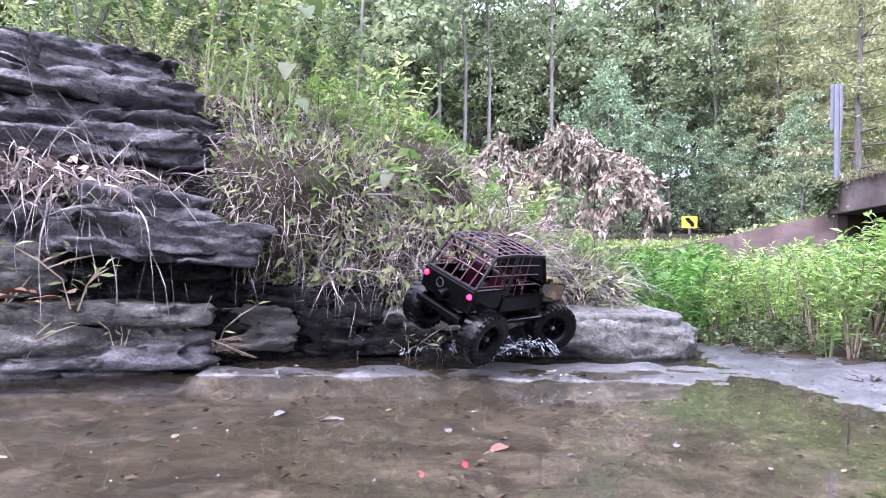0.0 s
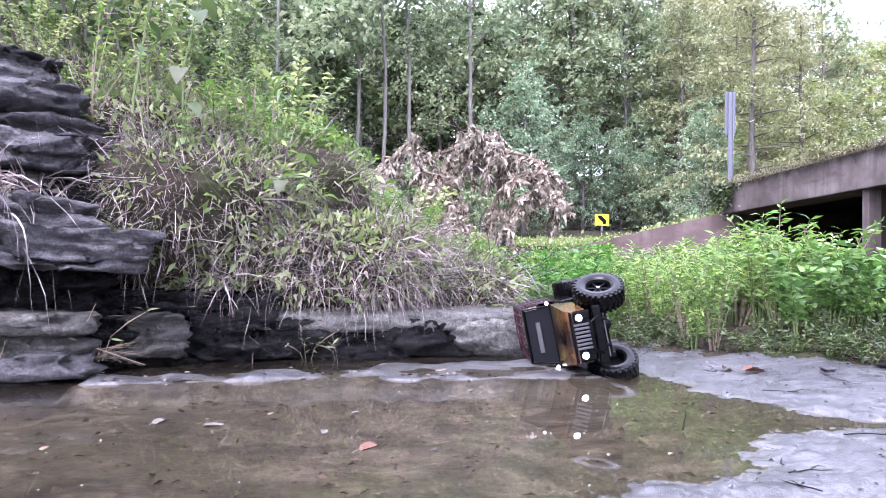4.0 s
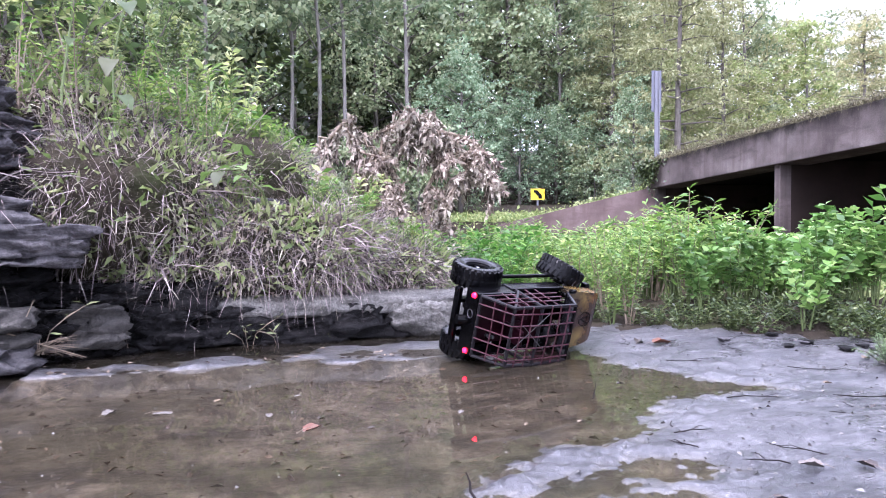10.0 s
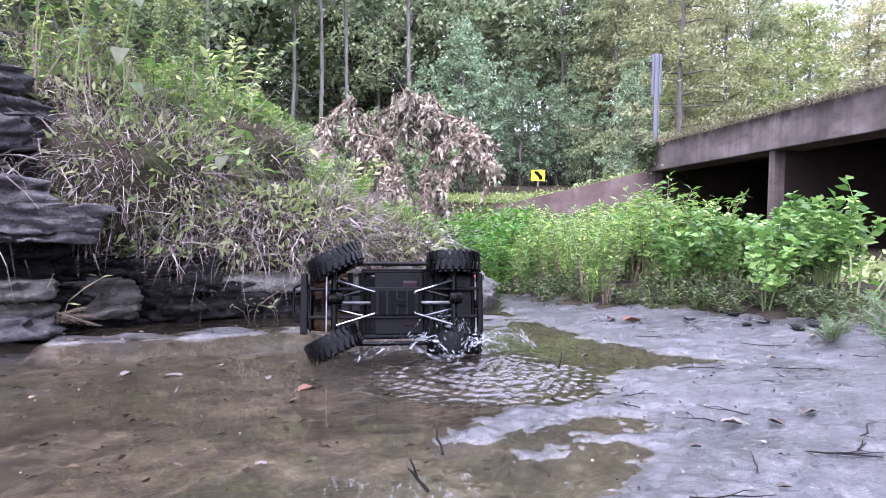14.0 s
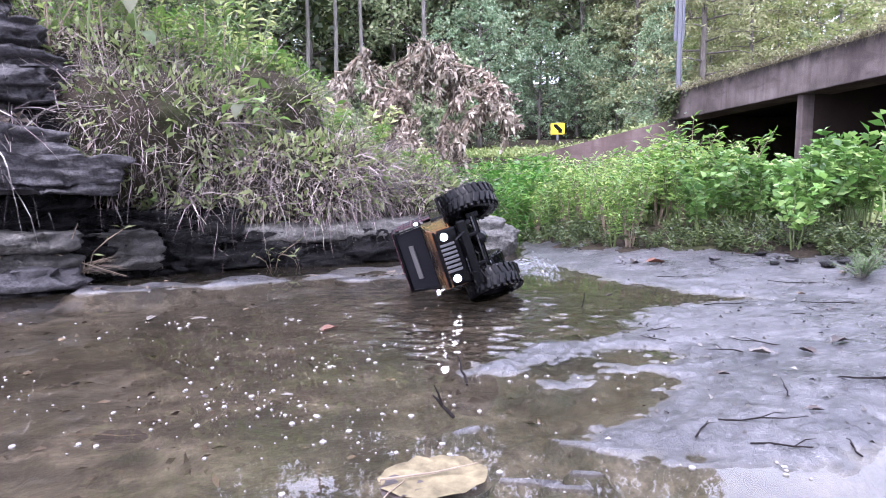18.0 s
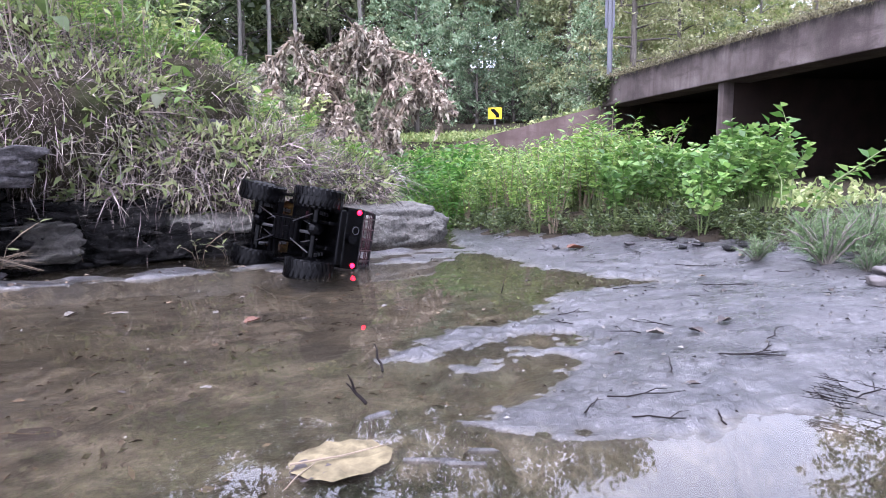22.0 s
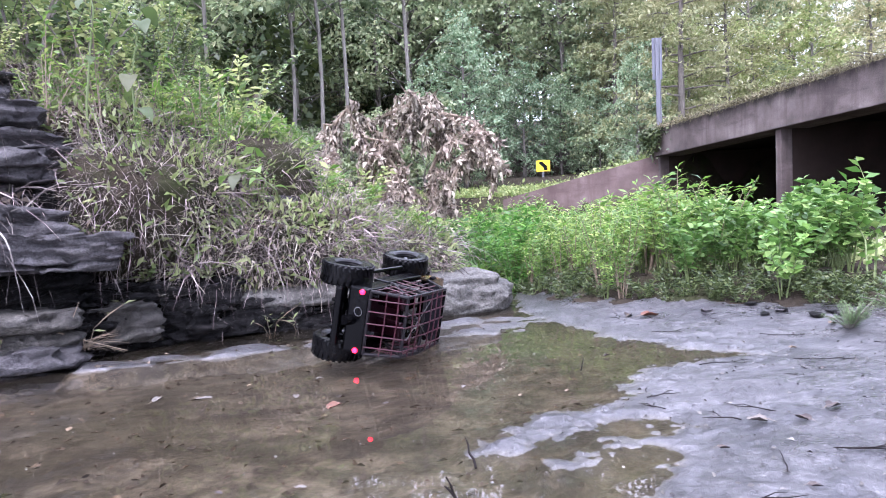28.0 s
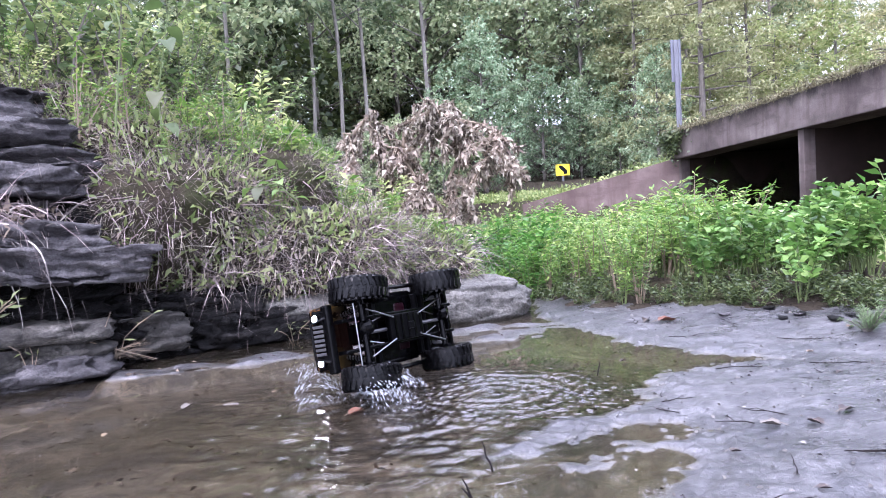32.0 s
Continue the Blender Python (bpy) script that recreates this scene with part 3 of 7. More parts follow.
def build_ground():
    xs = steps(-0.5, 3.1, 0.027, (2.0, 0.1), (12, 0.35), (60, 4), (500, 60))
    ys = steps(0.3, 3.9, 0.027, (2.2, 0.1), (14, 0.35), (60, 4), (500, 60))
    xs = np.sort(np.concatenate([xs[(xs < 1.2) | (xs > 2.0)], np.arange(1.204, 1.997, 0.0072)]))
    ys = np.sort(np.concatenate([ys[(ys < 0.82) | (ys > 1.95)], np.arange(0.824, 1.946, 0.0072)]))
    gx, gy = np.meshgrid(xs, ys)
    gz = land(gx, gy)
    v = np.stack([gx, gy, gz], -1).reshape(-1, 3)
    ny, nx = gx.shape
    i = (np.arange(ny - 1)[:, None] * nx + np.arange(nx - 1)).ravel()
    me = bpy.data.meshes.new("ground")
    me.from_pydata(v.tolist(), [], np.stack([i, i + 1, i + nx + 1, i + nx], 1).tolist())
    ob = finish("ground", me, BED, smooth=True)
    me.materials.append(SOIL)
    cx, cy = v[i, 0] + 0.01, v[i, 1] + 0.01
    soil = (cy > 3.4) | (inside(EDGE, cx, cy) + 0.05 * np.sin(cx * 31) * np.cos(cy * 27) > 0) | (inside(FRONT, cx, cy) > 0.05)
    me.polygons.foreach_set("material_index", soil.astype(np.int32))
    tagged(ob, "grey sandstone creek bed with brown silt and weedy soil banks", "ground", kind="structure")
    return ob


build_ground()
pool = linked("water", [(-4, -3, 0), (9, -3, 0), (9, 3.1, 0), (-4, 3.1, 0)], [(0, 1, 2, 3)], WATER)
tagged(pool, "shallow muddy brown pool with a mirror surface", "water", kind="structure")


# ---- bridge: a low concrete box culvert under a road ----
def build_bridge():
    top = thing("culvert_bridge", "low weathered concrete box culvert carrying a road, streaked with rust stains", "bridge")
    ang = math.degrees(math.atan2(ALONG[1], ALONG[0]))
    top.matrix_basis = pose(CORNER[0], CORNER[1], 0, 0, 0, ang)
    # local: x along the face towards the viewer, y into the culvert is +y after the turn
    sl = 0.027

    def sloped(x0, x1, y0, y1, z0, z1, bevel=0.015):
        sh = Shape().box(x0, x1, y0, y1, z0, z1, bevel)
        for p in sh.v:
            p.z += sl * p.x
        return sh

    sloped(-0.02, 14.0, -0.06, 0.36, 1.0, 1.39).link("edge_beam", CONCRETE_EDGE, top, "stained concrete edge beam with black growth along its top")
    # deck slab coloured near black for the shade beneath it
    sloped(0.0, 14.0, 0.36, 7.0, 1.08, 1.33, 0).link("deck_slab", CULVERT_SHADE, top)
    sloped(0.0, 14.0, 6.9, 7.25, 1.0, 1.39).link("edge_beam", CONCRETE, top)
    for x0, x1 in ((-0.25, 0.06), (2.46, 2.55), (5.5, 5.59), (8.6, 8.69)):
        sloped(x0, x1, 0.0, 0.14, -0.4, 1.06, 0.01).link("pier_face", CONCRETE, top, "pale concrete pier end")
        sloped(x0 + 0.004, x1 - 0.004, 0.14, 6.62, -0.4, 1.06, 0.0).link("pier_wall", BROWN_SHADE, top, "brown pier wall with culvert shade in its colour")
    # unseen wall added across the far end to keep daylight out
    sloped(-0.25, 14.0, 6.6, 6.9, -0.4, 1.06, 0.0).link("back_wall", CULVERT_SHADE, top)
    # the wing wall runs back and down from the corner
    w = Shape()
    a, b = Vector((0.0, 0.0, 1.0)), Vector((-2.35, -1.72, 0.50))
    n = Vector((b.y - a.y, a.x - b.x, 0)).normalized() * 0.2
    vs = [(*(a.xy - Vector((0, 0))), -0.4), (*b.xy, -0.4), (*b.xy, b.z), (*a.xy, 1.03)]
    vs = [Vector(p) for p in vs] + [Vector(p) + n for p in vs]
    w.add(vs, [[0, 1, 2, 3], [7, 6, 5, 4], [0, 4, 5, 1], [1, 5, 6, 2], [2, 6, 7, 3], [3, 7, 4, 0]])
    w.link("wing_wall", CONCRETE_RED, top, "reddish stained concrete wing wall")
    road = linked("road", [(CORNER + ALONG * a + INTO * b).tolist() + [1.395 + 0.027 * max(a, 0)] for a, b in
                           ((14, 0.4), (-0.3, 0.4), (-0.3, 6.9), (14, 6.9))], [(0, 1, 2, 3)],
                  plain("asphalt", (0.05, 0.05, 0.052), 0.9, grain=120))
    tagged(road, "grey asphalt road on the bridge", "road", kind="structure")


build_bridge()


# ---- layered rock bank ----
def stratum(size, seed, mat, parent, at=(0, 0, 0), turn=0.0, amp=1.0, cell=0.0135, round_off=16.0, blocks=1.0):
    """One bed of stone: thin layers that step in and out, split here and there by upright joints."""
    sx, sy, sz = size
    nx, ny = (max(3, min(96, int(s / cell))) for s in (sx, sy))
    nz = max(3, min(40, int(sz / (0.55 * cell))))
    verts, index, faces = [], {}, []
    s = Vector((seed * 7.3, seed * 3.1, seed * 5.7))

    def corner(i, j, k):
        if (i, j, k) not in index:
            index[i, j, k] = len(verts)
            p = Vector((2 * i / nx - 1, 2 * j / ny - 1, 2 * k / nz - 1))
            e = round_off
            r = (abs(p.x) ** e + abs(p.y) ** e + abs(p.z) ** e) ** (1 / e)
            q = p / r
            w = Vector((q.x * sx, q.y * sy, q.z * sz)) * 0.5
            big = noise.fractal(w * 4.0 + s, 1.0, 2.0, 3)
            lay = noise.noise(Vector((w.x * 3.0, w.y * 3.0, w.z * 36 + 2.0 * big)) + s)
            lay = blocks * math.tanh(7 * lay) * (0.7 + abs(big))
            near, cells = noise.voronoi(Vector((w.x * 4.5 + 0.4 * big, w.y * 4.5, w.z * 13)) + s)
            crack = blocks * max(0.0, 0.05 - (near[1] - near[0])) / 0.05
            block = blocks * noise.noise(cells[0] * 9.7)
            mid = noise.fractal(Vector((w.x * 16, w.y * 16, w.z * 45)) + s, 0.7, 2.2, 3)
            fine = noise.fractal(w * 80 + s, 0.6, 2.2, 2)
            edge = max(abs(q.x), abs(q.y))
            out = Vector((q.x, q.y, 0.0)) / edge * smoothstep(0.6, 0.9, edge) if edge > 0.6 else Vector((0, 0, 0))
            w += Vector((out.x, out.y, 0)) * (big * 0.030 + lay * 0.015 + block * 0.050 + mid * 0.016 + fine * 0.009 - crack * 0.030) * amp
            w.z += (big * 0.014 + block * 0.014 + mid * 0.006 + fine * 0.0045 - crack * 0.014) * amp
            verts.append(w)
        return index[i, j, k]

    for i in range(nx):
        for j in range(ny):
            faces.append([corner(i, j, nz), corner(i + 1, j, nz), corner(i + 1, j + 1, nz), corner(i, j + 1, nz)])
    for i in range(nx):
        for k in range(nz):
            faces.append([corner(i, 0, k), corner(i + 1, 0, k), corner(i + 1, 0, k + 1), corner(i, 0, k + 1)])
            faces.append([corner(i, ny, k + 1), corner(i + 1, ny, k + 1), corner(i + 1, ny, k), corner(i, ny, k)])
    for j in range(ny):
        for k in range(nz):
            faces.append([corner(nx, j, k), corner(nx, j + 1, k), corner(nx, j + 1, k + 1), corner(nx, j, k + 1)])
            faces.append([corner(0, j, k + 1), corner(0, j + 1, k + 1), corner(0, j + 1, k), corner(0, j, k)])
    for i in range(nx):
        for j in range(ny):
            faces.append([corner(i, j + 1, 0), corner(i + 1, j + 1, 0), corner(i + 1, j, 0), corner(i, j, 0)])
    ob = linked("stratum" if parent else "rock", verts, faces, mat, parent, smooth=True)
    ob.matrix_basis = pose(*at, 0, 0, turn)
    return ob


def stone(name, at, size, mat, label, seed, turn=0.0, tilt=0.0, beds=2, dip=0.0, group="", amp=1.0, round_off=16.0, blocks=1.0):
    """A ledge of a few beds, each a little out of line with the next."""
    r = np.random.default_rng(int(seed * 10))
    top = thing(name, label, "rock", group)
    cut = np.sort(r.uniform(0.2, 0.8, beds - 1)) if beds > 1 else np.array([])
    edges = np.concatenate([[0], cut, [1]]) * size[2] - size[2] / 2
    for k in range(beds):
        h = edges[k + 1] - edges[k]
        stratum((size[0] * r.uniform(0.93, 1.04), size[1] * r.uniform(0.93, 1.05), h * 1.22), seed + 1.7 * k, mat, top,
                (r.normal() * 0.022, r.normal() * 0.022, (edges[k] + edges[k + 1]) / 2), r.normal() * 2.5, amp, cell=0.03 if mat == SOIL else 0.0135, round_off=round_off, blocks=blocks)
    top.matrix_basis = pose(*at, tilt, dip, turn)
    return top


# rounded masses of turf on the bank: place, size, turn
TURF = [((0.50, 2.34, 0.25), (0.84, 0.42, 0.26), 27), ((0.24, 2.20, 0.39), (0.56, 0.44, 0.34), 36), ((0.03, 2.24, 0.56), (0.58, 0.42, 0.30), 38),
        ((0.36, 2.46, 0.45), (0.56, 0.40, 0.30), 25), ((0.86, 2.60, 0.17), (0.50, 0.32, 0.16), 27), ((-0.28, 2.32, 0.74), (0.60, 0.42, 0.26), 36)]


def build_rocks():
    lay = "layers of the rock bank"
    low, flat, dark = "low dark wet sandstone ledge at the waterline", "mossy sandstone ledge with a flat pale top", "wet sandstone block with recess shade in its colour"
    over, top = "overhanging grey sandstone ledge hung with roots", "weathered upper sandstone ledge sloping to the bank"
    # bottom ledges at the water
    stone("rock_ledge", (-0.02, 1.60, 0.004), (0.42, 0.30, 0.065), ROCK, low, 1.3, 40, group=lay, amp=0.7)
    stone("rock_ledge", (0.13, 1.73, 0.014), (0.24, 0.26, 0.070), ROCK, low, 1.9, 42, group=lay, amp=0.7)
    stone("rock_ledge", (-0.38, 1.28, 0.005), (0.55, 0.30, 0.075), ROCK_WET_SHADE, low, 2.1, 40, group=lay)
    stone("rock_ledge", (-0.02, 1.68, 0.088), (0.50, 0.34, 0.100), ROCK_PALE, flat, 3.7, 39, group=lay, amp=0.85)
    stone("rock_ledge", (-0.44, 1.38, 0.085), (0.50, 0.34, 0.110), ROCK_PALE, flat, 4.4, 39, group=lay)
    stone("rock_ledge", (0.235, 1.975, 0.075), (0.17, 0.22, 0.085), ROCK_PALE, "small cracked sandstone block beside the pool", 5.2, 40, beds=1, group=lay, amp=0.7)
    stone("rock_ledge", (0.06, 1.90, 0.045), (0.36, 0.25, 0.13), ROCK_WET_SHADE, dark, 6.2, 42, group=lay)
    stone("rock_ledge", (0.30, 2.14, 0.085), (0.30, 0.28, 0.17), ROCK_WET_SHADE, dark, 6.9, 30, group=lay)
    stone("rock_ledge", (0.20, 2.06, 0.155), (0.38, 0.30, 0.06), ROCK_WET_SHADE, dark, 7.9, 36, group=lay)
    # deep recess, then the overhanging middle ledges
    # the recess is dark by the colour of this layer
    stone("rock_ledge", (-0.12, 1.84, 0.195), (0.66, 0.40, 0.11), ROCK_WET_SHADE, "undercut sandstone layer with its shadow in the colour", 7.3, 40, group=lay)
    stone("rock_ledge", (-0.155, 1.61, 0.212), (0.24, 0.30, 0.105), ROCK_PALE, "pale rounded sandstone block", 9.9, 40, beds=1, group=lay, amp=0.8, round_off=4.0, blocks=0.2)
    stone("rock_ledge", (-0.44, 1.36, 0.215), (0.34, 0.34, 0.13), ROCK_PALE, "pale rounded sandstone block", 10.3, 40, beds=1, group=lay)
    stone("rock_ledge", (0.045, 1.865, 0.283), (0.37, 0.38, 0.085), ROCK, over, 8.8, 42, dip=3, group=lay, amp=0.8)
    stone("rock_ledge", (-0.01, 1.885, 0.355), (0.31, 0.38, 0.085), ROCK, over, 9.2, 41, dip=6, group=lay, amp=0.8)
    stone("rock_ledge", (-0.21, 1.70, 0.318), (0.36, 0.40, 0.115), ROCK, over, 9.5, 40, dip=1, beds=3, group=lay)
    stone("rock_ledge", (-0.55, 1.42, 0.33), (0.42, 0.40, 0.16), ROCK, over, 10.9, 40, beds=2, group=lay)
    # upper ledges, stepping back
    # the gap's shadow is put into this layer's near-black colour
    stone("rock_ledge", (-0.17, 1.93, 0.425), (0.56, 0.40, 0.07), ROCK_WET_SHADE, "crevice layer with its shadow in the colour, tangled with roots", 10.1, 40, beds=1, group=lay)
    stone("rock_ledge", (-0.26, 1.88, 0.515), (0.64, 0.45, 0.12), ROCK, top, 11.4, 40, 2, beds=3, dip=1, group=lay)
    stone("rock_ledge", (-0.32, 1.91, 0.645), (0.64, 0.45, 0.14), ROCK, top, 12.8, 40, 4, beds=3, dip=4, group=lay)
    stone("rock_ledge", (-0.44, 1.93, 0.775), (0.56, 0.45, 0.11), ROCK, top, 13.6, 40, 5, beds=2, dip=6, group=lay)
    stone("rock_ledge", (-0.86, 1.60, 0.66), (0.60, 0.5, 0.40), ROCK, top, 14.2, 40, 3, beds=4, dip=3, group=lay)
    # long flat slab that ends in a rounded nose
    stone("rock_slab", (0.82, 2.42, 0.098), (1.02, 0.42, 0.055), ROCK_MOSS, "long flat pale sandstone slab with a rounded nose", 15.1, 28, beds=1, amp=0.6, round_off=5.0, blocks=0.12)
    stone("rock_slab", (0.64, 2.37, 0.035), (1.00, 0.38, 0.12), ROCK_WET_SHADE, "black wet undercut layer under the flat slab, shade in its colour", 16.7, 28, beds=2, amp=0.9, blocks=0.7)
    stone("rock_slab", (1.08, 2.555, 0.045), (0.50, 0.42, 0.135), ROCK_MOSS, "grey rounded nose of the flat slab", 17.9, 28, beds=1, dip=5, amp=0.9, round_off=2.6, blocks=0.12)
    # turf that overhangs the wet blocks
    for k, (at, size, turn) in enumerate(TURF):
        stone("turf_overhang", at, size, SOIL, "dark overhanging turf bound by dry roots", 21.2 + 1.3 * k, turn, beds=1, amp=1.0, round_off=2.4, blocks=0.0)
    stone("boulder", (0.50, 2.31, 0.36), (0.19, 0.16, 0.11), ROCK, "grey boulder half buried in the grassy bank", 18.2, 20, beds=1, round_off=2.6)
    stone("boulder", (0.27, 2.30, 0.61), (0.26, 0.16, 0.06), ROCK_PALE, "flat grey stone sticking out of the bank", 19.4, 25, dip=12, beds=1, round_off=4.0)


build_rocks()


# ---- trees ----
def tree(name, label, height, girth, crown_from, spread, leaves, leaf, mat, bark, seed, lean=0.02, limbs=16, layered=False, clump=0.45):
    r = np.random.default_rng(seed)
    top = thing(name, label, "tree", "forest trees")
    trunk = Shape()
    n = 9
    path = [Vector((lean * height * (k / n) ** 2 + r.normal() * 0.03 * k / n * height * 0.1, r.normal() * 0.01 * height * k / n, height * 0.94 * k / n)) for k in range(n + 1)]
    trunk.tube(path, [girth * (1.15 if k == 0 else 1) * (1 - 0.9 * k / n) + 0.012 for k in range(n + 1)], 9)
    tips, weight = [], []
    for i in range(limbs):
        f = crown_from + (1 - crown_from) * ((i + r.uniform(0, 0.8)) / limbs)
        k = min(int(f * n), n - 1)
        base = path[k].lerp(path[k + 1], f * n - k)
        a = i * 2.4 + r.uniform(-0.5, 0.5)
        reach = spread * (1.0 - 0.72 * ((f - crown_from) / (1 - crown_from + 1e-6)) ** 1.3) * r.uniform(0.6, 1.1)
        rise = reach * (r.uniform(-0.12, 0.12) if layered else r.uniform(0.15, 0.6))
        end = base + Vector((math.cos(a) * reach, math.sin(a) * reach, rise))
        mid = base.lerp(end, 0.55) + Vector((0, 0, reach * 0.08))
        trunk.tube([base, mid, end], [girth * 0.30 * (1 - f * 0.6) + 0.008, girth * 0.16 + 0.005, 0.005], 5)
        for s in (0.45, 0.7, 0.88, 1.0):
            tips.append(base.lerp(end, s) + Vector((0, 0, reach * 0.05)))
            weight.append(0.6 + s)
    trunk.link("trunk", bark, top, smooth=True)
    tips, weight = np.array(tips), np.array(weight)
    # several uneven clumps round every limb
    k = len(tips) * 3
    pick = r.choice(len(tips), k, p=weight / weight.sum())
    centre = tips[pick] + r.normal(size=(k, 3)) * spread * np.array([0.16, 0.16, 0.05 if layered else 0.14])
    size = clump * spread * r.uniform(0.35, 1.0, k)
    who = r.integers(0, k, leaves)
    off = unit(r.normal(size=(leaves, 3))) * (r.uniform(0, 1, (leaves, 1)) ** 0.45)
    flat = np.array([1, 1, 0.28 if layered else 0.6])
    at = centre[who] + off * flat * size[who][:, None] * 0.55
    way = off * np.array([1, 1, 0.4]) + r.normal(size=(leaves, 3)) * 0.55 + np.array([0, 0, -0.25])
    quads_mesh("crown", leaf_quads(at, way, leaf * r.uniform(0.6, 1.3, leaves), 0.30 if layered else 0.62, 0.1, r), mat, top)
    return top


def build_forest():
    r = np.random.default_rng(21)
    kinds = {
        "oak": tree("broadleaf_tree", "tall dark green broadleaf forest tree", 14, 0.17, 0.26, 2.9, 4200, 0.235, LEAF_WOOD, BARK, 1, limbs=24, clump=0.34),
        "thin": tree("broadleaf_tree", "slender forest tree with a long bare pale trunk", 14.5, 0.046, 0.30, 1.9, 3600, 0.165, LEAF_WOOD, BARK_PALE, 2, 0.06, 16, clump=0.36),
        "maple": tree("maple_tree", "blue-green maple with leaves down to the ground", 6.5, 0.09, 0.06, 1.9, 8000, 0.13, LEAF_BLUE, BARK, 3, limbs=34, clump=0.27),
        "pine": tree("pine_tree", "yellow-green pine in flat tiers of needles", 11, 0.13, 0.10, 2.3, 7500, 0.20, LEAF_PINE, BARK, 4, 0.01, 40, True, clump=0.34),
        "lime": tree("broadleaf_tree", "light green young broadleaf tree", 8.5, 0.09, 0.10, 1.9, 5500, 0.155, LEAF_LIME, BARK_PALE, 5, limbs=28, clump=0.30),
        # darker leaves here stand in for the shade behind the front trees
        "dense": tree("broadleaf_tree", "dense tree deep in the wood, shade put in its leaf colour", 12, 0.16, 0.04, 3.0, 3600, 0.40, LEAF_BASE, BARK, 7, limbs=26),
        "shrub": tree("forest_shrub", "leafy green shrub at the forest edge", 2.4, 0.03, 0.05, 1.1, 2600, 0.105, LEAF_WOOD, BARK, 6, limbs=18, clump=0.34),
        "bramble": tree("forest_shrub", "light green bramble on the road embankment", 1.5, 0.02, 0.05, 1.2, 2400, 0.10, LEAF_LIME, BARK, 8, limbs=18, clump=0.4),
    }

    def put(kind, x, y, scale=1.0, turn=None):
        z = float(land(np.array([x]), np.array([y]))[0]) - 0.05
        m = pose(x, y, z, 0, 0, r.uniform(0, 360) if turn is None else turn) @ Matrix.Diagonal((scale, scale, scale * r.uniform(0.92, 1.08), 1))
        if first[kind]:
            first[kind] = False
            kinds[kind].matrix_basis = m
        else:
            copy_thing(kinds[kind], m)

    first = {k: True for k in kinds}
    # the edge of the wood beyond the clearing
    for x, y, k, s in ((-4.1, 16.0, "thin", 0.95), (-3.3, 15.8, "thin", 1.05), (-2.75, 16.2, "thin", 1.0), (-1.15, 16.4, "thin", 1.05), (-6.6, 14.5, "oak", 0.8),
                       (0.2, 15.6, "maple", 0.62), (0.9, 22, "maple", 0.95), (4.6, 17.5, "maple", 0.8), (3.4, 23, "maple", 1.1), (5.6, 17.0, "pine", 0.72), (7.2, 18.5, "pine", 0.8), (9.4, 18.5, "lime", 0.62), (11.4, 19.5, "pine", 0.7), (-0.9, 15.2, "maple", 0.62), (-4.4, 9.5, "lime", 0.6), (-3.2, 7.5, "maple", 0.6), (-5.4, 7.0, "lime", 0.75), (-2.2, 5.6, "lime", 0.42), (-3.4, 5.0, "maple", 0.6), (-1.9, 8.6, "lime", 0.38), (1.7, 20.9, "maple", 0.95),
                       (4.6, 21, "pine", 0.95), (6.4, 22, "pine", 1.0), (8.2, 21.5, "lime", 1.0), (10.6, 23, "pine", 0.85), (12.8, 22.5, "pine", 0.8),
                       (14.6, 21, "lime", 0.75), (7.4, 25, "oak", 0.7), (-5.2, 13.5, "thin", 1.0), (-6.8, 15, "oak", 1.0), (-5.5, 11.5, "lime", 0.7),
                       (16.5, 22, "pine", 0.72), (19, 21, "lime", 0.7), (3.2, 23, "oak", 0.85)):
        put(k, x, y, s)
    for i in range(26):
        put(("oak", "oak", "thin", "pine")[i % 4], -13 + 1.15 * i + r.uniform(-0.6, 0.6), 21 + r.uniform(0, 6) + 0.1 * i, r.uniform(0.7, 0.95) * (1.0 if i < 17 else 0.75))
    for i in range(19):
        put("dense" if i < 11 else "oak", -13 + 1.25 * i + r.uniform(-0.4, 0.4), 27.5 + r.uniform(0, 3), r.uniform(0.8, 1.0) * (1.0 if i < 11 else 0.62))
    for i in range(0, 24, 2):
        put("oak", -22 + 2.6 * i + r.uniform(-0.8, 0.8), 32 + r.uniform(0, 5), r.uniform(0.75, 0.95) * (1.0 if i < 14 else 0.7))
    for i in [k for k in range(20) if not 11 <= k <= 15]:
        put("shrub", -6 + 0.62 * i + r.uniform(-0.3, 0.3), 13.8 + r.uniform(0, 2.4) + (0.35 * i if i > 11 else 0), r.uniform(0.6, 1.1))
    # pines and young trees that close the gap above the bridge
    for x, y, k, s in ((5.0, 24.5, "pine", 1.15), (6.3, 26, "pine", 1.2), (7.6, 24.6, "pine", 1.1), (9.0, 26, "pine", 1.05), (10.2, 24.8, "pine", 0.95), (2.9, 21.4, "maple", 0.85), (3.8, 20.8, "maple", 0.75), (2.6, 25, "pine", 1.3),
                       (8.0, 19.0, "lime", 0.85), (11.6, 25, "pine", 0.9), (13.2, 26, "pine", 0.85), (14.8, 25, "pine", 0.8), (16.4, 26, "lime", 0.8), (6.6, 20.2, "lime", 1.0), (18.0, 25, "pine", 0.72)):
        put(k, x, y, s)
    for x, y, k, s in ((13.7, 18.5, "oak", 0.95), (17.5, 16.0, "oak", 1.0), (19.5, 12.5, "oak", 1.0), (20.5, 9.0, "lime", 1.3)):
        put(k, x, y, s)
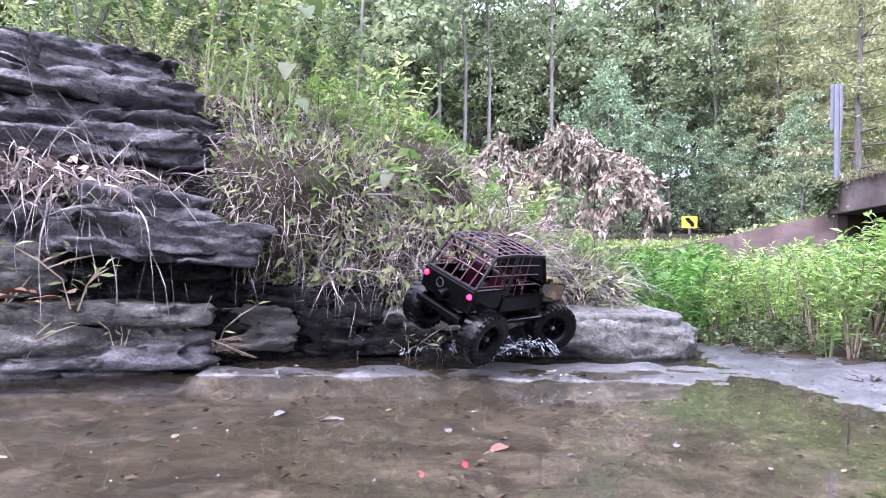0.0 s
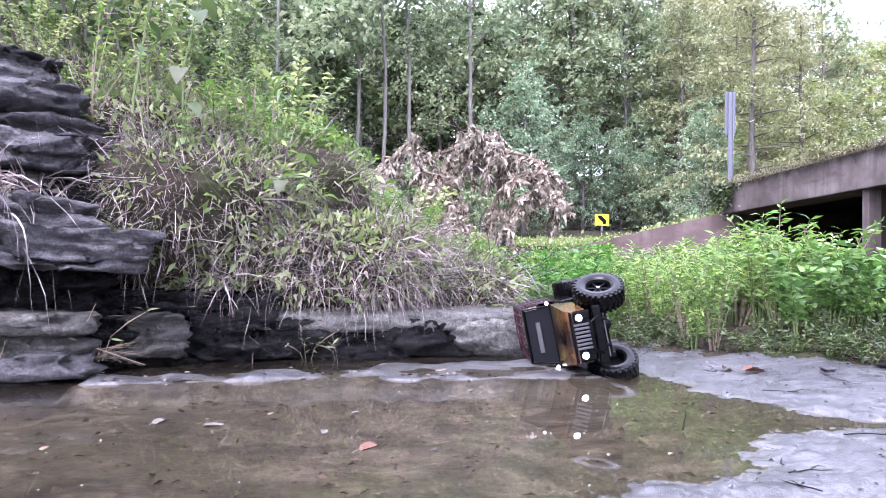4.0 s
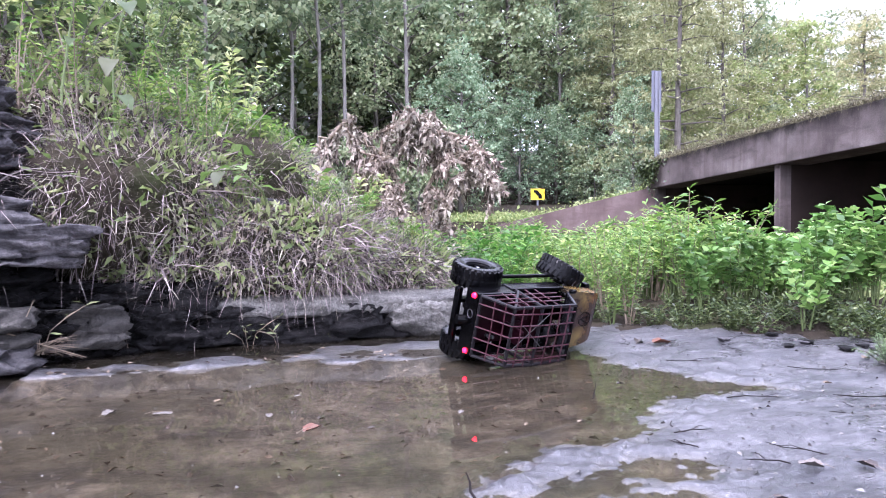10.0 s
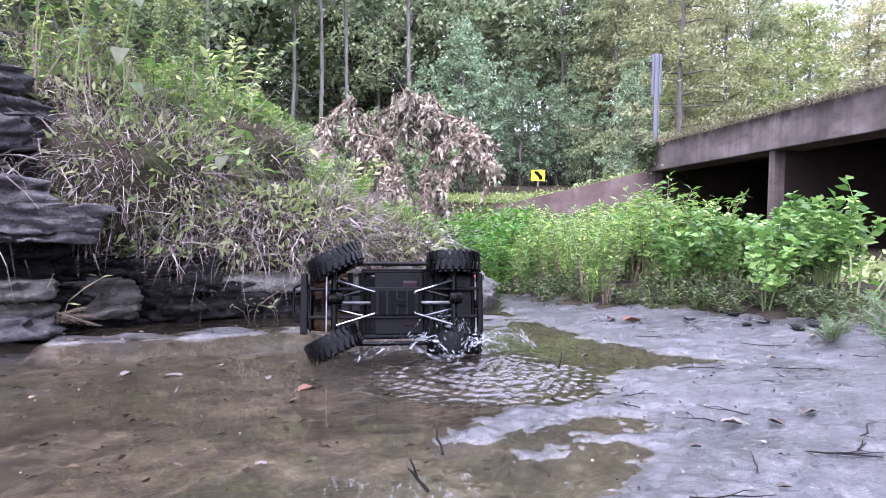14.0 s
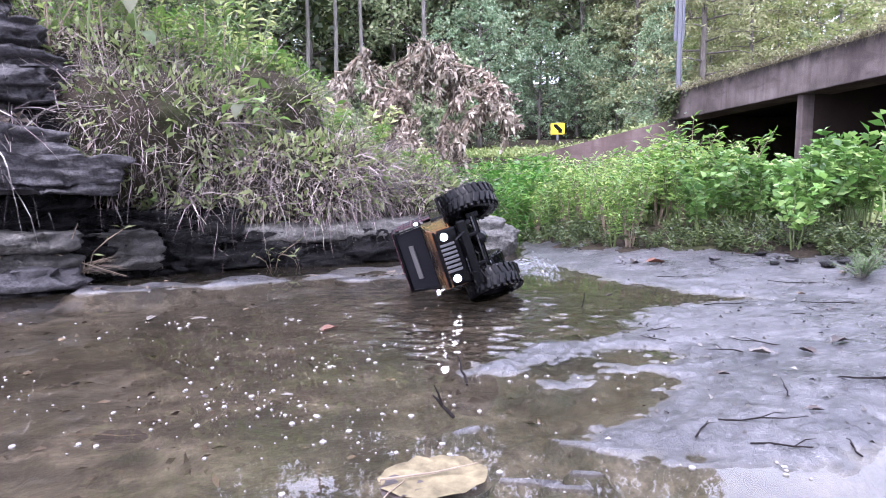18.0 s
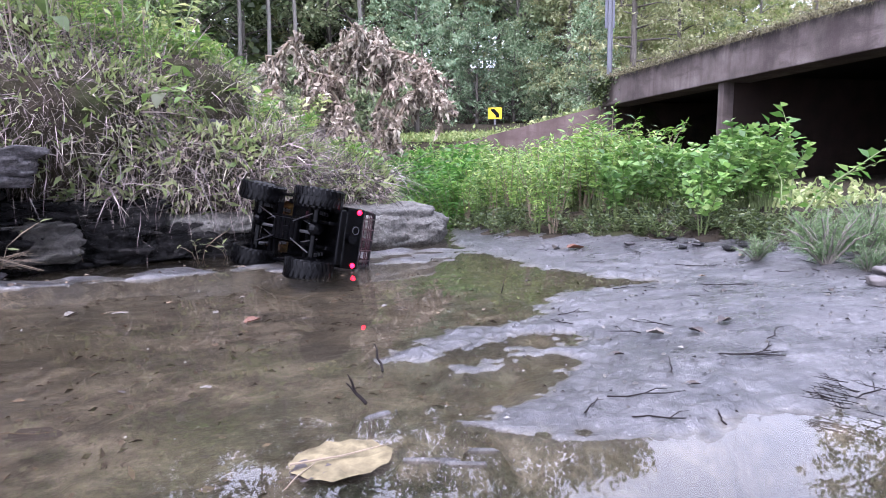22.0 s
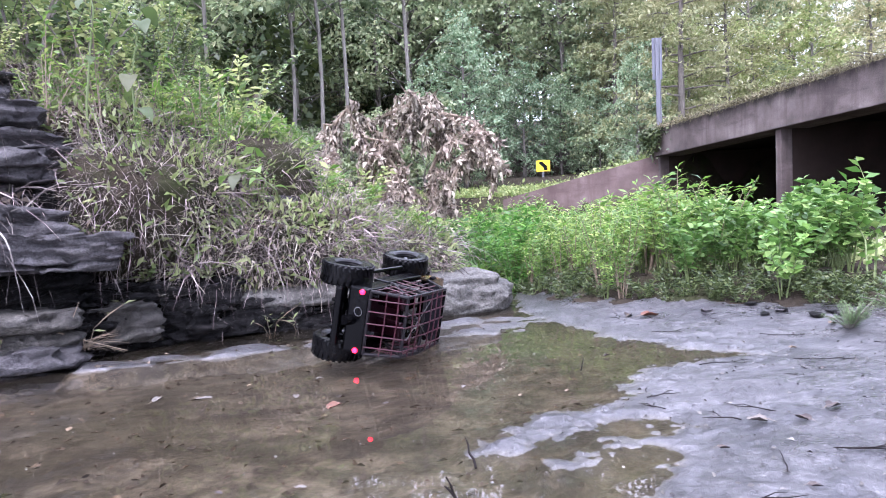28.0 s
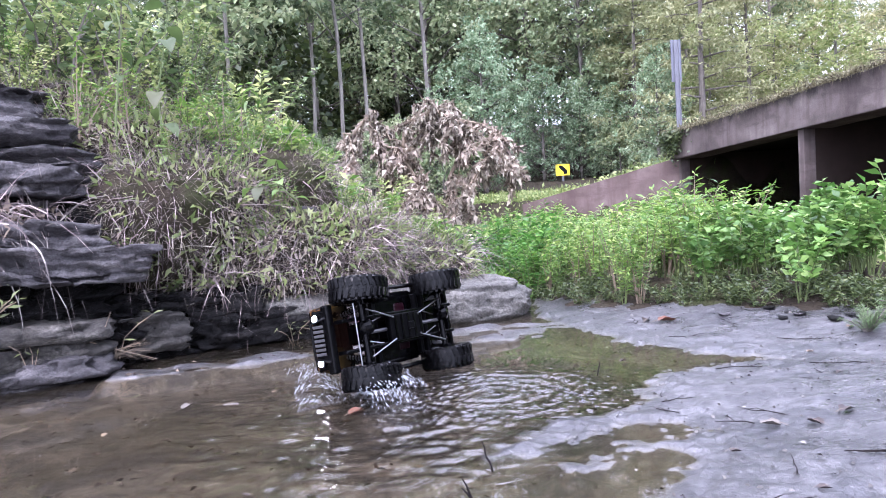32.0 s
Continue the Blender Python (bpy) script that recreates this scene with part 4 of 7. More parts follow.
    for x, y, s in ((-2.4, 24.0, 1.1), (-0.4, 25.5, 1.15), (1.4, 24.2, 1.1), (3.3, 26.0, 1.2), (4.9, 27.5, 1.25), (6.6, 27.0, 1.1), (8.4, 28.5, 1.05)):
        put("oak", x, y, s)
    # the wood goes on behind the rock bank
    for i in range(12):
        a = math.radians(-58 + 3.9 * i)
        d = 21 + 2.5 * (i % 3)
        put("dense" if i % 2 else "oak", 1.3 + d * math.sin(a), 0.5 + d * math.cos(a), r.uniform(0.85, 1.05))
    for i in range(6):
        a = math.radians(-52 + 4.6 * i)
        d = 10.5 + 1.6 * (i % 3)
        put(("lime", "maple", "lime")[i % 3], 1.3 + d * math.sin(a), 0.5 + d * math.cos(a), r.uniform(0.7, 0.95))
    for u, s, k in ((-1.2, 8.2, 0.6), (-0.3, 8.6, 0.7), (0.6, 8.3, 0.6), (1.5, 8.8, 0.75), (2.4, 8.3, 0.6), (3.3, 8.7, 0.7), (4.3, 8.4, 0.6), (5.3, 8.8, 0.7), (6.4, 8.4, 0.6), (-2.2, 8.0, 0.6), (-2.8, 6.4, 0.55), (-3.2, 5.0, 0.5), (-3.6, 3.8, 0.5)):
        p = CORNER + ALONG * u + INTO * s
        put("bramble", p[0], p[1], k)
    # wood on the near and far sides, seen in the water
    for i in range(16):
        a = math.radians(100 + i * 17.5)
        x, y = 1.0 + 17 * math.cos(a) * r.uniform(0.8, 1.2), -1 + 15 * math.sin(a) * r.uniform(0.8, 1.2)
        if y < 8 and not (x > 2 and abs(y) < 7):
            put("oak" if i % 2 else "lime", x, y, r.uniform(0.7, 0.9))


build_forest()


# ---- weeds, grass, dead branches ----
def ground_at(x, y):
    return float(land(np.array([x]), np.array([y]))[0])


def weed(name, label, height, stems, leaves, length, width, mat, seed, spread=0.10, stem_mat=None, bare=0.15, arch=0.3, up=0.25, group=""):
    """A plant of a few bending stems with leaves set along them."""
    r = np.random.default_rng(seed)
    top = thing(name, label, "plant", group)
    at, way = [], []
    for k in range(stems):
        a = r.uniform(0, 2 * math.pi)
        h = height * r.uniform(0.7, 1.05)
        out = Vector((math.cos(a), math.sin(a), 0)) * spread * r.uniform(0.4, 1.2)
        pts = [Vector((0, 0, -0.02)) + out * 0.15, out * 0.5 + Vector((0, 0, h * 0.4)), out * (0.9 + arch * 0.4) + Vector((0, 0, h * 0.75)), out * (1.2 + arch) + Vector((0, 0, h))]
        Shape().tube(pts, [0.0035 * height / 0.4 + 0.0008, 0.0028 * height / 0.4, 0.0018, 0.0006], 5).link("stem", stem_mat or STEM, top)
        n = max(3, leaves // stems)
        for f in np.linspace(bare, 1.0, n):
            k3 = min(int(f * 3), 2)
            p = pts[k3].lerp(pts[k3 + 1], f * 3 - k3)
            b = r.uniform(0, 2 * math.pi)
            for s in (0, math.pi) if r.uniform() < 0.6 else (0,):
                at.append(p)
                way.append((math.cos(b + s), math.sin(b + s), up + r.normal() * 0.35))
    at = np.array(at)
    foliage = quads_mesh("foliage", leaf_quads(at, way, length * r.uniform(0.55, 1.2, len(at)), width, 0.10, r), mat, top)
    tagged(foliage, kind="stuff")
    return top


def leafy_stalk(name, label, path, leaves, group, seed):
    """A single stem with large drooping leaves: how far up, which way round, length, material."""
    r = np.random.default_rng(seed)
    top = thing(name, label, "plant", group)
    pts = [Vector(p) for p in path]
    origin = pts[0].copy()
    pts = [p - origin for p in pts]
    Shape().tube(pts, [0.004, 0.0032, 0.0024, 0.0012], 6).link("stem", STEM, top)
    for f, turn, size, mat in leaves:
        k = min(int(f * 3), 2)
        p = pts[k].lerp(pts[k + 1], f * 3 - k)
        verts, faces = [], []
        for i in range(7):
            u = i / 6
            w = 0.21 * size * math.sin(math.pi * min(1.0, (u * 0.93 + 0.05) ** 0.75)) ** 0.9
            drop = -0.36 * size * u * u + 0.06 * size * u
            for s in (-1, 0, 1):
                verts.append((size * (0.18 + 0.8 * u - 0.18 * u * u), s * w, drop + abs(s) * w * 0.28 + r.normal() * 0.01 * size))
        for i in range(6):
            for s in (0, 1):
                a = 3 * i + s
                faces.append([a, a + 1, a + 4, a + 3])
        leaf = linked("leaf", verts, faces, mat, top, smooth=True)
        leaf.matrix_basis = pose(*p, r.normal() * 14, 12 + r.normal() * 16, math.degrees(turn))
        Shape().tube([(0, 0, 0), (0.1 * size, 0, 0.01 * size), (0.2 * size, 0, 0)], 0.0009, 5).link("leaf_stalk", STEM, top).matrix_basis = leaf.matrix_basis.copy()
    top.matrix_basis = pose(*origin)
    return top


def turf_top(x, y):
    """Height of the turf masses at a point of the bank."""
    best = 0.0
    for (cx, cy, cz), (sx, sy, sz), turn in TURF:
        a = math.radians(turn)
        u = ((x - cx) * math.cos(a) + (y - cy) * math.sin(a)) / (sx / 2)
        v = ((y - cy) * math.cos(a) - (x - cx) * math.sin(a)) / (sy / 2)
        w = 1 - abs(u) ** 2.4 - abs(v) ** 2.4
        if w > 0:
            best = max(best, cz + sz / 2 * w ** (1 / 2.4))
    return best


def scatter(plants, spots, seed, low=0.85, high=1.15, sink=0.005, lift=None):
    """Sets the plants out over the spots, copies as needed."""
    r = np.random.default_rng(seed)
    used = set()
    for k, (x, y, s) in enumerate(spots):
        p = plants[k % len(plants)]
        f = s * r.uniform(low, high)
        m = pose(x, y, max(ground_at(x, y), lift(x, y) if lift else -1) - sink, r.normal() * 4, r.normal() * 4, r.uniform(0, 360)) @ Matrix.Diagonal((f, f, f, 1))
        if p.name in used:
            copy_thing(p, m)
        else:
            used.add(p.name)
            p.matrix_basis = m


def build_weeds():
    r = np.random.default_rng(31)
    g = "weeds on the bank"
    lance = [weed("weed", "tall weed with narrow yellow-green leaves", 0.36, 5, 130, 0.042, 0.24, LEAF_WEED, 40 + k, 0.07, TWIG_TAN if k % 2 else None, 0.3, group=g) for k in range(4)]
    broad = [weed("broadleaf_weed", "bushy weed with broad bright green leaves", 0.33, 5, 120, 0.045, 0.62, LEAF_BROAD, 50 + k, 0.09, None, 0.3, group=g) for k in range(3)]
    low = [weed("low_weed", "low green weed at the thicket foot, leaf colour darkened as shade", 0.11, 5, 60, 0.03, 0.4, LEAF_BASE, 60 + k, 0.07, group=g) for k in range(2)]
    spots_l, spots_b, spots_w = [], [], []
    while len(spots_l) + len(spots_b) < 235:
        x, y = r.uniform(1.1, 3.2), r.uniform(2.0, 4.6)
        e = float(inside(EDGE, np.array([x]), np.array([y]))[0])
        if not 0.03 < e < 1.5 or r.uniform() < 0.35 * (e > 0.7) or not 1.40 - 0.10 * (y - 0.34) < x < 1.36 + 0.50 * (y - 0.34):
            continue
        az = (x - 1.38) / (y - 0.34)
        tall = (0.81 + 0.03 * smoothstep(0.0, 0.2, az)) * (0.86 + 0.25 * min(e / 0.5, 1) + 0.08 * max(0, e - 0.6) + (0.06 if 0.17 < az < 0.27 else 0))
        if az > 0.27 + r.normal() * 0.035:
            spots_b.append((x, y, tall))
        else:
            spots_l.append((x, y, tall))
    for k in range(110):
        f = r.uniform(0, 1) * 5.2
        i = min(int(f), 5)
        a, b = np.array(EDGE[i]), np.array(EDGE[i + 1])
        p = a + (b - a) * (f - i) + np.array((0.5, 0.8)) * r.uniform(0.0, 0.2)
        spots_w.append((p[0], p[1], r.uniform(0.6, 1.0)))
    scatter(lance, spots_l, 1)
    scatter(broad, spots_b, 2)
    scatter(low, spots_w, 3)
    dark = [weed("leafy_bush", "dense dark green leafy weed at the end of the thicket", 0.34, 7, 260, 0.036, 0.34, LEAF_BUSH, 65 + k, 0.10, None, 0.06, 0.3, group=g) for k in range(2)]
    scatter(dark, [(1.16, 3.15, 0.9), (1.24, 3.0, 0.88), (1.30, 3.1, 1.0), (1.14, 3.35, 0.95), (1.27, 3.35, 1.0), (1.38, 3.0, 0.88), (1.34, 2.86, 0.7), (1.45, 3.2, 0.95)], 4)
    # a long shoot that leans out of the thicket
    shoot = weed("shoot", "thin leaning shoot with pale young leaves", 0.42, 2, 26, 0.045, 0.6, LEAF_BROAD, 71, 0.16, arch=0.6)
    shoot.matrix_basis = pose(2.40, 2.26, ground_at(2.40, 2.26), 0, 14, 0)
    copy_thing(shoot, pose(2.36, 2.20, ground_at(2.36, 2.20), 0, 26, 30) @ Matrix.Diagonal((0.85, 0.85, 0.85, 1)))
    # feathery seedlings of pine
    r2 = np.random.default_rng(5)
    seedling = thing("pine_seedling", "young pine with soft blue-green needles on the gravel", "plant", "pine seedlings")
    at, way = [], []
    for k in range(26):
        a, h = r2.uniform(0, 6.28), r2.uniform(0.03, 0.12)
        end = Vector((math.cos(a) * 0.13 * r2.uniform(0.2, 1), math.sin(a) * 0.13 * r2.uniform(0.2, 1), h))
        Shape().tube([(0, 0, -0.01), end * 0.6 + Vector((0, 0, 0.01)), end], [0.004, 0.003, 0.001], 5).link("stem", BARK, seedling)
        for f in np.linspace(0.2, 1, 170):
            at.append(end * f)
            d = Vector(r2.normal(size=3)) * 0.9 + end.normalized() * 0.6 + Vector((0, 0, 0.3))
            way.append(tuple(d))
    at = np.array([tuple(p) for p in at])
    needles = quads_mesh("needles", leaf_quads(at, way, 0.017 * r2.uniform(0.6, 1.3, len(at)), 0.06, 0.02, r2), leafy("pine seedling needle", (0.08, 0.16, 0.065), (0.15, 0.26, 0.11), (0.28, 0.40, 0.20), 0.35), seedling)
    tagged(needles, kind="stuff")
    seedling.matrix_basis = pose(2.22, 1.74, ground_at(2.22, 1.74))
    for x, y, s in ((2.34, 1.80, 1.0), (2.34, 1.66, 0.8), (2.46, 1.72, 0.9), (2.12, 1.86, 0.55), (2.58, 1.80, 1.0), (2.44, 1.92, 1.1), (2.62, 1.62, 0.9), (2.28, 1.94, 0.8), (2.24, 1.62, 0.5)):
        copy_thing(seedling, pose(x, y, ground_at(x, y), 0, 0, 137 * x) @ Matrix.Diagonal((s, s, s, 1)))


def build_bank_plants():
    r = np.random.default_rng(77)
    g = "plants on the rock bank"
    feather = [weed("sapling", "feathery light green sapling on the rock bank", 0.75, 6, 330, 0.036, 0.38, (LEAF_HERB, LEAF_HERB, LEAF_BASE)[k], 80 + k, 0.22, BARK, 0.3, group=g) for k in range(3)]
    spots = [(r.uniform(-0.8, 0.12), r.uniform(2.4, 3.2), r.uniform(0.6, 1.1)) for k in range(30)]
    spots += [(r.uniform(-1.6, -0.3), r.uniform(2.5, 3.6), r.uniform(0.8, 1.3)) for k in range(16)]
    scatter(feather, spots, 5)
    # leafy cover that hangs over the top of the rocks
    crest = [weed("crest_weed", "leafy green weed hanging over the top of the rocks", 0.34, 6, 230, 0.030, 0.42, (LEAF_HERB, LEAF_HERB, LEAF_WOOD)[k], 85 + k, 0.16, BARK, 0.2, 0.5, group=g) for k in range(3)]
    spots = [(x, 2.32 + 0.17 * (x + 0.9) + r.uniform(-0.1, 0.4), r.uniform(0.5, 1.05)) for x in r.uniform(-1.0, 0.28, 50)]
    scatter(crest, spots, 15, lift=lambda x, y: 0.52 + 0.34 * float(smoothstep(0.25, -0.45, x)))
    tall = [weed("tall_weed", "tall weed with large pale green hanging leaves", 0.36, 3, 22, 0.046, 0.5, LEAF_PALE, 90 + k, 0.07, STEM, 0.45, up=-0.25, group=g) for k in range(2)]
    scatter(tall, [(0.22, 2.14, 1.0), (0.52, 2.26, 0.95), (0.58, 2.30, 0.75)], 6, lift=lambda x, y: 0.36 - 0.22 * x)
    leafy_stalk("tall_stalk", "tall stalk with large pale hanging leaves on the bank", ((0.24, 2.04, 0.25), (0.27, 2.06, 0.52), (0.25, 2.08, 0.78), (0.30, 2.10, 1.06)),
                ((0.55, -0.5, 0.11, LEAF_SOFT), (0.62, 2.4, 0.08, LEAF_SOFT), (0.68, -1.2, 0.12, LEAF_DRY), (0.74, 0.6, 0.10, LEAF_SOFT), (0.80, 3.4, 0.11, LEAF_SOFT), (0.86, -0.9, 0.12, LEAF_SOFT), (0.92, 1.6, 0.10, LEAF_SOFT), (0.98, -2.2, 0.11, LEAF_SOFT), (0.40, 2.8, 0.06, LEAF_SOFT)), g, 5)
    leafy_stalk("tall_stalk", "tall stalk with large pale hanging leaves on the bank", ((0.14, 2.02, 0.35), (0.13, 2.04, 0.70), (0.16, 2.06, 0.98), (0.10, 2.08, 1.22)),
                ((0.5, -0.9, 0.07, LEAF_SOFT), (0.6, 1.4, 0.08, LEAF_SOFT), (0.7, -1.6, 0.09, LEAF_SOFT), (0.8, 0.3, 0.09, LEAF_SOFT), (0.88, 2.6, 0.10, LEAF_SOFT), (0.96, -0.7, 0.10, LEAF_SOFT)), g, 6)
    leafy_stalk("vine_shoot", "bright green broad-leaved shoot with one pale hanging leaf", ((0.62, 2.32, 0.30), (0.64, 2.16, 0.43), (0.61, 2.08, 0.485), (0.53, 2.05, 0.475)),
                ((0.52, -1.9, 0.075, LEAF_PALE), (0.66, -1.1, 0.085, LEAF_PALE), (0.72, -2.6, 0.06, LEAF_PALE), (0.84, -1.5, 0.085, LEAF_DRY), (0.92, 3.0, 0.06, LEAF_PALE), (0.98, 2.4, 0.055, LEAF_PALE), (0.40, 0.4, 0.06, LEAF_PALE)), g, 7)
    lanceleaf = [weed("lance_shoot", "upright shoot with long bright green blades", 0.30, 3, 24, 0.085, 0.17, LEAF_PALE, 150 + k, 0.05, STEM, 0.25, 0.5, up=0.9, group=g) for k in range(2)]
    scatter(lanceleaf, [(0.40, 2.36, 0.72), (0.36, 2.31, 0.6), (0.46, 2.40, 0.68), (0.60, 2.54, 0.6), (0.56, 2.44, 0.5), (-0.05, 2.16, 0.8), (0.30, 2.20, 0.6)], 26, lift=turf_top)
    bush = [weed("bank_sapling", "leafy sapling with soft green leaves over the rocks", 0.62, 7, 210, 0.052, 0.46, (LEAF_LIME, LEAF_HERB)[k], 160 + k, 0.24, BARK, 0.12, 0.6, up=0.0, group=g) for k in range(2)]
    scatter(bush, [(-0.05, 2.30, 0.7), (-0.20, 2.24, 0.9), (-0.38, 2.20, 0.9), (-0.55, 2.18, 1.0), (-0.30, 2.45, 1.1), (-0.10, 2.50, 1.0), (0.10, 2.46, 0.7), (-0.55, 2.46, 1.1), (-0.75, 2.3, 1.1), (0.02, 2.7, 0.9), (-0.22, 2.08, 0.6), (-0.42, 2.02, 0.6)], 27,
            lift=lambda x, y: max(turf_top(x, y), 0.45 + 0.42 * float(smoothstep(0.2, -0.4, x))))
    small = [weed("bank_weed", "small bright green weed in the dry grass", 0.17, 4, 34, 0.05, 0.3, LEAF_WEED, 95 + k, 0.06, group=g) for k in range(3)]
    spots = [(0.5 + 0.8 * f + r.normal() * 0.05, 2.32 + 0.42 * f + r.uniform(0, 0.4), r.uniform(0.6, 1.1)) for f in r.uniform(-0.4, 0.95, 130)]
    scatter(small, spots, 7, lift=turf_top)
    herb = [weed("bank_herb", "leafy green herb among dry stalks", 0.24, 4, 60, 0.036, 0.34, (LEAF_WEED, LEAF_LIME)[k % 2], 130 + k, 0.09, group=g) for k in range(4)]
    spots = [tuple(p[:2]) + (r.uniform(0.5, 1.1),) for p in bank_points(190, 0.0, 1.27, 0.3, 1.5, r, 4.6)]
    scatter(herb, spots, 8, lift=turf_top)
    # slender weeds that stand in the matted turf
    reed = [weed("slender_weed", "slender weed with small grey-green leaves in dead grass", 0.30, 4, 60, 0.030, 0.30, (LEAF_LIME, LEAF_WEED, LEAF_WEED)[k], 140 + k, 0.07, (STEM, TWIG_TAN, STEM)[k], 0.2, 0.5, up=0.0, group=g) for k in range(3)]
    spots = []
    while len(spots) < 100:
        x, y = r.uniform(-0.75, 0.95), r.uniform(2.0, 2.85)
        if turf_top(x, y) > 0:
            spots.append((x, y, r.uniform(0.4, 1.0) * (1.0 if x < 0.45 else 0.65)))
    scatter(reed, spots, 18, lift=turf_top)
    # slender grass-like sprigs on the ledges at the water
    sprig = [weed("sprig", "slender sprig with long pale leaves on a ledge", 0.085, 3, 10, 0.030, 0.2, LEAF_SPRIG, 110 + k, 0.06, TWIG_TAN, 0.3, 0.6, group=g) for k in range(2)]
    for k, (x, y, z, s) in enumerate(((0.10, 1.56, 0.16, 1.2), (0.16, 1.62, 0.06, 1.0), (0.24, 1.80, 0.05, 0.9), (0.60, 2.14, 0.0, 0.9), (0.68, 2.18, 0.0, 0.8), (0.02, 1.50, 0.05, 1.1), (-0.06, 1.52, 0.17, 1.3), (0.34, 2.0, 0.02, 0.6))):
        m = pose(x, y, z, 0, 12, 70 * k) @ Matrix.Diagonal((s, s, s, 1))
        if k < 2:
            sprig[k].matrix_basis = m
        else:
            copy_thing(sprig[k % 2], m)


def bank_points(n, x0, x1, b0, b1, r, y_max=3.4):
    out = []
    while len(out) < n:
        x, y = r.uniform(x0, x1, 4 * n), r.uniform(1.4, y_max, 4 * n)
        b = inside(FRONT, x, y)
        keep = (b > b0) & (b < b1)
        out += list(zip(x[keep], y[keep]))
    p = np.array(out[:n])
    return np.column_stack([p, land(p[:, 0], p[:, 1])])


def build_grass():
    r = np.random.default_rng(55)
    # dry grass that hangs over the bank
    p = bank_points(2600, 0.1, 1.28, 0.16, 0.75, r)
    way = np.column_stack([r.normal(0.2, 0.9, len(p)), r.normal(-0.3, 0.9, len(p)), r.uniform(0.0, 1.3, len(p))])
    ob = quads_mesh("dry_grass", blade_quads(p, way, r.uniform(0.04, 0.15, len(p)), 0.0012, r.uniform(-0.5, 3.4, len(p)), 6, r), STRAW)
    tagged(ob, "dry straw-coloured grass hanging over the bank", "grass", kind="stuff")
    p = bank_points(4500, -0.9, 0.9, 0.15, 0.7, r)
    p[:, 2] = np.maximum(p[:, 2], 0.40 - 0.25 * smoothstep(0.2, 0.7, p[:, 0])) + r.uniform(0, 0.06, len(p))
    way = np.column_stack([r.normal(0.4, 0.6, len(p)), r.normal(-0.6, 0.5, len(p)), r.normal(0.2, 0.5, len(p))])
    ob = quads_mesh("dry_roots", blade_quads(p, way, r.uniform(0.08, 0.30, len(p)), 0.0020, r.uniform(0.6, 3.0, len(p)), 5, r), ROOT)
    tagged(ob, "tangle of dry dark roots and stalks on the rock", "roots", kind="stuff")
    # a curtain of dead stalks over the edge of the turf
    f = r.uniform(-0.12, 1.0, 520)
    p = np.column_stack([0.16 + 0.80 * f, 2.00 + 0.40 * f, 0.40 - 0.16 * f]) + r.normal(size=(len(f), 3)) * np.array([0.03, 0.05, 0.035])
    way = np.column_stack([r.normal(0.2, 1.0, len(p)), r.normal(-0.5, 0.7, len(p)), r.normal(0.2, 0.8, len(p))])
    ob = quads_mesh("hanging_stalks", blade_quads(p, way, r.uniform(0.05, 0.17, len(p)), 0.0010, r.uniform(0.3, 5.0, len(p)), 6, r), STRAW)
    tagged(ob, "pale dead stalks hanging over the undercut rock", "grass", kind="stuff")
    # thicker vines and stalks that cross it in all directions
    p = bank_points(900, -0.5, 1.1, 0.12, 0.6, r)
    p[:, 2] = np.maximum(p[:, 2], 0.34 - 0.17 * p[:, 0]) + r.uniform(0, 0.08, len(p))
    way = np.column_stack([r.normal(0.5, 1.0, len(p)), r.normal(-0.2, 0.7, len(p)), r.normal(0.3, 0.6, len(p))])
    ob = quads_mesh("dead_vines", blade_quads(p, way, r.uniform(0.15, 0.45, len(p)), 0.0026, r.uniform(0.8, 4.5, len(p)), 9, r), ROOT)
    tagged(ob, "dead grey vines crossing the grassy bank", "vines", kind="stuff")
    p = bank_points(800, -0.3, 1.2, 0.15, 0.9, r, 3.6)
    p[:, 2] = np.maximum(p[:, 2], 0.36 - 0.17 * p[:, 0]) * 1.0
    way = np.column_stack([r.normal(0.1, 0.6, len(p)), r.normal(-0.2, 0.5, len(p)), r.uniform(0.4, 1.3, len(p))])
    ob = quads_mesh("bank_grass", blade_quads(p, way, r.uniform(0.06, 0.18, len(p)), 0.0022, r.uniform(0.2, 2.6, len(p)), 6, r), LEAF_WEED)
    tagged(ob, "yellow-green grass blades among dry stalks", "grass", kind="stuff")
    n = 9000
    x, y = r.uniform(-1.5, 1.25, n), r.uniform(2.75, 4.9, n)
    p = np.column_stack([x, y, land(x, y) + np.abs(r.normal(0, 0.07, n))])
    ob = quads_mesh("bank_cover", leaf_quads(p, np.column_stack([r.normal(0, 0.7, (n, 2)), r.uniform(0, 1, n)]), 0.032 * r.uniform(0.5, 1.6, n), 0.4, 0.1, r), LEAF_WEED)
    tagged(ob, "low green herbs covering the back of the bank", "plants", kind="stuff")
    # stalks, litter and green shoots that clothe each mass of turf
    at, out = [], []
    for (c, size, turn) in TURF:
        n = int(26000 * size[0] * size[1])
        d = unit(r.normal(size=(n, 3)) + np.array([0.1, -0.35, 0.35]))
        q = np.sign(d) * np.abs(d) ** 0.8 * np.array(size) / 2
        a = math.radians(turn)
        spin = np.array([[math.cos(a), math.sin(a), 0], [-math.sin(a), math.cos(a), 0], [0, 0, 1]])
        at.append(q @ spin + np.array(c))
        out.append(d @ spin)
    at, out = np.concatenate(at), np.concatenate(out)
    every, facing = at, out
    # thick in tufts, thin in between
    tuft = np.array([fractal(*(p * 7.0), 3) for p in at]) + r.normal(0, 0.25, len(at)) > -0.22
    at, out = at[tuft], out[tuft]
